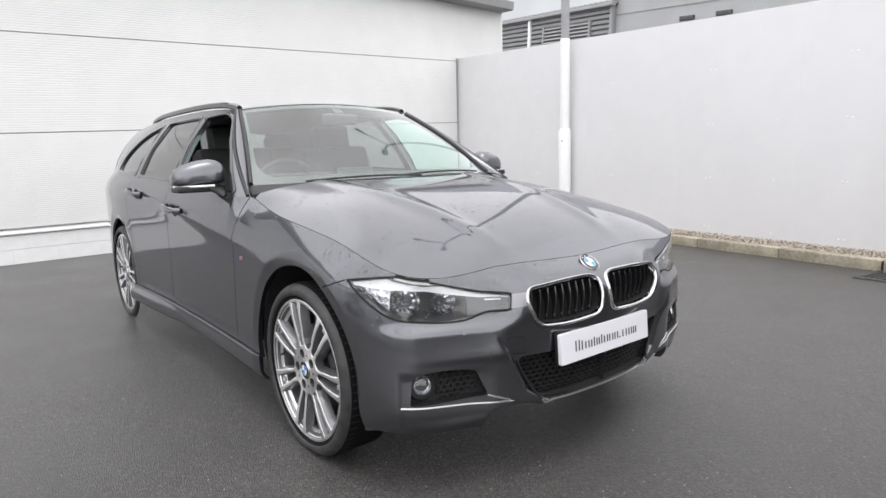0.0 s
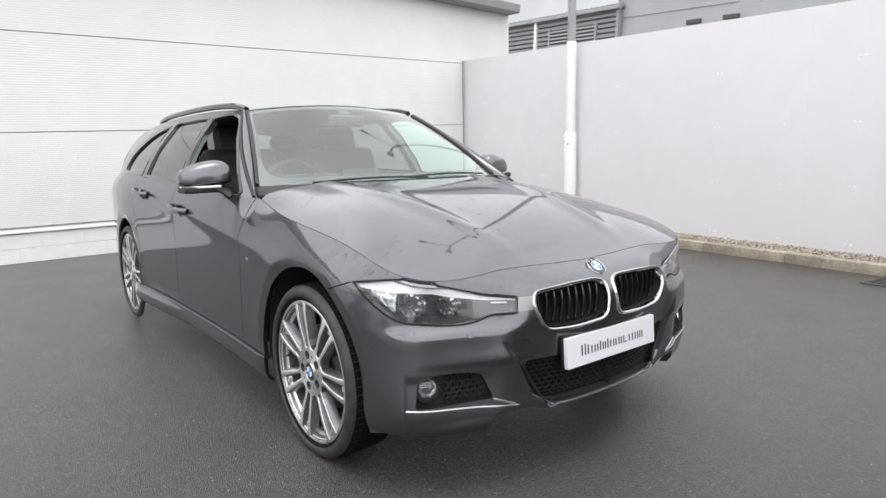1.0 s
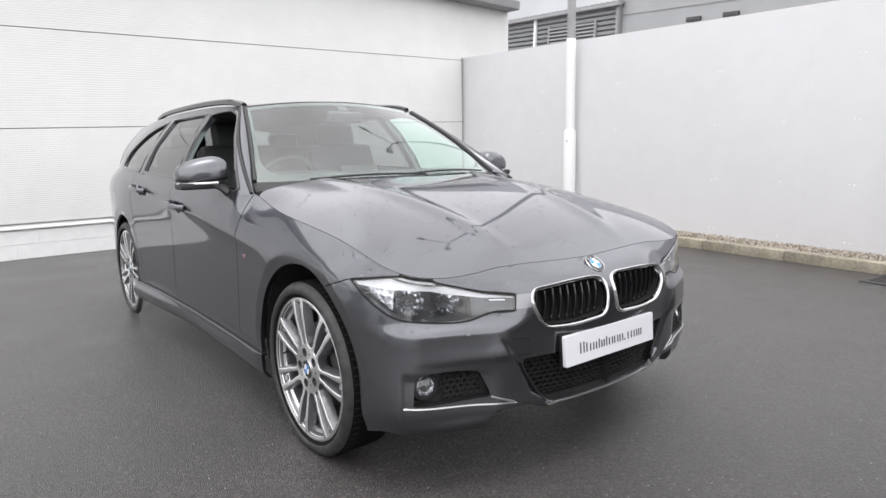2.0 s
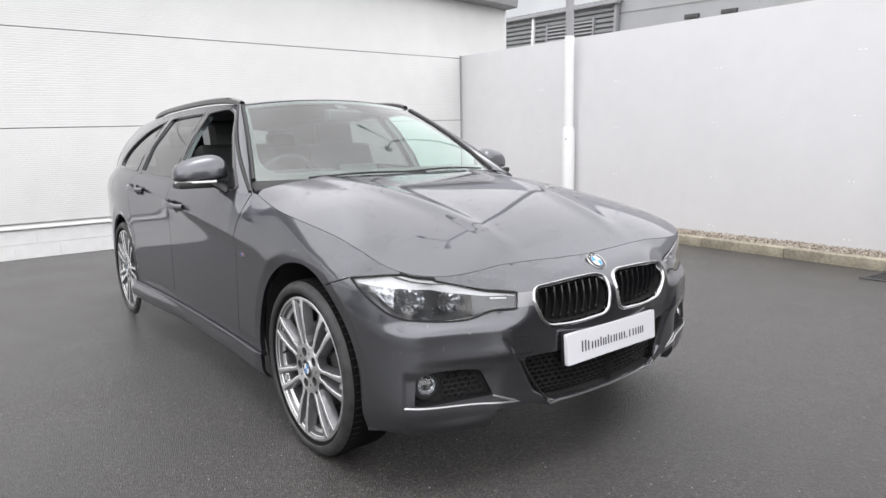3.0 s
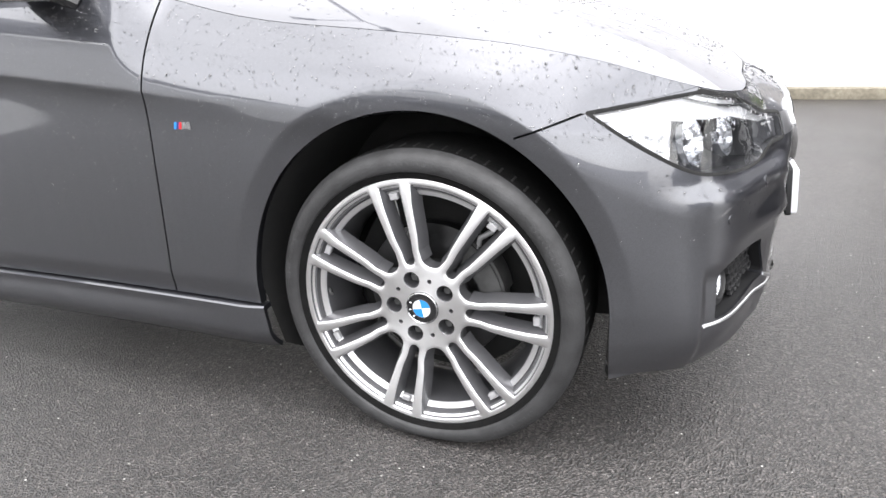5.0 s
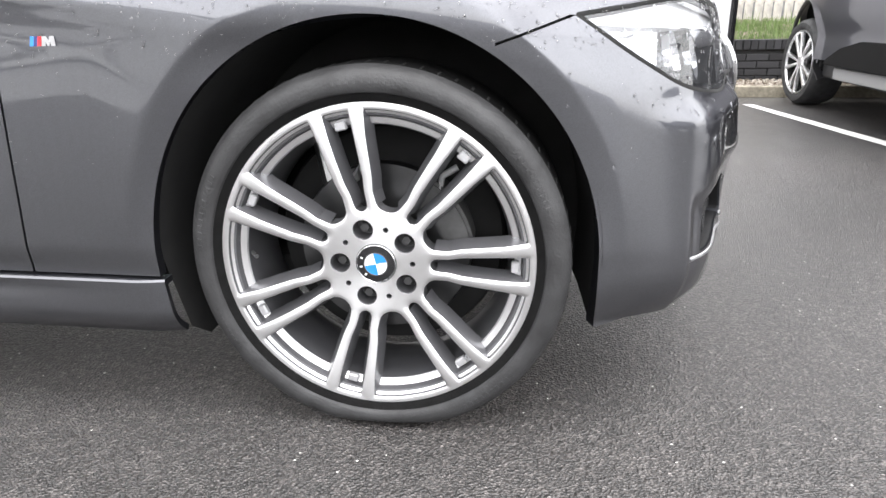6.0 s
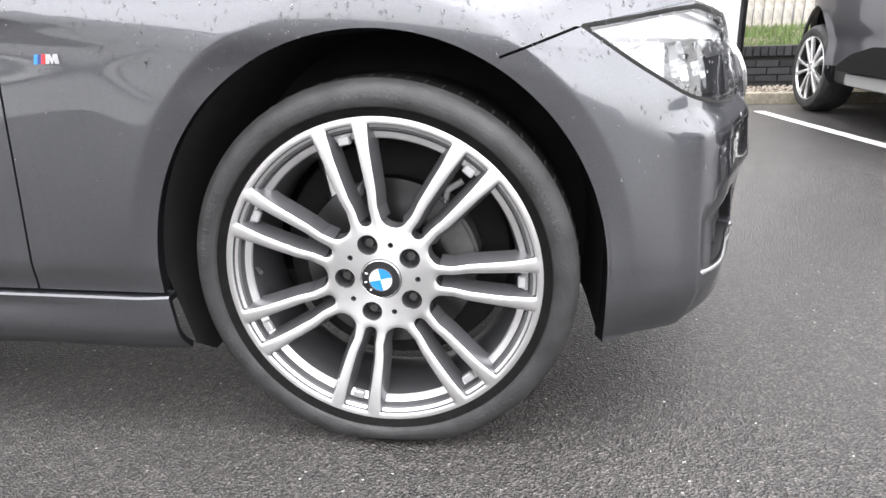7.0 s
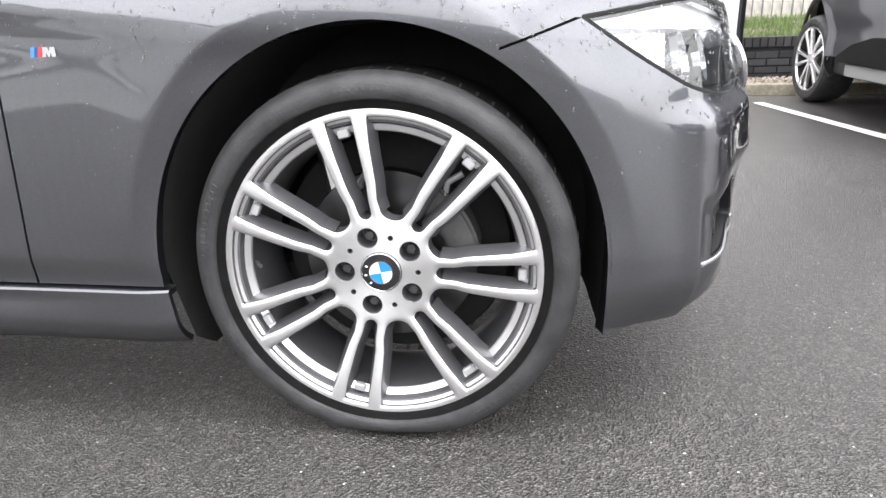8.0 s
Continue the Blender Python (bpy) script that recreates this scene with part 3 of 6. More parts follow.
def clad_building():
    x0, x1 = -1.15, 22.0
    wall = sloped_wall("wall_building", x0, x1, 0, 0, 3.68, 3.10, -0.25, -0.045, WHITE_CLAD, BUILD,
                       "white ribbed steel cladding of an industrial building", "building wall")

    def zs(z, x):
        return z + B_FALL * x

    # white painted block plinth
    rnd = random.Random(2)
    heights = (0.0, 0.165, 0.32)
    shared = {}
    for row, (lo, hi) in enumerate(zip(heights, heights[1:])):
        x = x0 + (0.0 if row % 2 else -0.22)
        while x < 15:
            a, c = max(x, x0), x + 0.4388
            key = (row, round(c - a, 3))
            if key not in shared:
                o = part("plinth_block", box(c - a, 0.05, hi - lo - 0.003, None, 0.0015, 1), WHITE_PAINT, wall)
                shared[key] = o.data
            else:
                o = new("plinth_block", shared[key])
                o.parent = wall
            o.matrix_local = pose((a + c) / 2, -0.020, (lo + hi) / 2)
            x += 0.44
    # drip flashing over the plinth, then cladding planks with fine ribs
    b = bmesh.new()
    for y, z in ((0.03, 0.335), (0.03, 0.345), (-0.04, 0.385), (-0.04, 0.335)):
        b.verts.new((x0, y, z))
    vs = b.verts[:]
    f = b.faces.new(vs)
    r = bmesh.ops.extrude_face_region(b, geom=[f])
    bmesh.ops.translate(b, verts=[v for v in r["geom"] if isinstance(v, bmesh.types.BMVert)], vec=(x1 - x0, 0, 0))
    bmesh.ops.recalc_face_normals(b, faces=b.faces)
    part("flashing", b, WHITE_CLAD, wall, "folded white steel drip flashing", smooth=0)
    bands = ((0.40, 1.609), (1.621, 2.679), (2.691, 3.70))
    for lo, hi in bands:
        b = bmesh.new()
        n = int((hi - lo) / 0.026)
        prof = []
        for i in range(n):
            z = lo + (hi - lo) * i / n
            d = (hi - lo) / n
            prof += [(0.0, z), (0.0, z + d * 0.62), (-0.0009, z + d * 0.74), (-0.0009, z + d * 0.92)]
        prof += [(0.0, hi), (-0.040, hi), (-0.040, lo)]
        sides = []
        for x in (x0, x1):
            k = 0.0 if lo < 0.5 else 1.0
            ring = []
            for y, z in prof:
                w = (z - 0.40) / (1.609 - 0.40) if lo < 0.5 else 1.0
                ring.append(b.verts.new((x, y, z + B_FALL * x * w)))
            sides.append(ring)
        m = len(prof)
        for i in range(m):
            b.faces.new((sides[0][i], sides[1][i], sides[1][(i + 1) % m], sides[0][(i + 1) % m]))
        bmesh.ops.recalc_face_normals(b, faces=b.faces)
        part("cladding_panel", b, WHITE_CLAD, wall, smooth=0)
        seam = sloped_wall("joint", x0, x1, zs(hi - 0.001, x0), zs(hi - 0.001, x1), zs(hi + 0.013, x0), zs(hi + 0.013, x1), -0.040, -0.012, SEAM, Matrix(), "", "")
        seam.parent = wall
        for key in ("kind",):
            del seam[key]
    # the corner trim and the grey eave
    part("corner_trim", box(0.10, 0.20, 3.64, pose(x0 - 0.02, -0.10, 1.83), 0.01), WHITE_CLAD, wall)
    b = bmesh.new()
    for y, z in ((-0.30, 3.655), (0.26, 3.655), (0.28, 3.67), (0.30, 3.80), (0.27, 3.81), (-0.30, 3.98)):
        b.verts.new((x0 - 0.06, y, z))
    f = b.faces.new(b.verts[:])
    r = bmesh.ops.extrude_face_region(b, geom=[f])
    bmesh.ops.translate(b, verts=[v for v in r["geom"] if isinstance(v, bmesh.types.BMVert)], vec=(x1 - x0, 0, -0.002 * (x1 - x0)))
    bmesh.ops.recalc_face_normals(b, faces=b.faces)
    part("eave", b, EAVE, wall, "grey folded metal eave", smooth=0)
    # the rest of the building, closed behind
    part("gable", box(0.12, 9.0, 3.64, pose(x0 + 0.02, -4.75, 1.82)), WHITE_CLAD, wall)
    # thin black trim where the fence meets it
    part("corner_strip", box(0.016, 0.012, 2.72, pose(0.035, 0.008, 1.37)), SEAM, wall)


clad_building()


def lamp_post():
    p = FENCE @ Vector((-3.42, FENCE_BACK - 0.13, 0))
    th = thing("lamp_post", "white sleeved steel lamp post with a grey shaft and two floodlights", "lamp post", m=Matrix.Translation(p))
    part("lower_sleeve", lathe([(0.001, 0.0), (0.088, 0.0), (0.088, 1.34), (0.078, 1.375), (0.070, 1.39)], 40), WHITE_PAINT, th)
    part("upper_sleeve", lathe([(0.068, 1.36), (0.068, 2.62), (0.060, 2.63), (0.001, 2.63)], 40), WHITE_PAINT, th)
    part("shaft", lathe([(0.058, 2.60), (0.042, 7.9), (0.001, 7.9)], 32), EAVE, th, "bare galvanised grey shaft")
    # two floodlights on short arms at the top, turned to the yard
    for ax, ay in ((-0.90, -0.50), (0.45, -0.26)):
        end = Vector((ax, ay, 8.0))
        part("arm", tube([(0, 0, 7.85), (ax * 0.5, ay * 0.5, 7.95), end], 0.030, 10), EAVE, th)
        turn = math.degrees(math.atan2(ay, ax))
        head = part("floodlight", box(0.36, 0.20, 0.08, pose(*end, 0, 8, turn) @ pose(0.16, 0, -0.03), 0.03, 3), IRON, th, "dark floodlight housing")
        part("lens", box(0.28, 0.15, 0.008, pose(*end, 0, 8, turn) @ pose(0.17, 0, -0.073), 0.003, 1), WHITE_ENAMEL, head)
    part("bolt_cover", lathe([(0.012, 0.0), (0.012, 0.012), (0.001, 0.014)], 16, pose(0.03, -0.083, 1.22, 90)), STEEL, th)


lamp_post()


# ---- grey sheds behind the fence ----
def louvred_shed():
    th = thing("louvred_shed", "grey industrial shed with horizontal louvres under a metal roof", "shed", m=FENCE @ pose(-0.28, FENCE_BACK + 5.0, -0.12, 0, 3.3, 0))
    xa, xb, top = -14.0, -7.26, 4.02
    part("wall", box(xb - xa, 0.3, 4.0, pose((xa + xb) / 2, 0.30, 2.0)), LOUVRE, th)
    for i in range(9):
        z = 2.95 + i * 0.115
        b = prism([(0, 0), (0.07, 0.02), (0.07, 0.085), (0, 0.112)], xb - xa - 0.05, pose(xa, 0.15, z, 90, 0, 90) @ Matrix.Diagonal((-1, 1, -1, 1)))
        part("slat", b, LOUVRE, th, smooth=0)
    part("downpipe", box(0.09, 0.08, 1.9, pose(-10.15, 0.06, 3.1), 0.02, 2), WHITE_PAINT, th, "white rainwater downpipe")
    part("corner_trim", box(0.08, 0.10, 1.9, pose(-7.30, 0.10, 3.1), 0.01, 1), EAVE, th)
    part("vent_panel", box(1.62, 0.05, 0.95, pose(-8.78, 0.09, 3.30), 0.01), IRON, th, "dark recessed vent panel")
    for x in (-9.6, -7.96):
        part("mullion", box(0.06, 0.08, 0.97, pose(x, 0.07, 3.30), 0.005, 1), EAVE, th)
    for i in range(11):
        part("vent_blade", box(1.58, 0.02, 0.042, pose(-8.78, 0.05, 2.86 + i * 0.085, -30)), EAVE, th)
    part("gutter", box(xb - xa + 0.2, 0.16, 0.07, pose((xa + xb) / 2 - 0.05, 0.04, top + 0.03), 0.02), EAVE, th)
    part("roof", box(xb - xa + 0.2, 5.0, 0.05, pose((xa + xb) / 2 - 0.05, 2.5, top + 0.33, 6)), EAVE, th)
    for i in range(40):
        part("roof_rib", box(0.05, 5.0, 0.03, pose(xa + 0.1 + i * 0.17, 2.5, top + 0.37, 6)), EAVE, th)


def grey_shed():
    th = thing("grey_shed", "plain grey clad shed wall with a flat parapet", "shed", m=FENCE @ pose(-0.28, 0, 0))
    y = FENCE_BACK + 5.0
    part("wall", box(3.5, 4.0, 4.55, pose(-5.42, y + 2.2, 2.275)), GREY_CLAD, th)
    part("parapet", box(3.6, 4.1, 0.10, pose(-5.42, y + 2.2, 4.60), 0.02), EAVE, th)
    part("joint_line", box(3.0, 0.02, 0.012, pose(-5.6, y + 0.196, 4.02, 0, 4, 0)), LOUVRE, th)
    for x, z in ((-5.10, 3.71), (-4.25, 3.66)):
        part("vent", box(0.34, 0.06, 0.09, pose(x, y + 0.18, z, 0, 4, 0), 0.01), IRON, th, "small dark slot vent")


louvred_shed()
grey_shed()


# ---- brick wall, grass bank and timber fence past the white fence's end ----
def brick_wall():
    m = FENCE @ pose(X_END - 0.45, FENCE_BACK + 0.70, 0.0)
    core = part("wall_brick", box(7.0, 0.17, 0.39, pose(3.5, 0.115, 0.235)), MORTAR)
    core.matrix_world = m
    tagged(core, "low dark grey brick wall with a soldier course on top", "brick wall", kind="structure")
    shared = None
    soldier = None
    for row in range(4):
        for i in range(12):
            x = 0.115 + i * 0.225 + (0.1125 if row % 2 else 0)
            if shared is None:
                o = part("brick", box(0.215, 0.10, 0.065, None, 0.003, 1), BRICK, core)
                shared = o.data
            else:
                o = new("brick", shared)
                o.parent = core
            o.matrix_local = pose(x, 0.052 + random.uniform(-0.002, 0.002), 0.10 + row * 0.075)
    for i in range(36):
        if soldier is None:
            o = part("brick", box(0.065, 0.20, 0.10, None, 0.003, 1), BRICK, core)
            soldier = o.data
        else:
            o = new("brick", soldier)
            o.parent = core
        o.matrix_local = pose(0.035 + i * 0.075, 0.10 + random.uniform(-0.002, 0.002), 0.453)
    bank = bmesh.new()
    bmesh.ops.create_grid(bank, x_segments=40, y_segments=8, size=0.5)
    for v in bank.verts:
        x, y = v.co.x * 9 + 4.4, v.co.y * 1.6 + 1.0
        v.co = (x, y, 0.47 + 0.15 * max(0, (y - 0.2)) + 0.03 * math.sin(x * 5.1) * math.sin(y * 7))
    ob = part("grass_bank", bank, EARTH)
    ob.matrix_world = m
    tagged(ob, "sloping earth bank under the grass", "bank", kind="structure")
    rnd = random.Random(8)
    verts, faces = [], []
    for i in range(9000):
        x, y = rnd.uniform(-0.05, 3.2), rnd.uniform(0.2, 1.5)
        z = 0.47 + 0.15 * (y - 0.2)
        h, a = rnd.uniform(0.02, 0.10) * (2.2 if rnd.random() < 0.06 else 1.0), rnd.uniform(0, 6.28)
        w = rnd.uniform(0.0025, 0.005)
        bx, by = math.cos(a) * w, math.sin(a) * w
        lx, ly = rnd.uniform(-0.06, 0.06), rnd.uniform(-0.06, 0.06)
        n = len(verts)
        verts += [(x - bx, y - by, z - 0.02), (x + bx, y + by, z - 0.02), (x + bx * 0.7 + lx * 0.4, y + by * 0.7 + ly * 0.4, z + h * 0.6),
                  (x - bx * 0.7 + lx * 0.4, y - by * 0.7 + ly * 0.4, z + h * 0.6), (x + lx, y + ly, z + h)]
        faces += [(n, n + 1, n + 2, n + 3), (n + 3, n + 2, n + 4)]
    g = mesh_object("grass", verts, faces, GRASS, smooth=0)
    g.matrix_world = m
    tagged(g, "rough green grass on the bank above the brick wall", "grass", kind="stuff")
    fence = thing("timber_fence", "weathered upright timber slat fence on the bank", "timber fence", m=m)
    slat = None
    for i in range(46):
        h = 1.75 + random.uniform(-0.02, 0.02)
        if slat is None:
            o = part("slat", box(0.095, 0.02, 1.75, None, 0.004, 1), TIMBER, fence)
            slat = o.data
        else:
            o = new("slat", slat)
            o.parent = fence
        o.matrix_local = pose(-0.4 + i * 0.115, 1.62 + (0.012 if i % 2 else 0), 0.66 + 0.875, 0, random.uniform(-0.4, 0.4), 0)
    for z in (0.95, 2.1):
        part("rail", box(5.4, 0.04, 0.09, pose(2.2, 1.66, z)), TIMBER, fence)


brick_wall()


def parking_line():
    a, c = Vector((2.225, 4.06, 0)), Vector((2.385, 2.05, 0))
    d = (c - a).normalized()
    c = a + d * 4.8
    n = Vector((-d.y, d.x, 0)) * 0.045
    rnd = random.Random(3)
    k = 40
    lo, hi = [], []
    for i in range(k + 1):
        p = a + (c - a) * (i / k)
        lo.append(p - n * (1 + rnd.uniform(-0.08, 0.08)))
        hi.append(p + n * (1 + rnd.uniform(-0.08, 0.08)))
    verts = [(p.x, p.y, 0.004) for p in lo + hi]
    faces = [(i, i + 1, k + 2 + i, k + 1 + i) for i in range(k)]
    ob = mesh_object("parking_line", verts, faces, LINE, smooth=0)
    tagged(ob, "worn white painted parking bay line on the asphalt", "road marking", kind="structure")


parking_line()


# ---- a plain wall closes the yard behind the viewer ----
slab("wall_south", -26.0, 18.0, -20.4, -20.0, 0.0, 2.2, WHITE_FENCE, "plain white panel wall across the yard", "fence")


# ---- the grey estate car: x ahead, its right side at -y, the front axle over the origin ----
# body functions: the flanks and nose are one band that runs round the plan outline
OUT = ((0.744, 0), (0.733, -0.25), (0.716, -0.42), (0.687, -0.57), (0.640, -0.70), (0.560, -0.805), (0.46, -0.852), (0.34, -0.880), (0.15, -0.900),
       (-0.2, -0.905), (-0.7, -0.903), (-1.6, -0.900), (-2.4, -0.905), (-2.9, -0.905), (-3.35, -0.865), (-3.62, -0.78), (-3.76, -0.6), (-3.82, -0.3), (-3.84, 0))
OUT_L = np.concatenate([[0], np.cumsum(np.hypot(*np.diff(np.array(OUT), axis=0).T))])
out_x, out_y = spline(OUT_L, [p[0] for p in OUT]), spline(OUT_L, [p[1] for p in OUT])
L_END = OUT_L[-1]
_fine = np.linspace(0, OUT_L[14], 3000)
_fine_x = out_x(_fine)


def l_at(x):
    """The length along the outline at which the flank reaches x."""
    return np.interp(-np.asarray(x, float), -_fine_x, _fine)


bonnet_mid = spline((-0.75, -0.45, -0.1, 0.25, 0.45, 0.6, 0.70), (1.020, 0.997, 0.955, 0.873, 0.803, 0.729, 0.675))
bonnet_edge = spline((-0.75, -0.6, -0.45, -0.2, 0, 0.15, 0.35, 0.515, 0.57, 0.62, 0.70), (0.988, 0.945, 0.905, 0.874, 0.853, 0.832, 0.790, 0.729, 0.701, 0.664, 0.60))


def bonnet_z(x, y):
    a = np.abs(np.asarray(y, float)) / 0.82
    ridge = 0.30 + 0.17 * np.clip((0.6 - x) / 1.2, 0, 1)
    crease = 0.008 * np.exp(-((np.abs(y) - ridge) / 0.05) ** 2) * step(x, 0.66, 0.3)
    return bonnet_edge(x) + (bonnet_mid(x) - bonnet_edge(x)) * (1 - a ** 4.0) + crease


L_A = float(l_at(-0.585))
tops = OUT_L[:10].tolist() + [L_A - 0.02, L_A + 0.10] + OUT_L[11:].tolist()
top_inset = smooth_line(tops, (0.131, 0.133, 0.127, 0.099, 0.073, 0.058, 0.050, 0.062, 0.080, 0.085, 0.105, 0.052, 0.052, 0.055, 0.065, 0.08, 0.10, 0.10, 0.10, 0.10))
belt_z = smooth_line((0, L_A + 0.10, l_at(-1.6), l_at(-2.5), l_at(-3.3), L_END), (0.94, 0.945, 0.966, 0.99, 1.02, 1.03))
bottom_z = smooth_line((0, 0.30, 0.40, 0.535, 0.553, 0.80, 0.96, l_at(0.38), l_at(0.1), l_at(-2.4), l_at(-3.0), l_at(-3.4), L_END),
                       (0.229, 0.234, 0.258, 0.262, 0.199, 0.199, 0.201, 0.19, 0.19, 0.19, 0.19, 0.22, 0.26))


def out_normal(L):
    e = 2e-3
    dx, dy = out_x(L + e) - out_x(L - e), out_y(L + e) - out_y(L - e)
    n = np.hypot(dx, dy)
    return -dy / n, dx / n


def top_edge(L):
    nx, ny = out_normal(L)
    i = top_inset(L)
    x, y = out_x(L) - nx * i, out_y(L) - ny * i
    z = np.where(L < L_A, bonnet_z(x, y), belt_z(L))
    w = step(L, L_A - 0.03, L_A + 0.09)
    return x, y, bonnet_z(x, y) * (1 - w) + belt_z(L) * w


crease_z = smooth_line((0, l_at(0.3), l_at(-0.35), l_at(-0.9), l_at(-1.45), l_at(-2.3), l_at(-3.2), L_END), (0.62, 0.68, 0.735, 0.79, 0.845, 0.905, 0.94, 0.95))


def arch_shape(x, z, xc, rx, rz):
    return np.sqrt(((x - xc) / rx) ** 2 + (np.maximum(z - 0.318, 0) / rz) ** 2)


tuck_z = smooth_line((0.15, 0.22, 0.26, 0.31, 0.37, 0.42, 0.48, 0.54, 0.60, 0.66, 0.80), (0.0, 0.006, 0.031, 0.039, 0.036, 0.030, 0.024, 0.012, 0.004, 0.0, 0.0))


def band(L, z):
    """A point of the outer skin at the outline length L and height z."""
    L, z = np.asarray(L, float), np.asarray(z, float)
    x, y = out_x(L), out_y(L)
    nx, ny = out_normal(L)
    zt = top_edge(L)[2]
    nose = 1 - step(L, 0.75, 1.25)
    rear = step(L, l_at(-3.3), l_at(-3.3) + 0.4)
    end = np.maximum(nose, rear)
    z0 = 0.50 * nose + (1 - nose) * np.minimum(crease_z(L) - 0.03, zt - 0.16)
    p = (1.5 + 0.8 * step(L, 0.90, 0.65) + 1.7 * step(L, 0.48, 0.25)) * nose + 1.75 * (1 - nose)
    h = np.clip((z - z0) / np.maximum(zt - z0, 0.02), 0, 1.2)
    ins = top_inset(L) * h ** p
    # the flank: undercut below the crease, fuller at the arches and at the sill
    flare = np.maximum(np.exp(-(x / 0.62) ** 2), np.exp(-((x + 2.81) / 0.62) ** 2))
    under = np.clip(crease_z(L) - z, 0, 1)
    flank = 0.017 * (1 - np.exp(-under / 0.022)) + 0.012 * step(z, 0.345, 0.285)
    ins = ins + flank * (1 - flare) * (1 - end)
    # a soft raised ring round the arches
    ring = np.minimum(np.abs(arch_shape(x, z, -0.006, 0.385, 0.402) - 1.0), np.abs(arch_shape(x, z, -2.81, 0.375, 0.39) - 1.0))
    ins = ins + (0.0085 * (1 + 0.8 * step(z, 0.60, 0.70)) * np.clip((0.115 - ring) / 0.115, 0, 1) - 0.004 * np.exp(-(ring / 0.22) ** 2)) * step(z, 0.25, 0.45) * step(L, 0.86, 1.02) * (1 - rear)
    # nose: rolled under at the foot, a brow over the fog lamps
    ins = ins + nose * 0.05 * np.clip((0.30 - z) / 0.10, 0, 1) ** 2
    brow = np.exp(-((z - 0.462) / np.where(z > 0.462, 0.055, 0.022)) ** 2) * np.exp(-((L - 0.58) / 0.20) ** 4)
    ins = ins - 0.012 * brow + 0.034 * step(z, 0.30, 0.52) * (1 - np.clip(h, 0, 1) ** 2) * np.exp(-((L - 0.70) / 0.19) ** 2)
    # the cheek stands proud of the middle section along a slanted ridge
    ridge = np.interp(z, (0.235, 0.249, 0.303, 0.415, 0.498, 0.56), (0.25, 0.295, 0.374, 0.433, 0.497, 0.53))
    ins = ins - 0.012 * step(L - ridge, -0.010, 0.016) * step(L, 0.74, 0.50) * step(z, 0.55, 0.43) * step(z, 0.22, 0.26)
    # a shoulder under the lamp catches the sky
    ins = ins + 0.015 * step(z, 0.535, 0.582) * step(z, 0.72, 0.62) * step(L, 0.40, 0.50) * step(L, 1.00, 0.70)
    ins = ins - 0.009 * step(z, 0.590, 0.548) * step(z, 0.34, 0.52) * step(L, 0.40, 0.50) * step(L, 1.00, 0.72)
    # the corner of the bumper is drawn back below the lamps
    ins = ins + tuck_z(z) * step(L, 0.10, 0.42) * step(L, 0.92, 0.56)
    # below the fog lamps the apron is set back behind the corner's edge
    ins = ins + 0.009 * step(L, 0.872, 0.852) * step(L, 0.50, 0.62) * step(z, 0.43, 0.39)
    return np.stack([x - nx * ins, y - ny * ins, z], -1)
# body functions end


def skin(L, v):
    z0 = bottom_z(L)
    return band(L, z0 + (top_edge(L)[2] - z0) * v)


def lz(f):
    """Wraps a function of (outline length, height, x) for Sheet.cut."""
    return lambda p, q: f(q[:, 0], p[:, 2], p[:, 0])


LAMP = [(1.090, 0.712), (1.025, 0.720), (0.94, 0.732), (0.885, 0.736), (0.875, 0.775), (0.800, 0.775), (0.738, 0.713), (0.548, 0.667), (0.43, 0.650), (0.444, 0.598),
        (0.54, 0.600), (0.61, 0.578), (0.70, 0.577), (0.895, 0.595), (0.985, 0.643), (1.035, 0.674)]
LAMP_LOOP = round_loop(LAMP, [0.004, 0.02, 0.02, 0.004, 0.004, 0.004, 0.01, 0.03, 0.006, 0.006, 0.03, 0.04, 0.05, 0.05, 0.04, 0.04], 5)
KIDNEY_LOOP = round_loop([(0.372, 0.660), (0.22, 0.669), (0.060, 0.670), (0.018, 0.655), (0.015, 0.600), (0.030, 0.524), (0.22, 0.514), (0.340, 0.524), (0.390, 0.61)],
                         [0.03, 0.05, 0.03, 0.02, 0.04, 0.04, 0.06, 0.04, 0.04], 5)
INTAKE_LOOP = round_loop([(-0.2, 0.425), (0.415, 0.425), (0.372, 0.300), (0.305, 0.255), (-0.2, 0.246)], [0.01, 0.02, 0.03, 0.04, 0.01], 5)
FOG_LOOP = round_loop([(0.820, 0.404), (0.76, 0.423), (0.66, 0.421), (0.588, 0.412), (0.540, 0.318), (0.826, 0.312)], [0.02, 0.03, 0.03, 0.015, 0.01, 0.006], 5)
GAP = 0.0022


def front_arch(L, z, x):
    return (arch_shape(x, z, -0.006, 0.385, 0.402) - 1) * 0.38


def rear_arch(L, z, x):
    return (arch_shape(x, z, -2.81, 0.375, 0.388) - 1) * 0.38


def out_of(loop, gap=GAP):
    return lambda L, z, x: -inside(np.stack([L, z], 1), loop) - gap


def joint_side(L, z, x):
    """Positive on the wing's side of the seam from wheel arch over the lamp's tip to the bonnet."""
    a, b, c = (l_at(0.204), 0.671), (1.086, 0.714), (0.882, 0.745)
    d1 = (L - a[0]) * 0.0 + (z - (a[1] + (b[1] - a[1]) * (L - a[0]) / (b[0] - a[0])))
    d2 = L - (c[0] + (b[0] - c[0]) * (c[1] - z) / (c[1] - b[1]))
    front = np.where(z > 0.714, np.minimum(d2, 1), np.where(L < a[0], d1, np.minimum(d1 + 10, 1)))
    return np.where(L > a[0], 1.0, front)


def door_front(z):
    return -0.643 + 0.0754 * (z - 0.294)


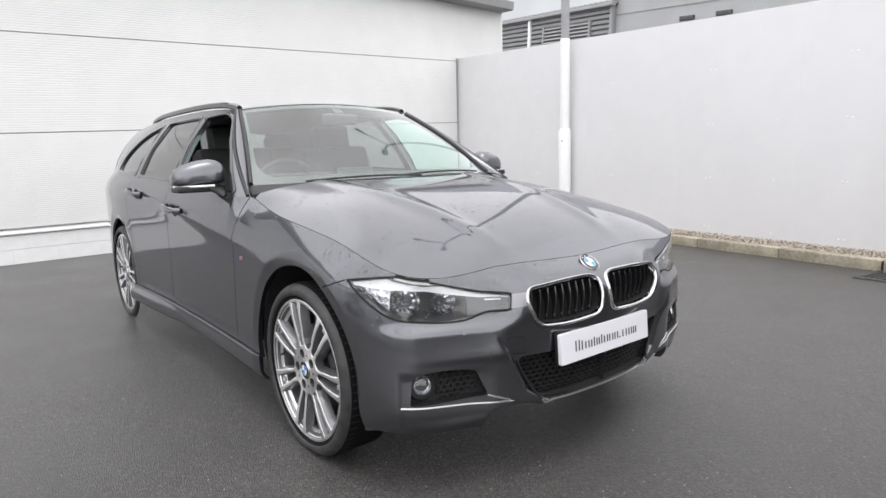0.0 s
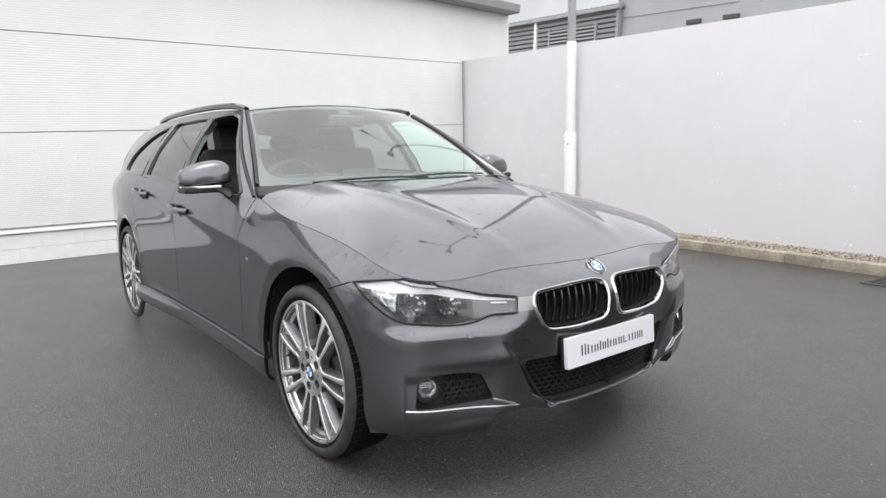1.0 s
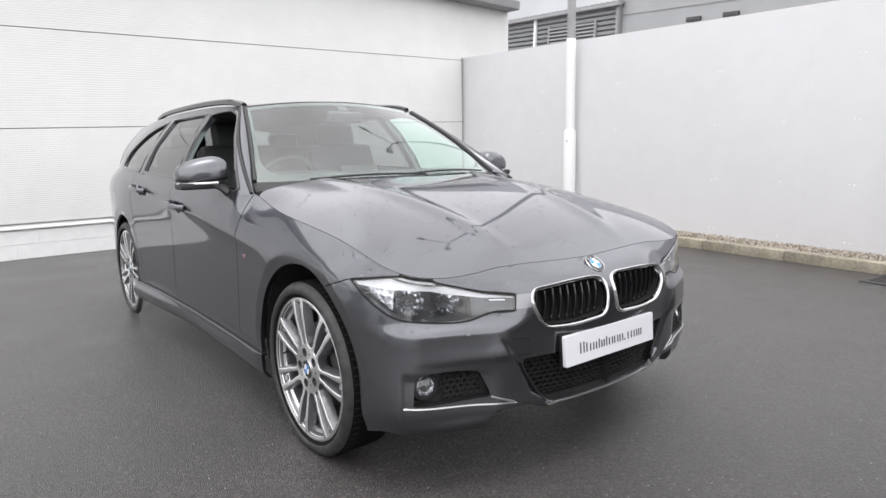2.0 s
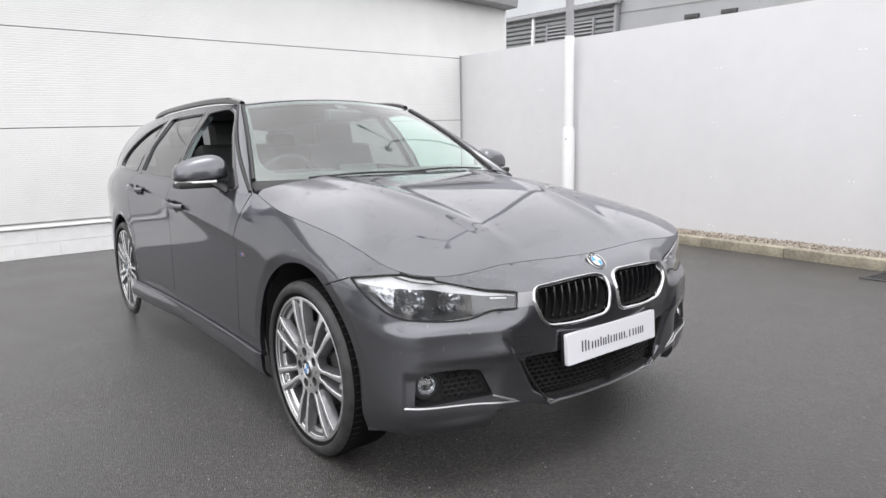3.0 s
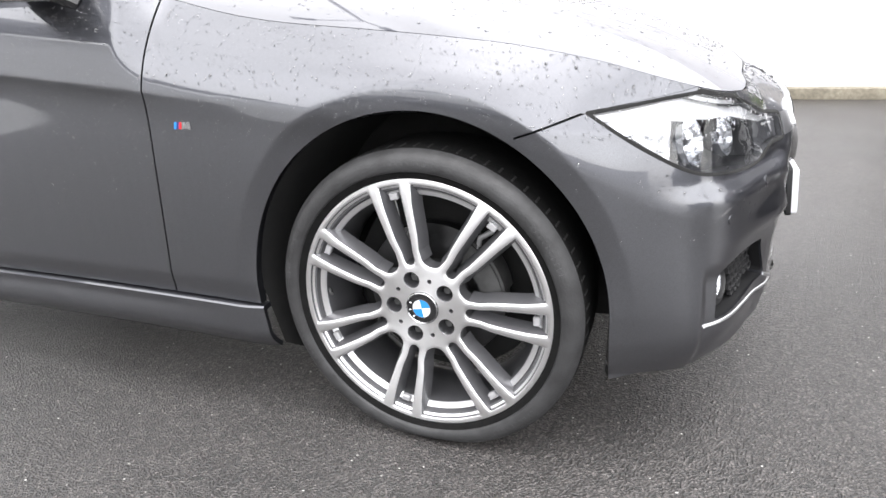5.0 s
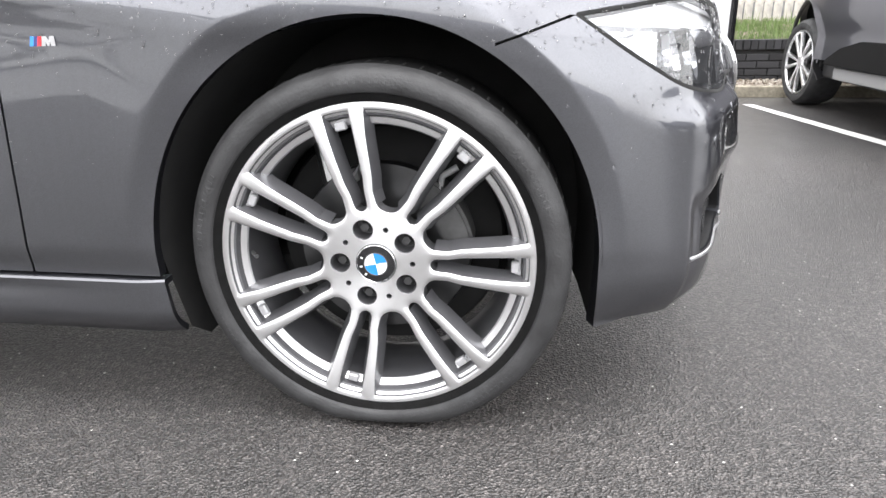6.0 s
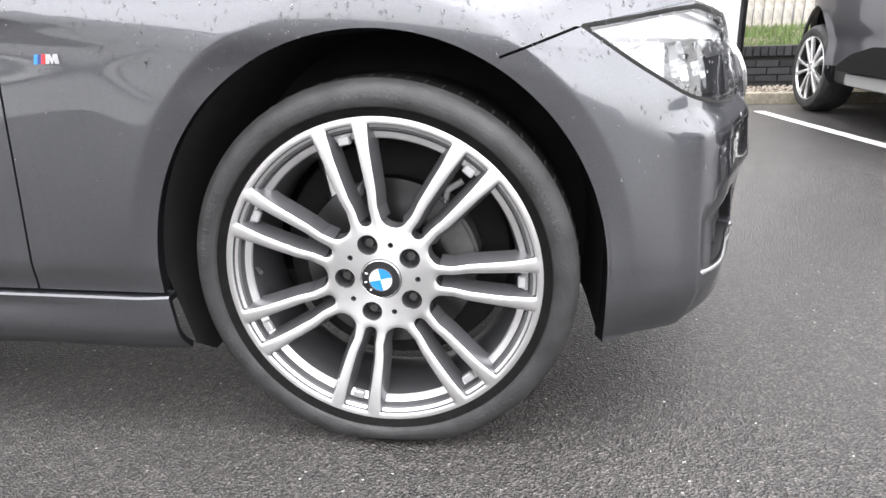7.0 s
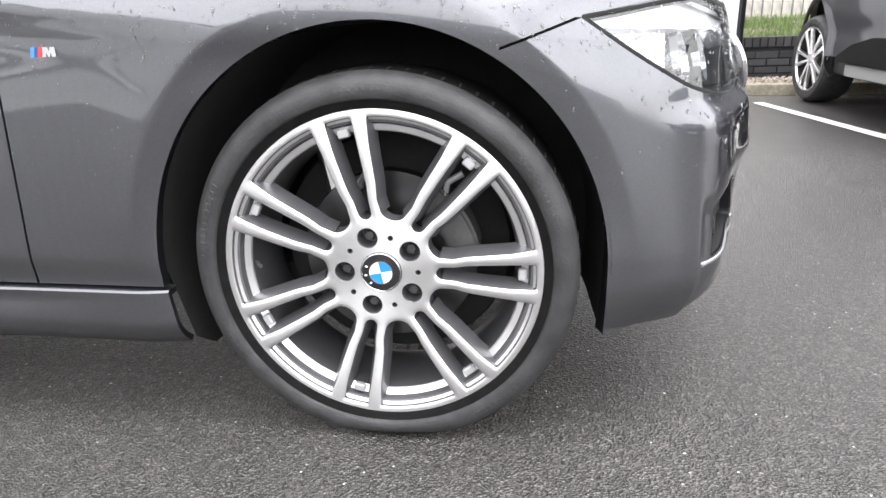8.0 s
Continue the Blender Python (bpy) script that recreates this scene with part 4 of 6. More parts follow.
SILL_Z = 0.283
LIFT = 0.012                 # ride height over the lowest drawing line
CAR = thing("estate_car", "dark grey metallic estate car with wet paint standing on asphalt", "car", m=pose(0, 0, LIFT))


def body_panel(name, L0, L1, cuts, n, m, hem=0.014, material=PAINT, shift=0.0, label="", fn=skin, parent=None, sides=2):
    s = Sheet(fn, np.linspace(L0, L1, n), np.linspace(0, 1, m))
    for f in cuts:
        s.cut(lz(f))
    p, t, k = s.solid(hem, flip=True, shift=shift)
    made = []
    if sides == 0:
        p, t = both(p, t)
        return mesh_object(name, p, t, material, parent or CAR, label, smooth=40)
    made.append(mesh_object(name, p, t, material, parent or CAR, label, smooth=40))
    if sides == 2:
        q, g = mirrored(p, t)
        made.append(mesh_object(name, q, g, material, parent or CAR, label, smooth=40))
    return made


# lower parameter 0..1 runs bottom to top; which way the skin faces is settled by the order of the parameters
def car_body():
    body_panel("front_bumper", 0.0, l_at(0.15), [lambda L, z, x: -joint_side(L, z, x) - GAP, front_arch, out_of(LAMP_LOOP), out_of(KIDNEY_LOOP, 0.0),
                                                 out_of(INTAKE_LOOP, 0.0), out_of(FOG_LOOP, 0.0)], 210, 130, 0.030, sides=0)
    body_panel("front_wing", 0.86, l_at(-0.68), [lambda L, z, x: joint_side(L, z, x) - GAP, front_arch, out_of(LAMP_LOOP), lambda L, z, x: x - door_front(z) - GAP,
                                                 lambda L, z, x: np.maximum(z - SILL_Z - 0.004, x - 0.1)], 190, 110, 0.020)
    body_panel("front_door", l_at(-0.55), l_at(-1.70), [lambda L, z, x: door_front(z) - x - GAP, lambda L, z, x: x + 1.645 - GAP, lambda L, z, x: z - SILL_Z - 0.004], 130, 90)
    body_panel("rear_door", l_at(-1.6), l_at(-2.6), [lambda L, z, x: -1.645 - x - GAP, lambda L, z, x: x + 2.50 - 0.10 * step(z, 0.9, 0.4) - GAP,
                                                    lambda L, z, x: (arch_shape(x, z, -2.81, 0.375, 0.388) - 1) * 0.38 - 0.05, lambda L, z, x: z - SILL_Z - 0.004], 110, 90)
    body_panel("rear_quarter", l_at(-2.3), L_END, [lambda L, z, x: np.maximum(-2.50 + 0.10 * step(z, 0.9, 0.4) - x - GAP, 0.045 - (arch_shape(x, z, -2.81, 0.375, 0.388) - 1) * 0.38 - GAP),
                                                  rear_arch, lambda L, z, x: np.maximum(z - SILL_Z - 0.004, -3.0 - x)], 200, 80, sides=0)
    # dark inner shell behind the seams
    s = Sheet(skin, np.linspace(0.44, l_at(-3.6), 150), np.linspace(0.02, 0.985, 30))
    s.cut(lz(lambda L, z, x: front_arch(L, z, x) - 0.012))
    s.cut(lz(lambda L, z, x: rear_arch(L, z, x) - 0.012))
    s.cut(lz(out_of(LAMP_LOOP, 0.01)))
    s.cut(lz(out_of(FOG_LOOP, 0.01)))
    p, t, k = s.solid(0, flip=True, shift=-0.018)
    p, t = both(p, t)
    mesh_object("inner_shell", p, t, LINER, CAR)


def car_sill():
    def fn(L, v):
        z = np.interp(v, (0, 0.84, 0.92, 1.0), (0.170, SILL_Z - 0.0035, SILL_Z, SILL_Z + 0.001))
        q = band(L, z)
        nx, ny = out_normal(L)
        x = out_x(L)
        # a hollow under the top edge, a rounded foot, and a shelf that widens towards the rear wheel
        out = 0.017 - 0.030 * np.clip((0.42 - v) / 0.42, 0, 1) ** 2.2 - 0.0035 * np.exp(-((v - 0.70) / 0.13) ** 2) * step(v, 0.84, 0.76) * step(x, -0.42, -0.80)
        out = out + 0.030 * step(x, -1.45, -2.15) * step(v, 0.80, 0.62)
        out = out - 0.0035 * np.clip((v - 0.84) / 0.08, 0, 1) - 0.0245 * np.clip((v - 0.92) / 0.08, 0, 1)
        out = out - 0.014 * step(out_x(L), -0.44, -0.34)
        return np.stack([q[:, 0] + nx * out, q[:, 1] + ny * out, z], -1)
    s = Sheet(fn, np.linspace(l_at(-0.30), l_at(-2.46), 124), np.concatenate([np.linspace(0, 0.84, 18), [0.86, 0.88, 0.90, 0.92, 0.96, 1.0]]))
    s.cut(lambda p, q: -(p[:, 0] + 0.380 + (p[:, 2] - 0.283) * 0.10))
    s.cut(lambda p, q: p[:, 0] + 2.435)
    p, t, k = s.solid(0.012, flip=True)
    for pp, tt in ((p, t), mirrored(p, t)):
        mesh_object("side_skirt", pp, tt, PAINT, CAR, smooth=30)


def car_bonnet():
    te = np.array(top_edge(np.linspace(0.0, L_A - 0.025, 240))).T[:, :2]
    right = te[te[:, 1] < -0.004]
    back = [(-0.592, -0.765), (-0.595, -0.69), (-0.575, -0.5), (-0.540, -0.25), (-0.53, 0.0)]
    half = np.concatenate([right, np.array(back)])
    loop = np.concatenate([half, (half * np.array([1, -1]))[::-1][1:]])

    def fn(x, y):
        return np.stack([x, y, bonnet_z(x, y)], -1)
    s = Sheet(fn, np.linspace(-0.66, 0.66, 170), np.linspace(-0.84, 0.84, 210))
    s.cut(lambda p, q: inside(q, loop) - GAP)
    p, t, k = s.solid(0.014)
    mesh_object("bonnet", p, t, PAINT, CAR, smooth=40)
    s = Sheet(fn, np.linspace(-0.64, 0.60, 40), np.linspace(-0.80, 0.80, 40))
    s.cut(lambda p, q: inside(q, loop) + 0.012)
    p, t, k = s.solid(0, shift=-0.022)
    mesh_object("bonnet_underside", p, t, LINER, CAR)


# ---- glasshouse ----
def screen_fn(a, t):
    base = np.stack([-0.555 - 0.165 * np.abs(a) ** 2.4, 0.750 * a, 0.992 + 0.008 * (1 - a * a)], -1)
    top = np.stack([-1.235 - 0.055 * a * a, 0.550 * a, 1.412 - 0.040 * a * a], -1)
    t = np.asarray(t)[..., None]
    bulge = np.stack([0.55 + 0 * a, 0 * a, 0.83 + 0 * a], -1) * 0.022
    return base * (1 - t) + top * t + bulge * np.sin(np.pi * t)


def roof_half(x):
    return 0.555 - 0.02 * step(x, -2.2, -3.5)


roof_mid = spline((-3.55, -3.0, -2.3, -1.7, -1.2), (1.375, 1.420, 1.442, 1.440, 1.414))


def roof_fn(u, a):
    x = -1.235 - 0.055 * a * a * (1 - u) - u * 2.27
    return np.stack([x, roof_half(x) * a, roof_mid(x) - 0.042 * a * a], -1)


def side_low(u):
    L = l_at(-0.60 - 3.0 * u)
    x, y, z = top_edge(L)
    return np.stack([x, y + 0.004, z - 0.002], -1)


def side_fn(u, t):
    lo = side_low(u)
    hi = roof_fn(np.clip(u * 1.0, 0, 1), -np.ones_like(u)) + np.stack([0 * u, -0.012 + 0 * u, -0.004 + 0 * u], -1)
    t = np.asarray(t)[..., None]
    out = np.stack([0 * u, -0.034 + 0 * u, 0 * u], -1)
    return lo * (1 - t) + hi * t + out * np.sin(np.pi * np.clip(t, 0, 1))


WIN_FRONT = round_loop([(-0.69, 0.960), (-1.57, 0.990), (-1.645, 1.352), (-1.38, 1.362), (-1.23, 1.330)], [0.03, 0.02, 0.03, 0.05, 0.08], 5)
WIN_REAR = round_loop([(-1.645, 0.992), (-2.355, 1.010), (-2.355, 1.348), (-1.725, 1.360)], [0.02, 0.02, 0.03, 0.03], 5)
WIN_QUARTER = round_loop([(-2.455, 1.013), (-2.99, 1.036), (-2.98, 1.130), (-2.78, 1.285), (-2.455, 1.342)], [0.015, 0.03, 0.06, 0.12, 0.02], 5)


def xz(loop, sign=1, gap=0.0):
    return lambda p, q: sign * inside(p[:, [0, 2]], loop) - gap


FLAT_BAR = ((-0.5, -0.3), (-0.5, 0.6), (-0.3, 1.0), (0.3, 1.0), (0.5, 0.6), (0.5, -0.3))
ROUND_BAR = ((-0.5, -1.5), (-0.5, 0.0), (-0.44, 0.5), (-0.27, 0.86), (0.0, 1.0), (0.22, 0.7), (0.40, 0.1), (0.5, -1.5))


def strip_along(loop2, fn_at, width, height, shift=0.0, bar=FLAT_BAR):
    """A raised bar that follows a closed curve of points and normals."""
    pts, nrm = fn_at(loop2)
    n = len(pts)
    verts, faces = [], []
    for i in range(n):
        d = pts[(i + 1) % n] - pts[i - 1]
        d = d / max(np.linalg.norm(d), 1e-9)
        s = np.cross(nrm[i], d)
        s = s / max(np.linalg.norm(s), 1e-9)
        c = pts[i] + nrm[i] * shift
        for a, b in bar:
            verts.append(c + s * width * a + nrm[i] * height * b)
    m = len(bar)
    for i in range(n):
        j = (i + 1) % n
        for k in range(m):
            l = (k + 1) % m
            faces.append((i * m + k, j * m + k, j * m + l, i * m + l))
    return np.array(verts), faces


def side_points(loop):
    """Where a loop of (x, z) lies on the right glasshouse side."""
    u, t = np.meshgrid(np.linspace(0, 1, 240), np.linspace(0, 1, 80), indexing="ij")
    g = side_fn(u.ravel(), t.ravel())
    out = []
    for x, z in loop:
        i = np.argmin((g[:, 0] - x) ** 2 + (g[:, 2] - z) ** 2)
        out.append((u.ravel()[i], t.ravel()[i]))
    q = np.array(out)
    q = (np.roll(q, 1, 0) + 2 * q + np.roll(q, -1, 0)) / 4
    p = side_fn(q[:, 0], q[:, 1])
    e = 1e-3
    n = np.cross(side_fn(q[:, 0] + e, q[:, 1]) - side_fn(q[:, 0] - e, q[:, 1]), side_fn(q[:, 0], q[:, 1] + e) - side_fn(q[:, 0], q[:, 1] - e))
    n = n / np.linalg.norm(n, axis=1)[:, None]
    if n[:, 1].mean() > 0:
        n = -n
    return p, n


def two_sides(name, p, t, material, label="", smooth=40):
    made = []
    for pp, tt in ((p, t), mirrored(p, t)):
        made.append(mesh_object(name, pp, tt, material, CAR, label, smooth))
    return made


def car_glasshouse():
    # windscreen with a black printed edge
    s = Sheet(screen_fn, np.linspace(-1, 1, 50), np.linspace(0, 1, 30))
    p, t, k = s.solid(0)
    screen = mesh_object("windscreen", p, t, SCREEN_GLASS, CAR, "laminated windscreen with rain on it")
    screen.visible_shadow = False
    s = Sheet(screen_fn, np.linspace(-1, 1, 120), np.linspace(0, 1, 80))
    s.cut(lambda p, q: np.maximum(np.maximum(np.abs(q[:, 0]) - 0.955, np.maximum(0.075 - q[:, 1], q[:, 1] - 0.955)),
                                  0.12 * (np.hypot(np.maximum(np.abs(q[:, 0]) - 0.835, 0) / 0.12, np.maximum(0.285 - q[:, 1], 0) / 0.21) - 1)))
    p, t, k = s.solid(0, shift=-0.004)
    mesh_object("screen_edge", p, t, GLOSS_BLACK, CAR, "black ceramic edge of the windscreen")
    # roof
    s = Sheet(roof_fn, np.linspace(0.004, 1, 90), np.linspace(-1.0, 1.0, 60))
    p, t, k = s.solid(0.02, flip=True)
    mesh_object("roof", p, t, PAINT, CAR)
    s = Sheet(roof_fn, np.linspace(0.0, 1, 40), np.linspace(-0.98, 0.98, 30))
    p, t, k = s.solid(0, flip=True, shift=-0.035)
    mesh_object("headlining", p, t, shader("anthracite_headlining", (0.05, 0.05, 0.05), 0.9), CAR)
    # side frames
    s = Sheet(side_fn, np.linspace(0, 1, 260), np.linspace(0, 1, 70))
    for w in (WIN_FRONT, WIN_REAR, WIN_QUARTER):
        s.cut(xz(w, -1))
    p, t, k = s.solid(0.03, flip=True)
    two_sides("window_frame", p, t, PAINT)
    # black pillars between the panes
    for f in (lambda p, q: np.minimum(-1.577 - 0.21 * (p[:, 2] - 0.99) - p[:, 0], p[:, 0] + 1.640 + 0.21 * (p[:, 2] - 0.99)),
              lambda p, q: np.minimum(-2.360 - p[:, 0], p[:, 0] + 2.450)):
        s = Sheet(side_fn, np.linspace(0.2, 0.8, 160), np.linspace(0.03, 0.97, 60))
        s.cut(f)
        s.cut(lambda p, q: np.minimum(p[:, 2] - 0.985, 1.356 - p[:, 2]))
        p, t, k = s.solid(0.006, flip=True, shift=0.003)
        two_sides("pillar_trim", p, t, GLOSS_BLACK)
    for loop, nm, glass in ((WIN_FRONT, "front_window_trim", None), (WIN_REAR, "rear_door_glass", DARK_GLASS), (WIN_QUARTER, "quarter_glass", DARK_GLASS)):
        if glass:
            s = Sheet(side_fn, np.linspace(0.2, 1, 160), np.linspace(0, 1, 60))
            s.cut(xz(loop, 1, -0.006))
            p, t, k = s.solid(0, flip=True, shift=-0.008)
            for o in two_sides(nm, p, t, glass, "dark privacy glass"):
                o.visible_shadow = False
        v, f = strip_along(loop, side_points, 0.016, 0.005, 0.001)
        two_sides("window_trim", v, f, GLOSS_BLACK, "gloss black window surround")
    s = Sheet(side_fn, np.linspace(0.0, 0.2, 80), np.linspace(0, 0.5, 60))
    s.cut(xz(WIN_FRONT, 1, -0.004))
    s.cut(lambda p, q: p[:, 0] + 0.845 - 0.25 * (p[:, 2] - 0.96))
    p, t, k = s.solid(0.01, flip=True, shift=-0.004)
    two_sides("mirror_sail", p, t, BLACK)
    # the far front window is closed, the near one is down
    s = Sheet(side_fn, np.linspace(0.0, 0.5, 120), np.linspace(0, 1, 60))
    s.cut(xz(WIN_FRONT, 1, -0.006))
    p, t, k = s.solid(0, flip=True, shift=-0.008)
    p, t = mirrored(p, t)
    o = mesh_object("front_door_glass", p, t, DOOR_GLASS, CAR)
    o.visible_shadow = False
    # A pillars: skinned between the windscreen's edge and the door frame
    a = np.linspace(0, 1, 30)

    def pillar_fn(t, w):
        lo = side_fn(0 * t, t)
        hi = screen_fn(-np.ones_like(t), t)
        n = np.stack([0.35 + 0 * t, -0.55 + 0 * t, 0.55 + 0 * t], -1)
        w = np.asarray(w)[..., None]
        return lo * (1 - w) + hi * w + n * (0.018 * np.sin(np.pi * w))
    s = Sheet(pillar_fn, a, np.linspace(0, 1, 10))
    p, t, k = s.solid(0.01, flip=True)
    two_sides("a_pillar", p, t, PAINT)
    for fn, r in ((lambda t: screen_fn(np.array([-0.995]), np.array([t]))[0], 0.011), (lambda t: side_fn(np.array([0.002]), np.array([t]))[0], 0.008)):
        line = [fn(0.01 + 0.98 * i / 24) for i in range(25)]
        for sgn in (1, -1):
            part("pillar_seal", tube([(x + 0.002, (y - 0.003) * sgn, z + 0.002) for x, y, z in line], r, 6), BLACK, CAR)
    # tailgate screen and rear panel close the back
    def tail_fn(b, t):
        top = roof_fn(np.ones_like(b), b)
        x, y, z = top_edge(np.full_like(b, L_END - 0.02))
        low = np.stack([x + 0.0 * b - 0.02 + 0.26 * np.abs(b) ** 2.5, 0.685 * b, z + 0 * b], -1)
        t = np.asarray(t)[..., None]
        return top * (1 - t) + low * t
    s = Sheet(tail_fn, np.linspace(-1, 1, 30), np.linspace(0, 1, 12))
    p, t, k = s.solid(0, flip=True)
    mesh_object("tailgate_glass", p, t, DARK_GLASS, CAR)
    # scuttle at the foot of the windscreen
    def cowl_fn(b, t):
        back = screen_fn(b, np.zeros_like(b))
        xf = -0.515 - 0.125 * np.abs(b) ** 2.4
        front = np.stack([xf, 0.775 * b, bonnet_z(xf, 0.775 * b) - 0.014], -1)
        t = np.asarray(t)[..., None]
        return back * (1 - t) + front * t + np.stack([0 * b, 0 * b, -0.012 + 0 * b], -1) * np.sin(np.pi * t)
    s = Sheet(cowl_fn, np.linspace(-1, 1, 40), np.linspace(0, 1, 8))
    p, t, k = s.solid(0.01, flip=True)
    mesh_object("scuttle", p, t, BLACK, CAR, "black plastic scuttle")
    # roof rails
    rail = []
    for i in range(41):
        u = i / 40
        x = -1.31 - 1.72 * u
        lift = 0.022 * (1 - abs(2 * u - 1) ** 9)
        q = roof_fn(np.array([(-1.29 - x) / 2.27]), np.array([-1.0]))[0]
        rail.append((x, q[1] + 0.012, q[2] + 0.004 + lift))
    for sgn in (1, -1):
        part("roof_rail", tube([(x, y * sgn, z) for x, y, z in rail], 0.017, 10, 1.05), GLOSS_BLACK, CAR, "gloss black roof rail")


def wipers():
    for y0, y1 in ((-0.52, 0.12), (0.02, 0.60)):
        pts = []
        for i in range(14):
            t = i / 13
            y = y0 + (y1 - y0) * t
            q = screen_fn(np.array([y / 0.75]), np.array([(0.000 if y0 < -0.3 else 0.012) + 0.02 * math.sin(math.pi * t)]))[0]
            pts.append((q[0] + 0.012, q[1], q[2] + 0.006))
        part("wiper", tube(pts, 0.0045, 6, 1.2), BLACK, CAR)


def door_mirror(sgn):
    th = new("door_mirror")
    th.parent = CAR
    th["label"] = "painted door mirror with a clear indicator strip"
    # cap: rounded shell
    b = bmesh.new()
    bmesh.ops.create_uvsphere(b, u_segments=40, v_segments=24, radius=1)
    for v in b.verts:
        x, y, z = v.co
        k = 0.66
        x, y, z = (math.copysign(abs(c) ** k, c) for c in (x, y, z))
        outer = (y + 1) / 2            # 1 at the body side
        z = z * (0.060 + 0.034 * math.sin(1.9 * outer)) if z > 0 else z * 0.030
        fwd = 0.085 if x > 0 else 0.070
        v.co = (x * fwd * (0.80 + 0.2 * outer) - 0.035 * (1 - outer), y * 0.118, z + 0.012 * outer)
    m = Matrix.Translation((-0.90, -0.925, 1.018))
    bmesh.ops.transform(b, matrix=m, verts=b.verts)
    parts = [("mirror_cap", b, PAINT, "")]
    b = box(0.12, 0.225, 0.030, m @ pose(-0.012, 0.0, -0.038), 0.012, 3)
    parts.append(("mirror_base", b, BLACK, "black plastic underside"))
    pts = [(-0.845 - 0.03 * (1 - t) ** 2 * 3 + 0.022 * math.sin(math.pi * t * 0.5), -1.034 + 0.15 * t, 0.992 + 0.004 * t) for t in [i / 12 for i in range(13)]]
    parts.append(("indicator_strip", tube([(x + 0.008, y, z) for x, y, z in pts], 0.007, 8, 0.8), WHITE_ENAMEL, "clear white indicator strip"))
    b = tube([(-0.80, -0.83, 0.945), (-0.83, -0.85, 0.965), (-0.87, -0.875, 0.985)], 0.032, 10, 0.55)
    parts.append(("mirror_foot", b, BLACK, ""))
    parts.append(("mirror_glass", box(0.004, 0.19, 0.10, m @ pose(-0.072, 0, 0.005), 0.002, 1), CHROME, ""))
    for nm, bm, mat, lab in parts:
        if sgn > 0:
            bmesh.ops.scale(bm, vec=(1, -1, 1), verts=bm.verts)
            bmesh.ops.reverse_faces(bm, faces=bm.faces)
        part(nm, bm, mat, th, lab)


def door_handles():
    for x, z in ((-1.45, 0.855), (-2.245, 0.912)):
        y = -0.905
        b = tube([(x + 0.115, y + 0.006, z - 0.010), (x + 0.10, y - 0.022, z - 0.008), (x, y - 0.034, z), (x - 0.09, y - 0.024, z + 0.008), (x - 0.115, y + 0.006, z + 0.010)],
                 0.0125, 8, 1.3)
        for sgn in (1, -1):
            c = b.copy()
            if sgn < 0:
                bmesh.ops.scale(c, vec=(1, -1, 1), verts=c.verts)
                bmesh.ops.reverse_faces(c, faces=c.faces)
            h = part("door_handle", c, PAINT, CAR)
            cup = lathe([(0.001, -0.002), (0.030, -0.001), (0.036, 0.004)], 24, pose(x + 0.02, sgn * (y + 0.010), z - 0.012, 90 * sgn) @ Matrix.Diagonal((1.5, 0.9, 1, 1)))
            part("handle_recess", cup, BLACK, h)
        b.free()


def near_band(loop, shift):
    """Points and normals of a loop of (outline length, height) on the skin."""
    loop = np.asarray(loop)
    p = band(loop[:, 0], loop[:, 1])
    e = 2e-3
    n = np.cross(band(loop[:, 0] + e, loop[:, 1]) - band(loop[:, 0] - e, loop[:, 1]), band(loop[:, 0], loop[:, 1] + e) - band(loop[:, 0], loop[:, 1] - e))
    n = n / np.linalg.norm(n, axis=1)[:, None]
    if (n * np.array([1, -0.4, 0])).sum() < 0:
        n = -n
    return p + n * shift, n


def skin_patch(loop, L0, L1, n, m, shift, hem, gap=0.0, extra=(), v0=0.0, v1=1.0):
    s = Sheet(skin, np.linspace(L0, L1, n), np.linspace(v0, v1, m))
    s.cut(lz(lambda L, z, x: inside(np.stack([L, z], 1), loop) - gap))
    for f in extra:
        s.cut(lz(f))
    return s.solid(hem, flip=True, shift=shift)


def as_two(name, p, t, material, parent, label="", smooth=40, visible_shadow=True):
    q, g = mirrored(p, t)
    out = []
    for (pp, tt), par in zip(((p, t), (q, g)), parent):
        o = mesh_object(name, pp, tt, material, par, label, smooth)
        o.visible_shadow = visible_shadow
        out.append(o)
    return out


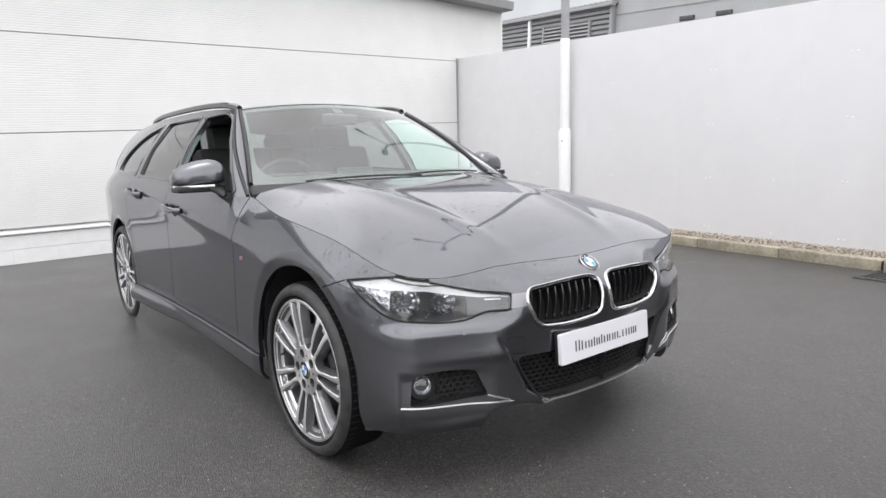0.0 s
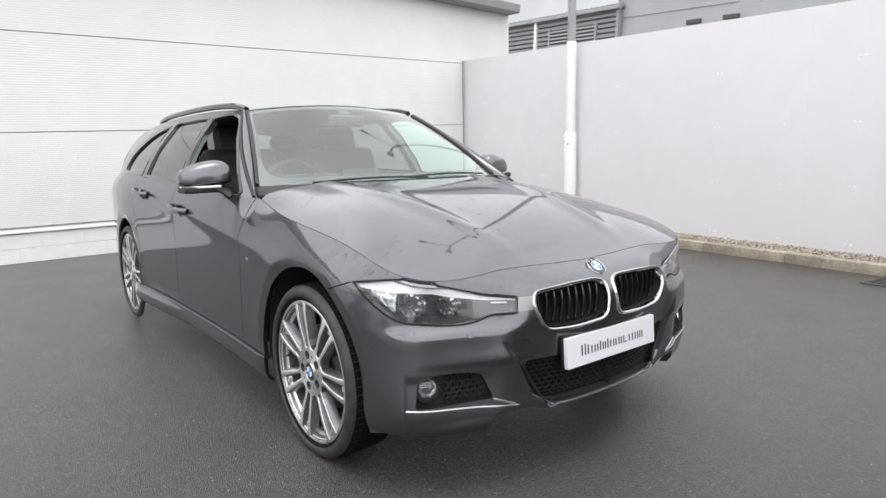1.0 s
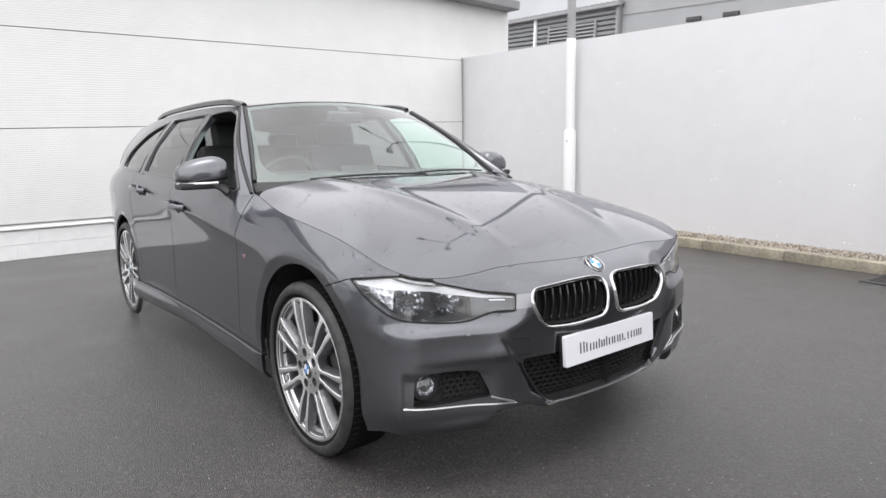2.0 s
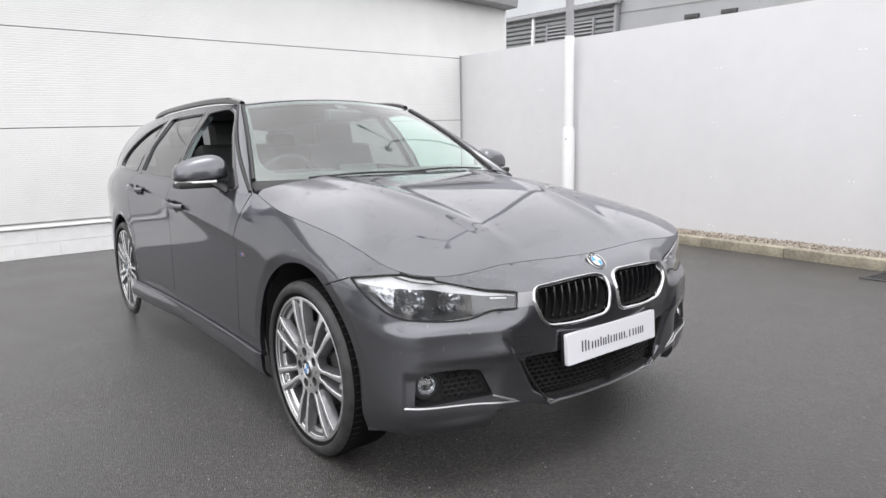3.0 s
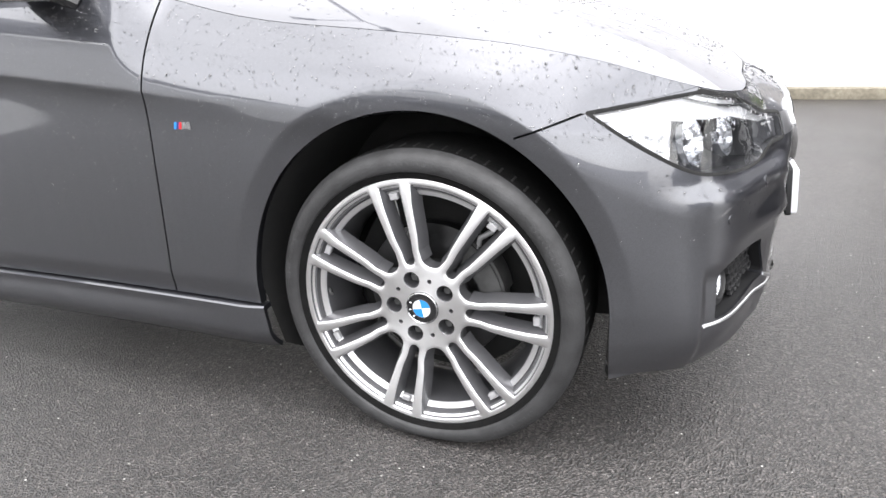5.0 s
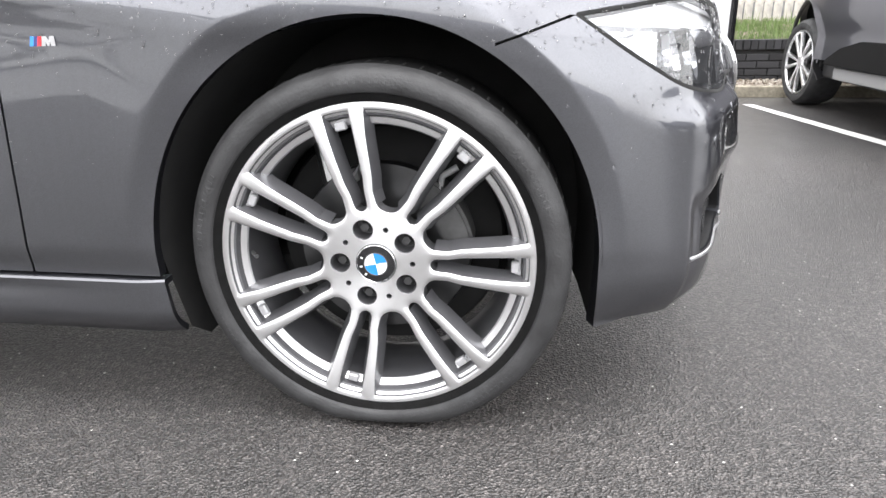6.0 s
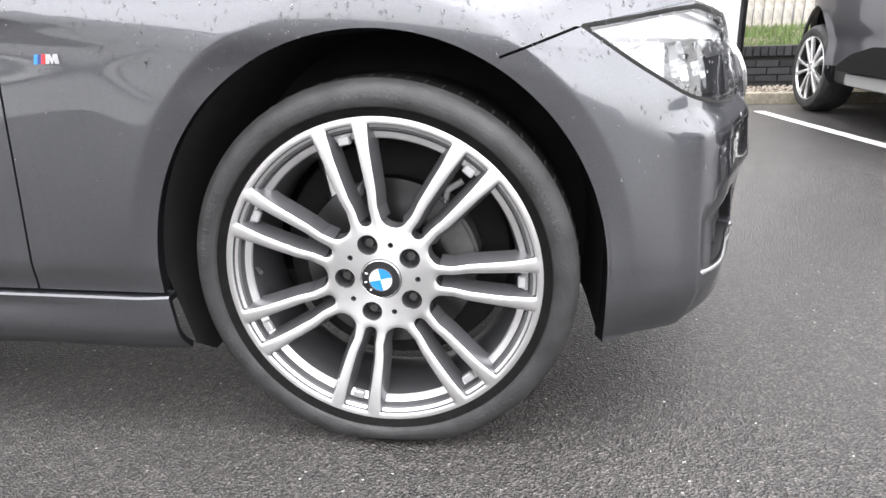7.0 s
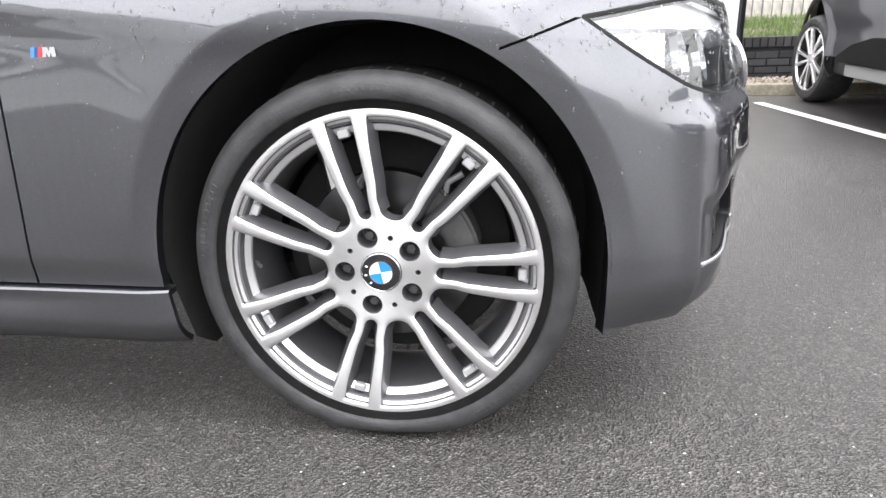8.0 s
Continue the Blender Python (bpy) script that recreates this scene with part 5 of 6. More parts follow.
def headlamps():
    lamps = []
    for _ in range(2):
        o = new("headlamp")
        o.parent = CAR
        o["label"] = "clear headlamp with twin reflectors and a bright upper brow"
        lamps.append(o)
    p, t, k = skin_patch(LAMP_LOOP, 0.40, 1.13, 150, 110, -0.001, 0, 0.003, v0=0.6)
    as_two("lamp_cover", p, t, LAMP_COVER, lamps, visible_shadow=False)
    p, t, k = skin_patch(LAMP_LOOP, 0.40, 1.13, 110, 80, -0.085, -0.083, 0.004, v0=0.6)
    as_two("lamp_housing", p, t, LAMP_GREY, lamps, "dark grey lamp housing")
    # black seal round the cover
    under_bonnet = np.linspace(0.878, 0.752, 12)
    a, b = (int(np.argmin(np.hypot(LAMP_LOOP[:, 0] - l, LAMP_LOOP[:, 1] - z))) for l, z in ((0.889, 0.7357), (0.739, 0.7152)))
    seal = np.concatenate([LAMP_LOOP[:a + 1], np.stack([under_bonnet, top_edge(under_bonnet)[2] - 0.006], 1), LAMP_LOOP[b:]])
    v, f = strip_along(seal, lambda l: near_band(l, -0.002), 0.009, 0.002)
    as_two("lamp_seal", v, f, LINER, lamps)
    # bright brow along the top edge
    def brow(L, z, x):
        top = np.minimum(np.interp(L, (0.43, 0.548, 0.738, 0.77, 0.88, 0.94, 1.025, 1.090), (0.650, 0.667, 0.713, 0.723, 0.737, 0.732, 0.720, 0.712)), top_edge(L)[2] - 0.008)
        width = np.interp(L, (0.43, 0.50, 0.60, 0.70, 0.80, 0.90, 0.98, 1.04, 1.10), (0.005, 0.010, 0.018, 0.027, 0.032, 0.042, 0.028, 0.016, 0.006))
        return np.minimum(z - (top - 0.004 - width), top - 0.004 - z)
    p, t, k = skin_patch(LAMP_LOOP, 0.40, 1.13, 200, 160, -0.012, 0.03, 0.006, [brow], v0=0.6)
    as_two("brow", p, t, WHITE_ENAMEL, lamps, "white light guide brow")
    # side reflector fan and dividing panel
    p, t, k = skin_patch(LAMP_LOOP, 0.92, 1.10, 60, 80, -0.040, 0.02, 0.012, [lambda L, z, x: L - 0.912], v0=0.6)
    as_two("side_reflector", p, t, FAN, lamps, "ribbed silver side reflector")
    p, t, k = skin_patch(LAMP_LOOP, 0.42, 0.62, 60, 80, -0.014, 0.05, 0.006, [lambda L, z, x: 0.60 - L, lambda L, z, x: np.interp(L, (0.43, 0.6), (0.644, 0.665)) - z], v0=0.6)
    as_two("inner_panel", p, t, LAMP_GREY, lamps, "dark grey inner panel")
    for i, (L, z, r) in enumerate(((0.850, 0.645, 0.047), (0.680, 0.637, 0.042))):
        q, n = near_band([(L, z)], -0.062)
        d = Vector((0.91, -0.33, 0.25)).normalized()
        m = Matrix.Translation(q[0]) @ d.to_track_quat("Z", "Y").to_matrix().to_4x4()
        bowl = [(0.004, -0.030), (r * 0.45, -0.024), (r * 0.8, -0.008), (r * 0.97, 0.012), (r, 0.018), (r + 0.001, 0.006)]
        bulb = [(0.001, 0.008), (0.006, 0.006), (0.008, 0.000), (0.008, -0.026)]
        for sgn, par in zip((1, -1), lamps):
            mm = m if sgn > 0 else Matrix.Diagonal((1, -1, 1, 1)) @ m
            for nm, prof, mat, steps in (("reflector", bowl, REFLECTOR, 11), ("bulb_shield", bulb, LAMP_GREY, 20)):
                c = lathe(prof, steps, mm)
                bmesh.ops.recalc_face_normals(c, faces=c.faces)
                part(nm, c, mat, par, smooth=12 if nm == "reflector" else 40)
    # short bright bar on the inner panel
    pts = near_band([(0.47 + 0.06 * k / 5, 0.636 + 0.004 * k / 5) for k in range(6)], -0.010)[0]
    for sgn, par in zip((1, -1), lamps):
        part("light_bar", tube([(x, y * sgn, z) for x, y, z in pts], 0.003, 6), WHITE_ENAMEL, par)


def grilles():
    ks = []
    for _ in range(2):
        o = new("kidney_grille")
        o.parent = CAR
        o["label"] = "chrome framed grille with gloss black upright slats"
        ks.append(o)
    ring = np.asarray(KIDNEY_LOOP)
    mid = ring.mean(0)
    ring = ring + (mid - ring) * 0.02
    v, f = strip_along(ring, lambda l: near_band(l, 0.0), 0.017, 0.009, 0.0, ROUND_BAR)
    as_two("chrome_frame", v, f, CHROME, ks, "bright chrome frame", smooth=50)
    p, t, k = skin_patch(KIDNEY_LOOP, 0.002, 0.42, 60, 50, -0.055, -0.05, 0.004, v0=0.4)
    as_two("grille_back", p, t, LINER, ks)
    for i in range(9):
        L = 0.058 + i * 0.0365
        zz = np.linspace(0.50, 0.68, 60)
        ok = inside(np.stack([np.full(60, L), zz], 1), KIDNEY_LOOP) > 0.010
        if ok.sum() < 3:
            continue
        lo, hi = zz[ok][0], zz[ok][-1]
        h = np.linspace(lo, hi, 12)
        c, n = near_band(np.stack([np.full(12, L), h], 1), 0.0)
        verts, faces = [], []
        for q, nn, k in zip(c, n, range(12)):
            bow = 0.005 + 0.030 * (1 - k / 11.0) ** 0.8
            for dy, dn in ((-0.0055, -0.04), (-0.004, -bow - 0.002), (0.0, -bow), (0.004, -bow - 0.002), (0.0055, -0.04)):
                verts.append(q + np.array([0, dy, 0]) + nn * dn)
        for k in range(11):
            for j in range(4):
                faces.append((k * 5 + j, k * 5 + j + 1, k * 5 + 6 + j, k * 5 + 5 + j))
        as_two("slat", np.array(verts), faces, GLOSS_BLACK, ks)
    # silver arm between grille and lamp
    p, t, k = skin_patch(round_loop([(0.372, 0.650), (0.432, 0.650), (0.446, 0.600), (0.380, 0.604)], 0.005, 4), 0.34, 0.48, 60, 90, 0.002, 0.02, 0.002, v0=0.5)
    as_two("chrome_arm", p, t, SATIN, ks, "satin silver arm")
    # lower intake and fog recesses: dark backing with a woven mesh of bars
    p, t, k = skin_patch(INTAKE_LOOP, 0.0, 0.45, 60, 50, -0.050, -0.045, 0.001, v1=0.7)
    o = mesh_object("lower_intake", *both(p, t), LINER, CAR, "black mesh air intake")

    def mesh_bars(parent, loop, L0, L1, z0, z1, dx, dz, name, shift):
        row = 0
        for z in np.arange(z0, z1, dz):
            row += 1
            for L in np.arange(L0 + (dx / 2 if row % 2 else 0), L1, dx):
                hexa = [(L + 0.42 * dx * math.cos(a), z + 0.62 * dz * math.sin(a)) for a in (math.pi * (0.5 + k) / 3 for k in range(6))]
                if (inside(np.array(hexa), loop) < 0.002).any() or min(h[0] for h in hexa) < 0.002:
                    continue
                v, f = strip_along(np.array(hexa), lambda l: near_band(l, shift), 0.0042, 0.006)
                as_two(name, v, f, BLACK, parent, smooth=30)
    mesh_bars((o, o), INTAKE_LOOP, 0.02, 0.42, 0.262, 0.42, 0.028, 0.0165, "mesh_cell", -0.030)
    fogs = []
    for _ in range(2):
        q = new("fog_recess")
        q.parent = CAR
        q["label"] = "black bumper recess with round fog lamp"
        fogs.append(q)
    p, t, k = skin_patch(FOG_LOOP, 0.50, 0.88, 60, 60, -0.036, -0.032, 0.001, v1=0.8)
    as_two("recess_back", p, t, BLACK, fogs)
    mesh_bars(fogs, FOG_LOOP, 0.556, 0.725, 0.328, 0.43, 0.026, 0.0165, "mesh_cell", -0.024)
    q, n = near_band([(0.780, 0.374)], -0.028)
    d = Vector((0.92, -0.34, 0.22)).normalized()
    m = Matrix.Translation(q[0]) @ d.to_track_quat("Z", "Y").to_matrix().to_4x4()
    for sgn, par in zip((1, -1), fogs):
        mm = m if sgn > 0 else Matrix.Diagonal((1, -1, 1, 1)) @ m
        part("fog_reflector", lathe([(0.002, -0.018), (0.018, -0.013), (0.027, -0.005), (0.032, 0.002)], 9, mm), FAN, par, smooth=12)
        part("fog_lens", lathe([(0.001, 0.010), (0.017, 0.009), (0.027, 0.006), (0.032, 0.002)], 32, mm), LAMP_COVER, par).visible_shadow = False
        part("fog_bezel", lathe([(0.0315, 0.003), (0.036, 0.010), (0.047, 0.005), (0.054, -0.012), (0.046, -0.02), (0.0315, -0.01)], 36, mm, True), BLACK, par)
    # ledge of the splitter under the recess, turning back at its inner end
    ledge = [(0.860 - 0.42 * k / 24, 0.304 - 0.026 * (k / 24) ** 2) for k in range(25)] + [(0.444 + 0.10 * k / 8, 0.279 + 0.038 * k / 8) for k in range(1, 9)]
    pts = near_band(ledge, -0.001)[0]
    for sgn in (1, -1):
        part("splitter_ledge", tube([(x, y * sgn, z) for x, y, z in pts], 0.0042, 8), BRIGHT_TRIM, CAR, "thin bright edge of the splitter")
    lip = near_band([(0.30 * k / 20, 0.239) for k in range(21)] + [(0.30 + 0.125 * k / 20, 0.239 + 0.180 * (k / 20) ** 1.2) for k in range(1, 21)], 0.001)[0]
    for sgn in (1, -1):
        part("intake_lip", tube([(x, y * sgn, z) for x, y, z in lip[:24]], 0.0040, 8), BRIGHT_TRIM, CAR, "thin bright edge of the intake")
        part("intake_side", tube([(x, y * sgn, z) for x, y, z in lip[23:]], 0.005, 8), BLACK, CAR)
    # square cover of the towing eye
    cover = round_loop([(0.440, 0.442), (0.474, 0.508), (0.402, 0.502), (0.384, 0.438)], 0.006, 4)
    v, f = strip_along(cover, lambda l: near_band(l, 0.0), 0.0028, 0.0005)
    mesh_object("towing_eye_cover", v, f, LINER, CAR, "thin square joint of the towing eye cover", smooth=30)
    # parking sensors
    for L, z in ((0.80, 0.505), (0.63, 0.545)):
        q, n = near_band([(L, z)], 0.0)
        m = Matrix.Translation(q[0]) @ Vector(n[0]).to_track_quat("Z", "Y").to_matrix().to_4x4()
        for sgn in (1, -1):
            mm = m if sgn > 0 else Matrix.Diagonal((1, -1, 1, 1)) @ m
            part("parking_sensor", lathe([(0.001, 0.0012), (0.0085, 0.001), (0.009, -0.002)], 20, mm), PAINT, CAR)


def roundel(parent, m, r):
    """A round enamel badge: dark ring, blue and white quarters, bright rims."""
    o = new("roundel")
    o.parent = parent
    o.matrix_local = m
    o["label"] = "round badge with blue and white quarters in a black ring"
    part("rim", lathe([(r, 0.0), (r, 0.0035), (r * 0.96, 0.0045), (r * 0.93, 0.003), (r * 0.93, 0.0)], 48, None, True), CHROME, o)
    part("ring", lathe([(r * 0.93, 0.002), (r * 0.93, 0.0028), (r * 0.60, 0.0036), (r * 0.60, 0.001)], 48, None, True), GLOSS_BLACK, o)
    part("inner_rim", lathe([(r * 0.60, 0.002), (r * 0.60, 0.0046), (r * 0.56, 0.0046), (r * 0.56, 0.002)], 48, None, True), CHROME, o)
    for k in range(4):
        arc = [(0, 0)] + [(r * 0.57 * math.cos(math.pi / 2 * (k + i / 10)), r * 0.57 * math.sin(math.pi / 2 * (k + i / 10))) for i in range(11)]
        part("quarter", prism(arc, 0.003, pose(0, 0, 0.0040)), BLUE if k % 2 == 1 else WHITE_ENAMEL, o)
    for a in (55, 90, 125):
        part("mark", box(r * 0.13, r * 0.08, 0.001, pose(r * 0.76 * math.cos(radians(a)), r * 0.76 * math.sin(radians(a)), 0.0036, 0, 0, a), 0.0003, 1), WHITE_ENAMEL, o)
    return o


def badges_and_plate():
    q, n = near_band([(0.0006, 0.699)], 0.001)
    nn = Vector((0.62, 0, 0.78)).normalized()
    m = Matrix.Translation((q[0][0], 0, q[0][2])) @ Matrix.Rotation(radians(90), 4, "Z") @ Matrix.Rotation(math.acos(nn.z), 4, "X")
    roundel(CAR, m, 0.041)
    # number plate panel with the dealer's printed name
    pl = new("number_plate")
    pl.parent = CAR
    pl["label"] = "white dealer plate with printed dark lettering"
    pl.matrix_local = pose(0.747, -0.004, 0.431, 90, 0, 90) @ pose(0, 0, 0, -4)
    part("plate_panel", prism(round_loop([(-0.26, -0.0555), (0.26, -0.0555), (0.26, 0.0555), (-0.26, 0.0555)], 0.006, 3), 0.018, pose(0, 0, 0.004), 0.0015), PLATE_WHITE, pl)
    part("plate_frame", prism(round_loop([(-0.264, -0.060), (0.264, -0.060), (0.264, 0.060), (-0.264, 0.060)], 0.008, 3), 0.012, pose(0, 0, -0.0100), 0.001), BLACK, pl)
    # the printed name as plain upright bars, two to a letter
    x = -0.184
    for w, h, bars in ((0.026, 0.040, 2), (0.013, 0.034, 1), (0.017, 0.027, 1), (0.023, 0.027, 2), (0.013, 0.034, 1), (0.019, 0.027, 2), (0.013, 0.034, 1), (0.026, 0.027, 2),
                       (0.027, 0.027, 2), (0.024, 0.027, 2), (0.007, 0.006, 1), (0.023, 0.027, 1), (0.026, 0.027, 2), (0.040, 0.027, 3)):
        for i in range(bars):
            bx = x + w * (0.5 if bars == 1 else 0.16 + 0.68 * i / (bars - 1))
            part("printed_bar", box(0.0066, h, 0.0006, pose(bx, -0.020 + h / 2, 0.0043), 0.0001, 1), INK, pl)
        x += w + 0.0055
    # wing badges: three slanted stripes and a bright letter block
    for sgn in (1, -1):
        b = new("wing_badge")
        b.parent = CAR
        b["label"] = "small badge with blue, navy and red slanted stripes and a chrome letter"
        q, n = near_band([(l_at(-0.518), 0.690)], 0.0005)
        x, y, z = q[0]
        b.matrix_local = pose(x, y * sgn, z, 90 * 1, 0, 0) if sgn > 0 else pose(x, -y, z, 90, 0, 180)
        for i, mat in enumerate((BLUE, NAVY, RED)):
            part("stripe", prism([(-0.022 + i * 0.0065, -0.0075), (-0.0155 + i * 0.0065, -0.0075), (-0.0115 + i * 0.0065, 0.0075), (-0.018 + i * 0.0065, 0.0075)], 0.003, pose(0, 0, 0.003)), mat, b)
        part("letter", prism([(-0.001, -0.0075), (0.006, -0.0075), (0.007, -0.001), (0.009, -0.0075), (0.0125, -0.0075), (0.0145, -0.001), (0.0155, -0.0075), (0.023, -0.0075),
                              (0.023, 0.0075), (0.0155, 0.0075), (0.0125, 0.001), (0.0095, 0.0075), (0.002, 0.0075)], 0.003, pose(0, 0, 0.003)), CHROME, b)


# ---- wheels ----
HUB_Z, TYRE_R, RIM_R = 0.3125, 0.337, 0.277
FACE = smooth_line((0.0, 0.06, 0.10, 0.16, 0.22, 0.255, 0.275), (-0.0100, -0.0100, -0.0092, -0.0050, -0.0022, -0.0032, -0.0055))


def soft_union(a, b, k):
    h = np.clip(0.5 + 0.5 * (a - b) / k, 0, 1)
    return b * (1 - h) + a * h + k * h * (1 - h)


def spoke_field(th, r):
    """Positive on metal: seven pairs of spokes between hub and rim."""
    sector = 2 * math.pi / 7
    a = (th + sector / 2) % sector - sector / 2
    X, Y = r * np.cos(a), np.abs(r * np.sin(a))
    c = np.interp(X, (0.06, 0.10, 0.125, 0.15, 0.18, 0.22, 0.265), (0.0200, 0.0190, 0.0195, 0.0245, 0.0275, 0.0310, 0.0355))
    w = np.interp(X, (0.06, 0.10, 0.124, 0.134, 0.16, 0.22, 0.268), (0.012, 0.0080, 0.0071, 0.0074, 0.0079, 0.0094, 0.0130))
    spoke = w - np.abs(Y - c)
    f = soft_union(spoke, 0.094 - r, 0.014)
    return soft_union(f, r - 0.2645, 0.004)


def wheel_pieces(wheel, phase):
    def face_fn(th, r):
        edge = np.maximum(spoke_field(th, r), 0)
        return np.stack([r * np.cos(th), r * np.sin(th), FACE(r) - 0.0026 * np.exp(-edge / 0.0026)], -1)

    def hub_fn(th, r):
        return np.stack([r * np.cos(th), r * np.sin(th), FACE(r) - 0.0026 * np.exp(-np.maximum(spoke_field(th - phase, r), 0) / 0.0026)], -1)

    def deep(s, field, hem, draft):
        n = np.tile(np.array([0, 0, 1.0]), (len(s.p), 1))
        e = np.concatenate([s.t[:, [0, 1]], s.t[:, [1, 2]], s.t[:, [2, 0]]])
        keys = np.sort(e, 1) @ np.array([1, len(s.p) + 1])
        _, first, count = np.unique(keys, return_index=True, return_counts=True)
        border = e[first[count == 1]]
        ids = np.unique(border)
        at = {int(k): i for i, k in enumerate(ids)}
        th, r = s.q[ids, 0], s.q[ids, 1]
        h = 1e-4
        gr = (field(th, r + h) - field(th, r - h)) / (2 * h)
        gt = (field(th + h / r, r) - field(th - h / r, r)) / (2 * h)
        g = np.stack([gr * np.cos(th) - gt * np.sin(th), gr * np.sin(th) + gt * np.cos(th), 0 * r], 1)
        g /= np.maximum(np.linalg.norm(g, axis=1), 1e-6)[:, None]
        rings = [s.p]
        off = len(s.p)
        faces = [tuple(f) for f in s.t]
        outer = len(faces)
        p1 = s.p[ids] - g * 0.0008 - np.array([0, 0, 0.0012])
        p2 = s.p[ids] - g * draft - np.array([0, 0, hem])
        m = len(ids)
        for a, b in border:
            i, j = at[int(a)], at[int(b)]
            faces.append((int(b), int(a), off + i, off + j))
            faces.append((off + j, off + i, off + m + i, off + m + j))
        return np.concatenate([s.p, p1, p2]), faces, [0] * outer + [1] * (len(faces) - outer)

    sector = 2 * math.pi / 7
    data = []
    for lo, hi in ((-sector / 2, 0.0), (0.0, sector / 2)):
        s = Sheet(face_fn, np.linspace(lo, hi, 60), np.linspace(0.104, RIM_R - 0.002, 100))
        s.cut(lambda p, q: spoke_field(q[:, 0], q[:, 1]))
        if s.normals()[:, 2].mean() < 0:
            s.t = s.t[:, ::-1]
        v, f, fm = deep(s, spoke_field, 0.034, 0.0095)
        o = mesh_object("spoke", v, f, None, wheel, smooth=28, mats=[MACHINED, ALLOY_GREY], face_mats=fm)
        data.append(o)
    for k in range(7):
        for o in data:
            c = o if k == 0 else new("spoke", o.data)
            c.parent = wheel
            c.matrix_local = Matrix.Rotation(phase + k * sector, 4, "Z")
    lugs = [(0.0640 * math.cos(radians(a)), 0.0640 * math.sin(radians(a))) for a in (180, 108, 36, -36, -108)]
    pins = [(0.0640 * math.cos(radians(a)), 0.0640 * math.sin(radians(a))) for a in (144, 72, 0, -72, -144)]

    def hub_field(th, r):
        x, y = r * np.cos(th), r * np.sin(th)
        f = np.minimum(spoke_field(th - phase, r), r - 0.0363)
        for cx, cy in lugs:
            f = np.minimum(f, np.hypot(x - cx, y - cy) - 0.0178)
        for cx, cy in pins:
            f = np.minimum(f, np.hypot(x - cx, y - cy) - 0.0048)
        return f
    s = Sheet(hub_fn, np.linspace(0, 2 * math.pi, 260), np.linspace(0.030, 0.1042, 46))
    s.cut(lambda p, q: hub_field(q[:, 0], q[:, 1]))
    if s.normals()[:, 2].mean() < 0:
        s.t = s.t[:, ::-1]
    v, f, fm = deep(s, hub_field, 0.034, 0.0005)
    mesh_object("hub", v, f, None, wheel, smooth=28, mats=[MACHINED, ALLOY_GREY], face_mats=fm)
    for cx, cy in lugs:
        part("lug_bolt", join(lathe([(0.001, -0.026), (0.008, -0.026), (0.0095, -0.030), (0.0095, -0.044)], 6, pose(cx, cy, 0)),
                              lathe([(0.0095, -0.038), (0.0145, -0.040), (0.0145, -0.048), (0.001, -0.048)], 20, pose(cx, cy, 0))), IRON, wheel)
        part("lug_cup", lathe([(0.0180, -0.020), (0.0172, -0.046), (0.001, -0.047)], 24, pose(cx, cy, 0)), ALLOY_GREY, wheel)
    part("hub_back", lathe([(0.001, -0.047), (0.088, -0.049), (0.085, -0.060)], 40), IRON, wheel)
    # rim: lip, stepped well and barrel
    part("rim", lathe([(RIM_R - 0.0022, -0.0058), (RIM_R, -0.0075), (RIM_R, -0.012), (RIM_R - 0.006, -0.018)], 128), MACHINED, wheel)
    part("barrel", lathe([(0.2640, -0.0125), (0.2545, -0.016), (0.2505, -0.028), (0.2380, -0.032), (0.2365, -0.036), (0.2350, -0.060), (0.2290, -0.085), (0.2290, -0.15), (0.246, -0.19), (0.262, -0.205), (0.262, -0.21)], 128), ALLOY_GREY, wheel)
    part("step_ring", lathe([(0.2635, -0.0110), (0.2625, -0.0118), (0.2590, -0.0136), (0.2580, -0.0150)], 128), MACHINED, wheel)
    part("well_ring", lathe([(0.2506, -0.027), (0.2500, -0.0245), (0.2400, -0.0290), (0.2378, -0.033)], 128), MACHINED, wheel)
    roundel(wheel, pose(0, 0, -0.0105, 0, 0, 101), 0.0352)
    # balance weights and valve on the barrel
    for k in range(7):
        a = phase + k * sector
        part("web_pocket", box(0.014, 0.020, 0.012, Matrix.Rotation(a, 4, "Z") @ pose(0.240, 0, -0.0215), 0.002, 1), CAST, wheel)
    part("valve", tube([(-0.232, 0.008, -0.034), (-0.222, 0.008, -0.022), (-0.216, 0.008, -0.012)], 0.0042, 8), RUBBER, wheel)
    # brake
    part("brake_disc", lathe([(0.075, -0.085), (0.080, -0.094), (0.158, -0.094), (0.160, -0.100), (0.160, -0.118), (0.075, -0.118)], 72), DISC, wheel, "grey steel brake disc")
    part("disc_bell", lathe([(0.030, -0.070), (0.074, -0.070), (0.078, -0.095)], 48), IRON, wheel)
    part("brake_back", lathe([(0.02, -0.150), (0.215, -0.158), (0.22, -0.17)], 48), LINER, wheel)


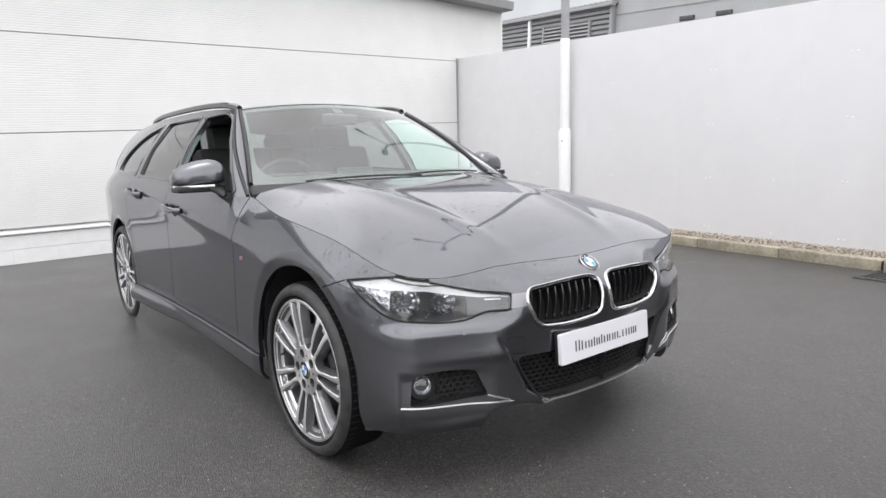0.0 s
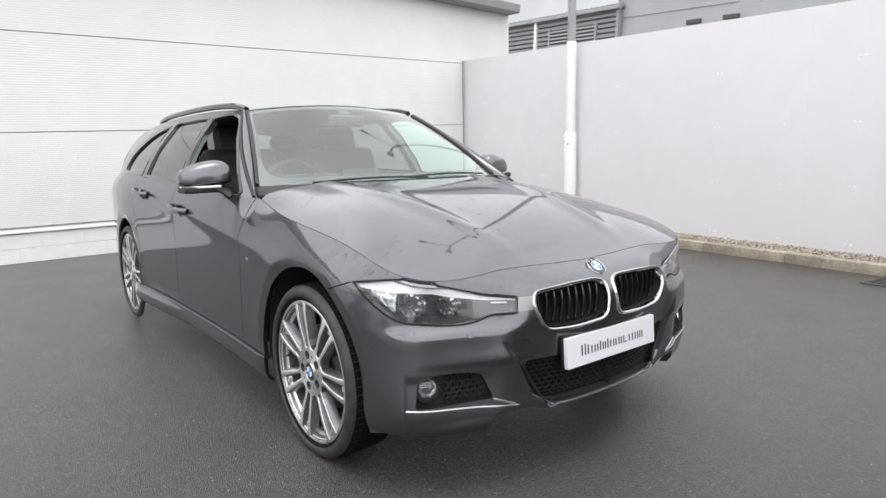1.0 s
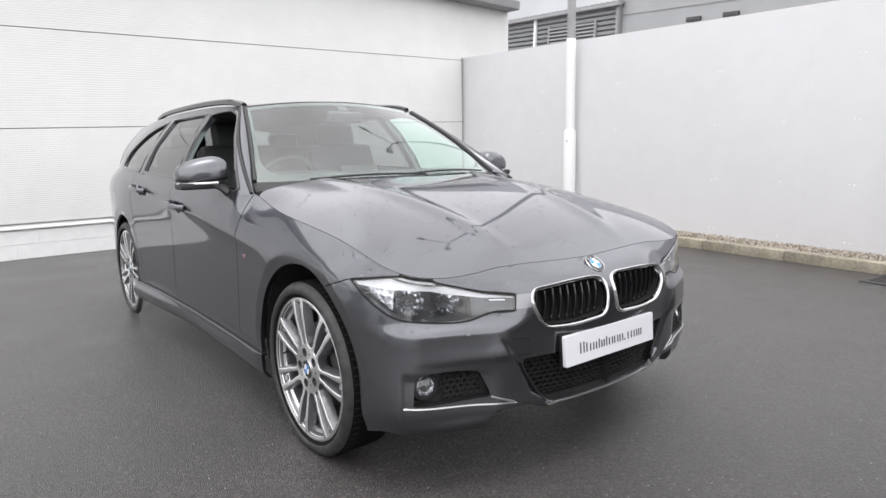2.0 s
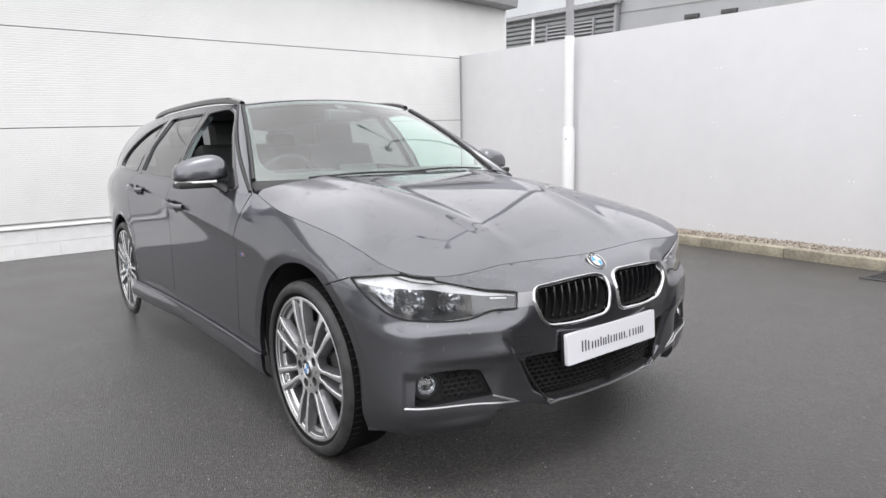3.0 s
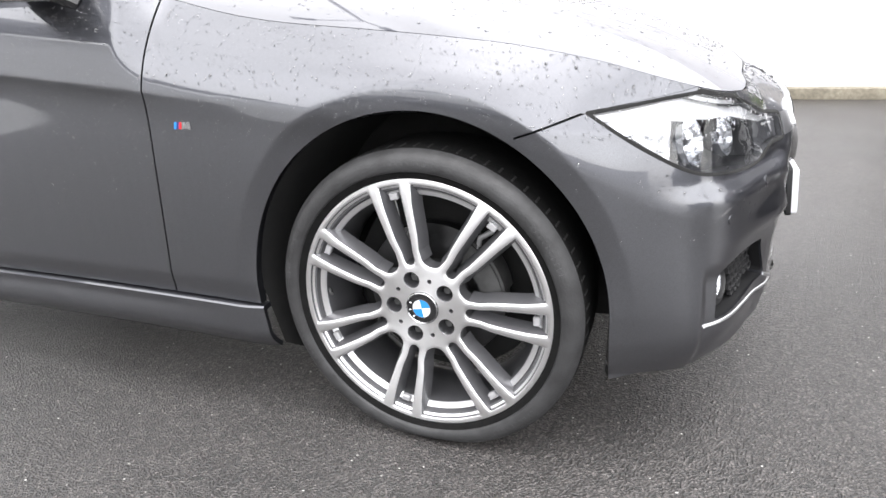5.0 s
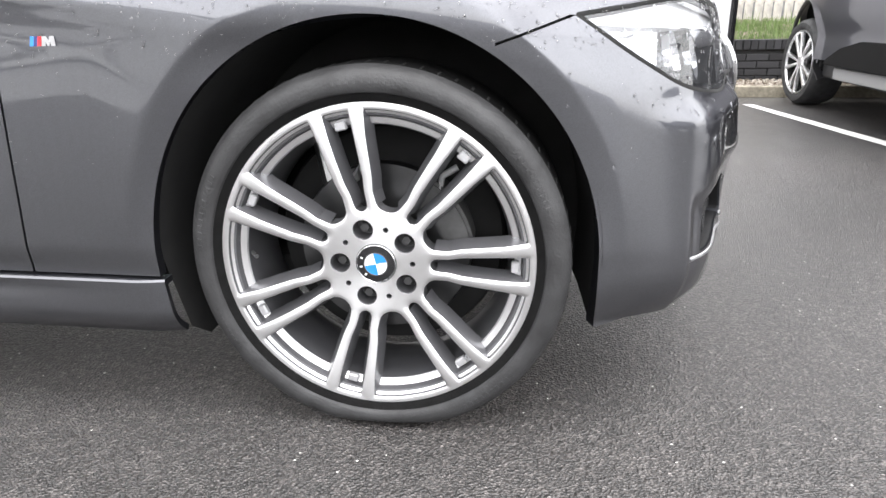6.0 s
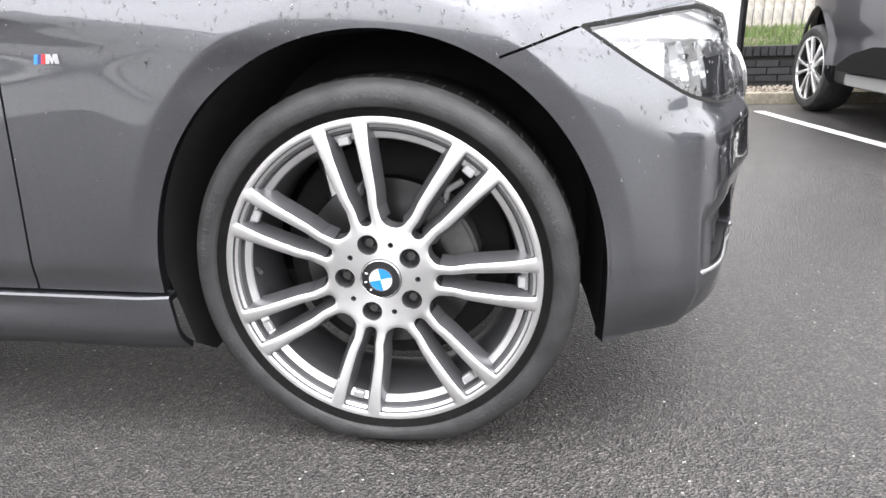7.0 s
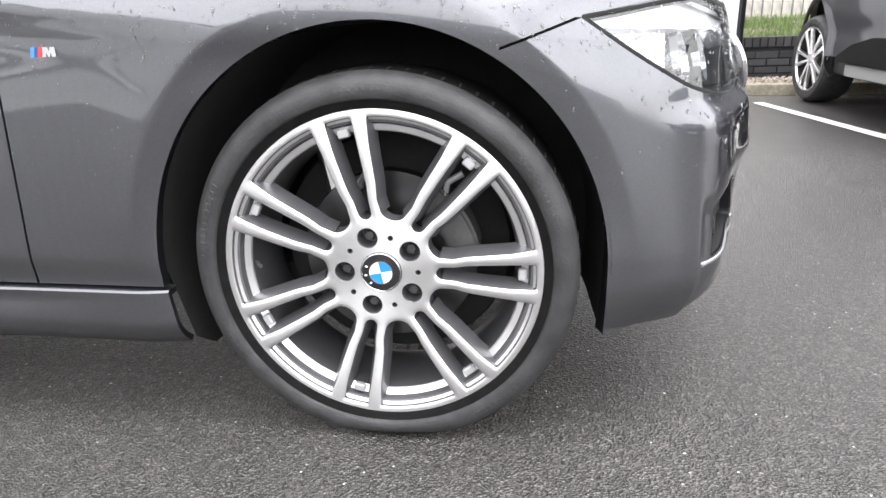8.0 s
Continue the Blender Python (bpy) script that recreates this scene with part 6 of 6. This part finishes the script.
def tyre(wheel):
    w = 0.2245
    side = [(0.262, -0.016), (0.2740, -0.0080), (0.2790, -0.0050), (0.2850, -0.0030), (0.2905, -0.0010), (0.2925, 0.0035), (0.2960, 0.0055), (0.3040, 0.0068),
            (0.3120, 0.0060), (0.3190, 0.0030), (0.3250, -0.0020), (0.3300, -0.0080), (0.3345, -0.0160)]
    crown = [(0.3345, -0.0160), (0.3338, -0.0180), (0.3352, -0.0220), (0.3360, -0.0340), (0.3367, -0.0500), (TYRE_R, -0.07)]

    def squashed(b):
        for v in b.verts:
            r = math.hypot(v.co.x, v.co.y)
            c = -v.co.y / r
            if c > 0.5 and r > 0.27:
                give = 0.004 * math.log1p(math.exp(min((TYRE_R - (HUB_Z + LIFT) / c) / 0.004, 40)))
                k = min(1.0, max(0.0, (r - 0.277) / (TYRE_R - 0.277)))
                v.co.z += (1.2 if v.co.z > -0.1 else -1.2) * give * k * (1 - k)
                v.co.x, v.co.y = v.co.x * (1 - give * k / r), v.co.y * (1 - give * k / r)
            v.co.y = max(v.co.y, -HUB_Z - LIFT)
        return b
    t = part("tyre", squashed(lathe(side[4:], 160)), RUBBER, wheel, "low profile black rubber tyre")
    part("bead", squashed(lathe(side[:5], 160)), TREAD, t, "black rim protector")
    part("inner_sidewall", squashed(lathe([(r, -w + 0.012 - z) for r, z in side[::-1]], 96)), RUBBER, t)
    # the tread's black carries the shade under the arch
    part("tread", squashed(lathe(crown + [(r, -w + 0.012 - z) for r, z in crown[::-1]], 160)), TREAD, t, "wet black tread, darkened for the shade in the arch")
    # grooves across the shoulder
    groove = None
    for k in range(72):
        if groove is None:
            groove = part("shoulder_groove", box(0.0035, 0.0045, 0.030, pose(0.3355, 0, -0.037, 0, -3, 0), 0.0008, 1), LINER, t)
            o = groove
        else:
            o = new("shoulder_groove", groove.data)
            o.parent = t
        a = 2 * math.pi * k / 72
        o.matrix_local = Matrix.Rotation(a, 4, "Z")
        if math.sin(a) < -0.86:
            bpy.data.objects.remove(o) if o is not groove else None
    # raised sidewall marks: plain bars of moulded writing
    for a0, a1, r in ((150, 178, 0.305), (196, 214, 0.3035), (20, 44, 0.304), (300, 322, 0.304), (84, 102, 0.304)):
        n = int((a1 - a0) / 2.2)
        for i in range(n):
            a = radians(a0 + i * 2.2)
            part("moulded_bar", box(0.010, 0.0045, 0.0012, Matrix.Rotation(a, 4, "Z") @ pose(r + 0.006, 0, 0.0060, 0, 14, 0), 0.0004, 1), RUBBER, t)


def caliper(m, parent):
    arc = [radians(a) for a in range(-28, 29, 4)]
    b = prism([(0.168 * math.cos(a), 0.168 * math.sin(a)) for a in arc] + [(0.112 * math.cos(a), 0.112 * math.sin(a)) for a in arc[::-1]], 0.070, pose(0, 0, -0.056), 0.006)
    ob = part("brake_caliper", b, IRON, parent)
    ob.matrix_local = m
    return ob


def car_wheels():
    first = new("wheel")
    first.parent = CAR
    first["label"] = "grey and machined alloy wheel with seven pairs of spokes"
    wheel_pieces(first, radians(101.6))
    tyre(first)
    caliper(Matrix.Rotation(radians(35), 4, "Z"), first)
    part("caliper_bracket", tube([(-0.066, 0.118, -0.072), (-0.040, 0.140, -0.066), (-0.030, 0.166, -0.066), (-0.014, 0.118, -0.070)], 0.008, 8, 1.6), CAST, first, "bright cast caliper bracket")
    part("hose_clip", tube([(0.078, 0.098, -0.074), (0.108, 0.120, -0.070), (0.112, 0.142, -0.070), (0.138, 0.156, -0.076)], 0.006, 8, 1.5), CAST, first)
    part("knuckle", tube([(-0.12, 0.20, -0.15), (-0.10, 0.12, -0.135), (-0.06, 0.05, -0.12)], 0.022, 10), STEEL, first)
    first.matrix_local = pose(0, -0.884, HUB_Z, 90)
    for x, y, turn in ((-2.81, -0.888, 0), (0, 0.884, 180), (-2.81, 0.886, 180)):
        w = new("wheel")
        w.parent = CAR
        w["label"] = "grey and machined alloy wheel with seven pairs of spokes"
        w.matrix_local = pose(x, y, HUB_Z, 90, 0, turn)
        for o in first.children:
            if o.type == "EMPTY":
                c = o.copy()
                scene.collection.objects.link(c)
                c.parent = w
                for g in o.children:
                    d = g.copy()
                    scene.collection.objects.link(d)
                    d.parent = c
            else:
                c = o.copy()
                scene.collection.objects.link(c)
                c.parent = w


def arch_liners():
    for xc in (0.0, -2.81):
        for sgn in (1, -1):
            verts, faces = [], []
            n, rows = 36, ((0.868, 1.0), (0.80, 1.0), (0.60, 0.985), (0.52, 0.97))
            for y, k in rows:
                for i in range(n + 1):
                    a = math.pi * i / n
                    verts.append((xc - 0.006 * (xc == 0) + 0.391 * k * math.cos(a), -sgn * y, 0.318 + 0.408 * k * math.sin(a)))
                verts.append((xc - 0.400 * k, -sgn * (y - 0.06), 0.165) if xc else (-0.368, -sgn * (y - 0.01), 0.172 if y > 0.85 else 0.125))
                verts.append((xc + 0.380 * k, -sgn * (y - 0.02), 0.225 if xc or y > 0.85 else 0.165))
            m = n + 3
            order = [n + 2] + list(range(n + 1)) + [n + 1]
            for r in range(len(rows) - 1):
                for a, b in zip(order, order[1:]):
                    faces.append((r * m + a, r * m + b, (r + 1) * m + b, (r + 1) * m + a))
            faces.append(tuple((len(rows) - 1) * m + a for a in order))
            mesh_object("arch_liner", verts, faces, LINER, CAR, "black textured wheel arch liner", smooth=50)
    part("underbody", box(3.8, 1.40, 0.06, pose(-1.75, 0, 0.235), 0.02), LINER, CAR)
    part("front_tray", box(0.42, 1.0, 0.03, pose(0.45, 0, 0.262), 0.01), LINER, CAR)


def cabin():
    b = box(0.42, 1.30, 0.14, pose(-0.90, 0, 0.90), 0.05, 3)
    part("dashboard", b, CABIN, CAR, "black dashboard")
    part("cabin_floor", box(2.9, 1.40, 0.05, pose(-2.1, 0, 0.36)), CABIN, CAR)
    part("instrument_hood", box(0.18, 0.36, 0.09, pose(-0.98, -0.37, 0.985), 0.035, 3), CABIN, CAR)
    part("screen", box(0.02, 0.24, 0.10, pose(-1.02, 0, 1.0, 0, -12, 0), 0.006, 2), GLOSS_BLACK, CAR)
    wheel = lathe([(0.185 + 0.014 * math.cos(a), 0.014 * math.sin(a)) for a in (2 * math.pi * k / 10 for k in range(10))], 40, pose(-1.20, -0.37, 0.93, 0, -65, 0), True)
    box(0.34, 0.05, 0.02, pose(-1.20, -0.37, 0.93, 0, -65, 0) @ pose(0, 0, 0, 0, 0, 90), 0.006, 2, wheel)
    part("steering_wheel", wheel, LEATHER, CAR)

    def seat(x, y, wide=0.50):
        s = new("seat")
        s.parent = CAR
        s["label"] = "black leather car seat with headrest"
        part("cushion", box(0.52, wide, 0.16, pose(x, y, 0.53, 0, -8, 0), 0.05, 3), LEATHER, s)
        part("backrest", box(0.14, wide, 0.64, pose(x - 0.33, y, 0.86, 0, -18, 0), 0.055, 3), LEATHER, s)
        if wide < 0.8:
            part("headrest", box(0.10, 0.27, 0.19, pose(x - 0.46, y, 1.225, 0, -14, 0), 0.04, 3), LEATHER, s)
        else:
            for k in (-0.38, 0.0, 0.38):
                part("headrest", box(0.09, 0.24, 0.15, pose(x - 0.46, y + k, 1.20, 0, -14, 0), 0.04, 3), LEATHER, s)
    seat(-1.50, -0.37)
    seat(-1.50, 0.37)
    seat(-2.40, 0.0, 1.25)
    part("rear_view_mirror", box(0.05, 0.24, 0.062, pose(-1.17, 0.0, 1.325, 0, 10, 8), 0.02, 3), LAMP_GREY, CAR)
    part("mirror_stem", box(0.07, 0.06, 0.020, pose(-1.20, 0, 1.372, 0, 30, 0), 0.008, 3), LAMP_GREY, CAR)


car_body()
car_sill()
car_bonnet()
car_glasshouse()
wipers()
door_mirror(1 * -1)
door_mirror(1)
door_handles()
headlamps()
grilles()
badges_and_plate()
arch_liners()
cabin()
car_wheels()


# ---- the parked sport utility vehicle: x ahead, front axle over its origin ----
SUV_OUT = ((0.80, 0), (0.76, 0.42), (0.62, 0.70), (0.43, 0.88), (0.20, 0.955), (-0.6, 0.968), (-2.0, 0.968), (-3.0, 0.955), (-3.6, 0.90), (-3.92, 0.70), (-4.02, 0.35), (-4.04, 0))
SUV_L = np.concatenate([[0], np.cumsum(np.hypot(*np.diff(np.array(SUV_OUT), axis=0).T))])
suv_x, suv_y = spline(SUV_L, [p[0] for p in SUV_OUT]), spline(SUV_L, [p[1] for p in SUV_OUT])
suv_belt = smooth_line((-4.1, -3.0, -0.9, 0.2, 0.8), (1.16, 1.13, 1.08, 1.02, 0.90))


def suv_fn(L, z):
    e = 2e-3
    x, y = suv_x(L), suv_y(L)
    dx, dy = suv_x(L + e) - suv_x(L - e), suv_y(L + e) - suv_y(L - e)
    n = np.hypot(dx, dy)
    nx, ny = dy / n, -dx / n
    flip = np.where(nx * (x + 1.6) + ny * y < 0, -1.0, 1.0)
    nx, ny = nx * flip, ny * flip
    belt = suv_belt(x)
    arch = np.minimum(np.abs(np.hypot(x, z - 0.37) - 0.43), np.abs(np.hypot(x + 2.93, z - 0.37) - 0.43))
    ins = 0.05 * step(z, 0.36, 0.22) + 0.02 * np.exp(-((z - 0.58) / 0.09) ** 2) - 0.018 * np.exp(-(arch / 0.06) ** 2) + 0.10 * np.clip((z - belt + 0.10) / 0.12, 0, 1) ** 2
    return np.stack([x - nx * ins, y - ny * ins, z], -1)


def suv_wheel(parent, m):
    w = new("wheel")
    w.parent = parent
    w.matrix_local = m
    w["label"] = "silver alloy wheel with paired spokes"
    part("tyre", lathe([(0.272, -0.02), (0.282, 0.0), (0.305, 0.010), (0.335, 0.006), (0.358, -0.02), (0.37, -0.06), (0.37, -0.20), (0.35, -0.255), (0.27, -0.26)], 80), RUBBER, w)
    part("rim", lathe([(0.278, -0.012), (0.274, 0.002), (0.264, 0.0), (0.258, -0.012)], 80), MACHINED, w)
    part("rim_barrel", lathe([(0.258, -0.012), (0.250, -0.03), (0.240, -0.05), (0.23, -0.2)], 80), LINER, w)
    part("hub", lathe([(0.001, -0.006), (0.05, -0.008), (0.062, -0.02), (0.062, -0.05)], 32), MACHINED, w)
    part("brake_disc", lathe([(0.02, -0.10), (0.17, -0.10), (0.17, -0.12)], 40), IRON, w)
    part("wheel_back", lathe([(0.02, -0.16), (0.24, -0.17)], 32), LINER, w)
    spoke = None
    for k in range(5):
        for s in (-1, 1):
            a = 2 * math.pi * k / 5 + s * 0.235
            if spoke is None:
                b = box(0.222, 0.027, 0.034, None, 0.006, 2)
                for v in b.verts:
                    t = (v.co.x + 0.1075) / 0.215
                    v.co.y *= 0.75 + 0.5 * t
                    v.co.z += 0.010 * t
                spoke = part("spoke", b, MACHINED, w)
                o = spoke
            else:
                o = new("spoke", spoke.data)
                o.parent = w
            o.matrix_local = Matrix.Rotation(a - s * 0.10, 4, "Z") @ pose(0.150, s * 0.016, -0.022, 0, 0, s * 5)
    return w


def suv(m, label):
    th = thing("sport_utility_vehicle", label, "car", "parked cars", m)
    s = Sheet(suv_fn, np.linspace(0, SUV_L[-1], 320), np.linspace(0.24, 1.16, 60))
    s.cut(lambda p, q: np.hypot(p[:, 0], 0.90 * np.maximum(p[:, 2] - 0.37, 0)) - 0.43)
    s.cut(lambda p, q: np.hypot(p[:, 0] + 2.93, 0.90 * np.maximum(p[:, 2] - 0.37, 0)) - 0.43)
    s.cut(lambda p, q: suv_belt(p[:, 0]) - p[:, 2])
    s.cut(lambda p, q: np.maximum(p[:, 2] - 0.40, -np.minimum(0.30 - np.abs(p[:, 0] + 1.465) + 0.72, 1)))
    n = s.normals()
    flip = (n[:, 1] * s.p[:, 1]).mean() < 0
    p, t, k = s.solid(0.05, flip=flip)
    mesh_object("body", *both(p, t), SUV_PAINT, th, "dark grey metallic body", smooth=40)
    # black lower cladding with a pale sill strip
    part("sill", box(2.06, 1.84, 0.14, pose(-1.465, 0, 0.33), 0.04, 3), BLACK, th)
    for sgn in (1, -1):
        part("sill_strip", box(1.62, 0.034, 0.085, pose(-1.63, sgn * 0.940, 0.325, 0, 0.6, 0), 0.016, 2), SEAM, th, "grey sill strip")
        # added black plate: paints the dark reflection low on the doors
        part("door_moulding", prism(round_loop([(-0.70, 0.375), (-2.44, 0.375), (-2.44, 0.555), (-1.40, 0.555), (-1.02, 0.50), (-0.76, 0.42)], 0.03, 4), 0.030, pose(0, sgn * 0.958 + 0.015, 0, 90), 0.006), TREAD, th, "black shape painting the dark reflection in the lower doors")
    part("underbody", box(4.2, 1.5, 0.2, pose(-1.6, 0, 0.38), 0.05), LINER, th)
    for xc in (0, -2.93):
        for sgn in (1, -1):
            liner = lathe([(0.436, 0.0), (0.42, -0.30), (0.05, -0.30)], 48, pose(xc, sgn * 0.93, 0.37, -90 * sgn) @ Matrix.Diagonal((1, 1.11, 1, 1)))
            bmesh.ops.delete(liner, geom=[v for v in liner.verts if v.co.z < 0.27], context="VERTS")
            part("arch_liner", liner, LINER, th)
    # bonnet and roof
    verts, faces = [], []
    rows = ((0.74, 0.62, 0.86), (0.55, 0.80, 0.985), (0.10, 0.84, 1.06), (-0.35, 0.84, 1.11))
    for x, hw, z in rows:
        for a in np.linspace(-1, 1, 13):
            verts.append((x - 0.12 * a * a * (x > 0.5), hw * a, z + 0.035 * (1 - a * a)))
    for i in range(len(rows) - 1):
        for j in range(12):
            faces.append((i * 13 + j, i * 13 + j + 1, i * 13 + 14 + j, i * 13 + 13 + j))
    mesh_object("bonnet", verts, faces, SUV_PAINT, th, smooth=60)
    verts, faces = [], []
    rows = ((-0.30, 0.80, 1.10), (-0.75, 0.74, 1.42), (-1.15, 0.68, 1.64), (-1.9, 0.67, 1.71), (-2.9, 0.65, 1.69), (-3.6, 0.62, 1.60), (-3.95, 0.68, 1.14))
    for x, hw, z in rows:
        for a in np.linspace(-1, 1, 9):
            verts.append((x, hw * a, z - 0.05 * a * a))
    for i in range(len(rows) - 1):
        for j in range(8):
            faces.append((i * 9 + j, i * 9 + j + 1, i * 9 + 10 + j, i * 9 + 9 + j))
    fm = [1 if (k // 8) in (0, 1, 5) else 0 for k in range(len(faces))]
    mesh_object("roof", verts, faces, None, th, smooth=60, mats=[SUV_PAINT, GLOSS_BLACK], face_mats=fm)
    for sgn in (1, -1):
        side = []
        for x, hw, z in rows:
            side.append((x, sgn * hw, z - 0.05))
        low = [(x, sgn * (0.86 if -3.4 < x < -0.3 else 0.70), float(suv_belt(x)) - 0.01) for x, hw, z in rows]
        v = side + low
        f = [(i, i + 1, len(rows) + i + 1, len(rows) + i) for i in range(len(rows) - 1)]
        mesh_object("side_glass", v, f, GLOSS_BLACK, th, "dark privacy glass", smooth=0)
        part("tail_lamp", box(0.10, 0.32, 0.16, pose(-3.93, sgn * 0.60, 0.98, 0, 0, -sgn * 24), 0.03, 2), TAIL_RED, th, "dark red tail lamp")
        lip = [(0.432 * math.cos(a), sgn * 0.962, 0.37 + 0.480 * math.sin(a)) for a in (math.pi * k / 30 for k in range(0, 31))]
        for xc in (0, -2.93):
            part("arch_lip", tube([(x + xc, y, z) for x, y, z in lip], 0.016, 8), SUV_PAINT, th)
        part("headlamp", box(0.10, 0.36, 0.13, pose(0.66, sgn * 0.66, 0.82, 0, 0, -sgn * 28), 0.03, 2), REFLECTOR, th)
        part("door_mirror", box(0.12, 0.20, 0.14, pose(-0.85, sgn * 1.03, 1.14), 0.04, 3), SUV_PAINT, th)
    part("grille", box(0.05, 0.70, 0.20, pose(0.79, 0, 0.72), 0.03, 2), GLOSS_BLACK, th)
    for x in (0, -2.93):
        for sgn in (1, -1):
            steer = 8 if x == 0 else 0
            suv_wheel(th, pose(x, sgn * 0.985, 0.3515, 0, 0, steer) @ pose(0, 0, 0, -90 * sgn) @ Matrix.Diagonal((0.95, 0.95, 0.95, 1)))
    return th


first_suv = suv(pose(3.58, 3.97, 0, 0, 0, 83), "dark grey sport utility vehicle parked nose to the kerb")
for x, y, turn in ((-4.6, -12.6, 92), (1.0, -12.9, 88), (9.0, -5.4, 268)):
    copy_thing(first_suv, pose(x, y, 0, 0, 0, turn))["label"] = "dark grey sport utility vehicle parked across the yard"


# ---- rain drops standing on the paint ----
def rain_drops():
    rnd = random.Random(11)
    verts, faces = [], []

    def drop(p, n, r, run):
        n = Vector(n).normalized()
        a = n.orthogonal().normalized()
        down = Vector((0, 0, -1)) - n * n.dot(Vector((0, 0, -1)))
        if down.length > 0.2:
            a = down.normalized()
        b = n.cross(a)
        k = len(verts)
        for h, s in ((-0.05, 1.0), (0.32, 0.80)):
            for i in range(7):
                t = 2 * math.pi * i / 7 + 0.2
                w = 1 + 0.25 * math.sin(3 * t + r * 9000)
                verts.append(tuple(Vector(p) + a * (r * s * w * math.cos(t) * run) + b * (r * s * w * math.sin(t)) + n * (r * h)))
        verts.append(tuple(Vector(p) + n * (r * 0.48)))
        for i in range(7):
            j = (i + 1) % 7
            faces.append((k + i, k + j, k + 7 + j, k + 7 + i))
            faces.append((k + 7 + i, k + 7 + j, k + 14))

    def size():
        return 0.0011 + 0.0019 * rnd.random() ** 2.3

    x, y = np.random.RandomState(5).uniform((-0.55, -0.78), (0.60, 0.78), (2300, 2)).T
    ok = x < 0.57 - 0.12 * np.abs(y) ** 3
    x, y = x[ok], y[ok]
    e = 2e-3
    z = bonnet_z(x, y)
    n = np.stack([(z - bonnet_z(x + e, y)) / e, (z - bonnet_z(x, y + e)) / e, 1 + 0 * z], 1)
    for q, w in zip(np.stack([x, y, z], 1), n):
        drop(q, w, size() * 1.15, 1.0)
    g = np.random.RandomState(6)
    L, v = g.uniform(0.02, float(l_at(-1.0)), 8000), 1 - g.uniform(0, 1, 8000) ** 1.4 * 0.75
    p = skin(L, v)
    ok = (p[:, 2] > 0.48) & ((g.uniform(0, 1, 8000) > 0.75) | (p[:, 2] > 0.66))
    ok &= (front_arch(L, p[:, 2], p[:, 0]) > 0.01) & (inside(np.stack([L, p[:, 2]], 1), KIDNEY_LOOP) < -0.01)
    L, v, p = L[ok][:2400], v[ok][:2400], p[ok][:2400]
    n = np.cross(skin(L, v + e) - p, skin(L + e, v) - p)
    for q, w in zip(p, n):
        drop(q, w, size(), 1.0 if q[2] > 0.8 else 1.5)
    ob = mesh_object("rain_drops", verts, faces, WATER, smooth=80)
    ob.location.z = LIFT
    tagged(ob, "clear rain drops standing on the grey paint", "rain drops", kind="stuff")


rain_drops()
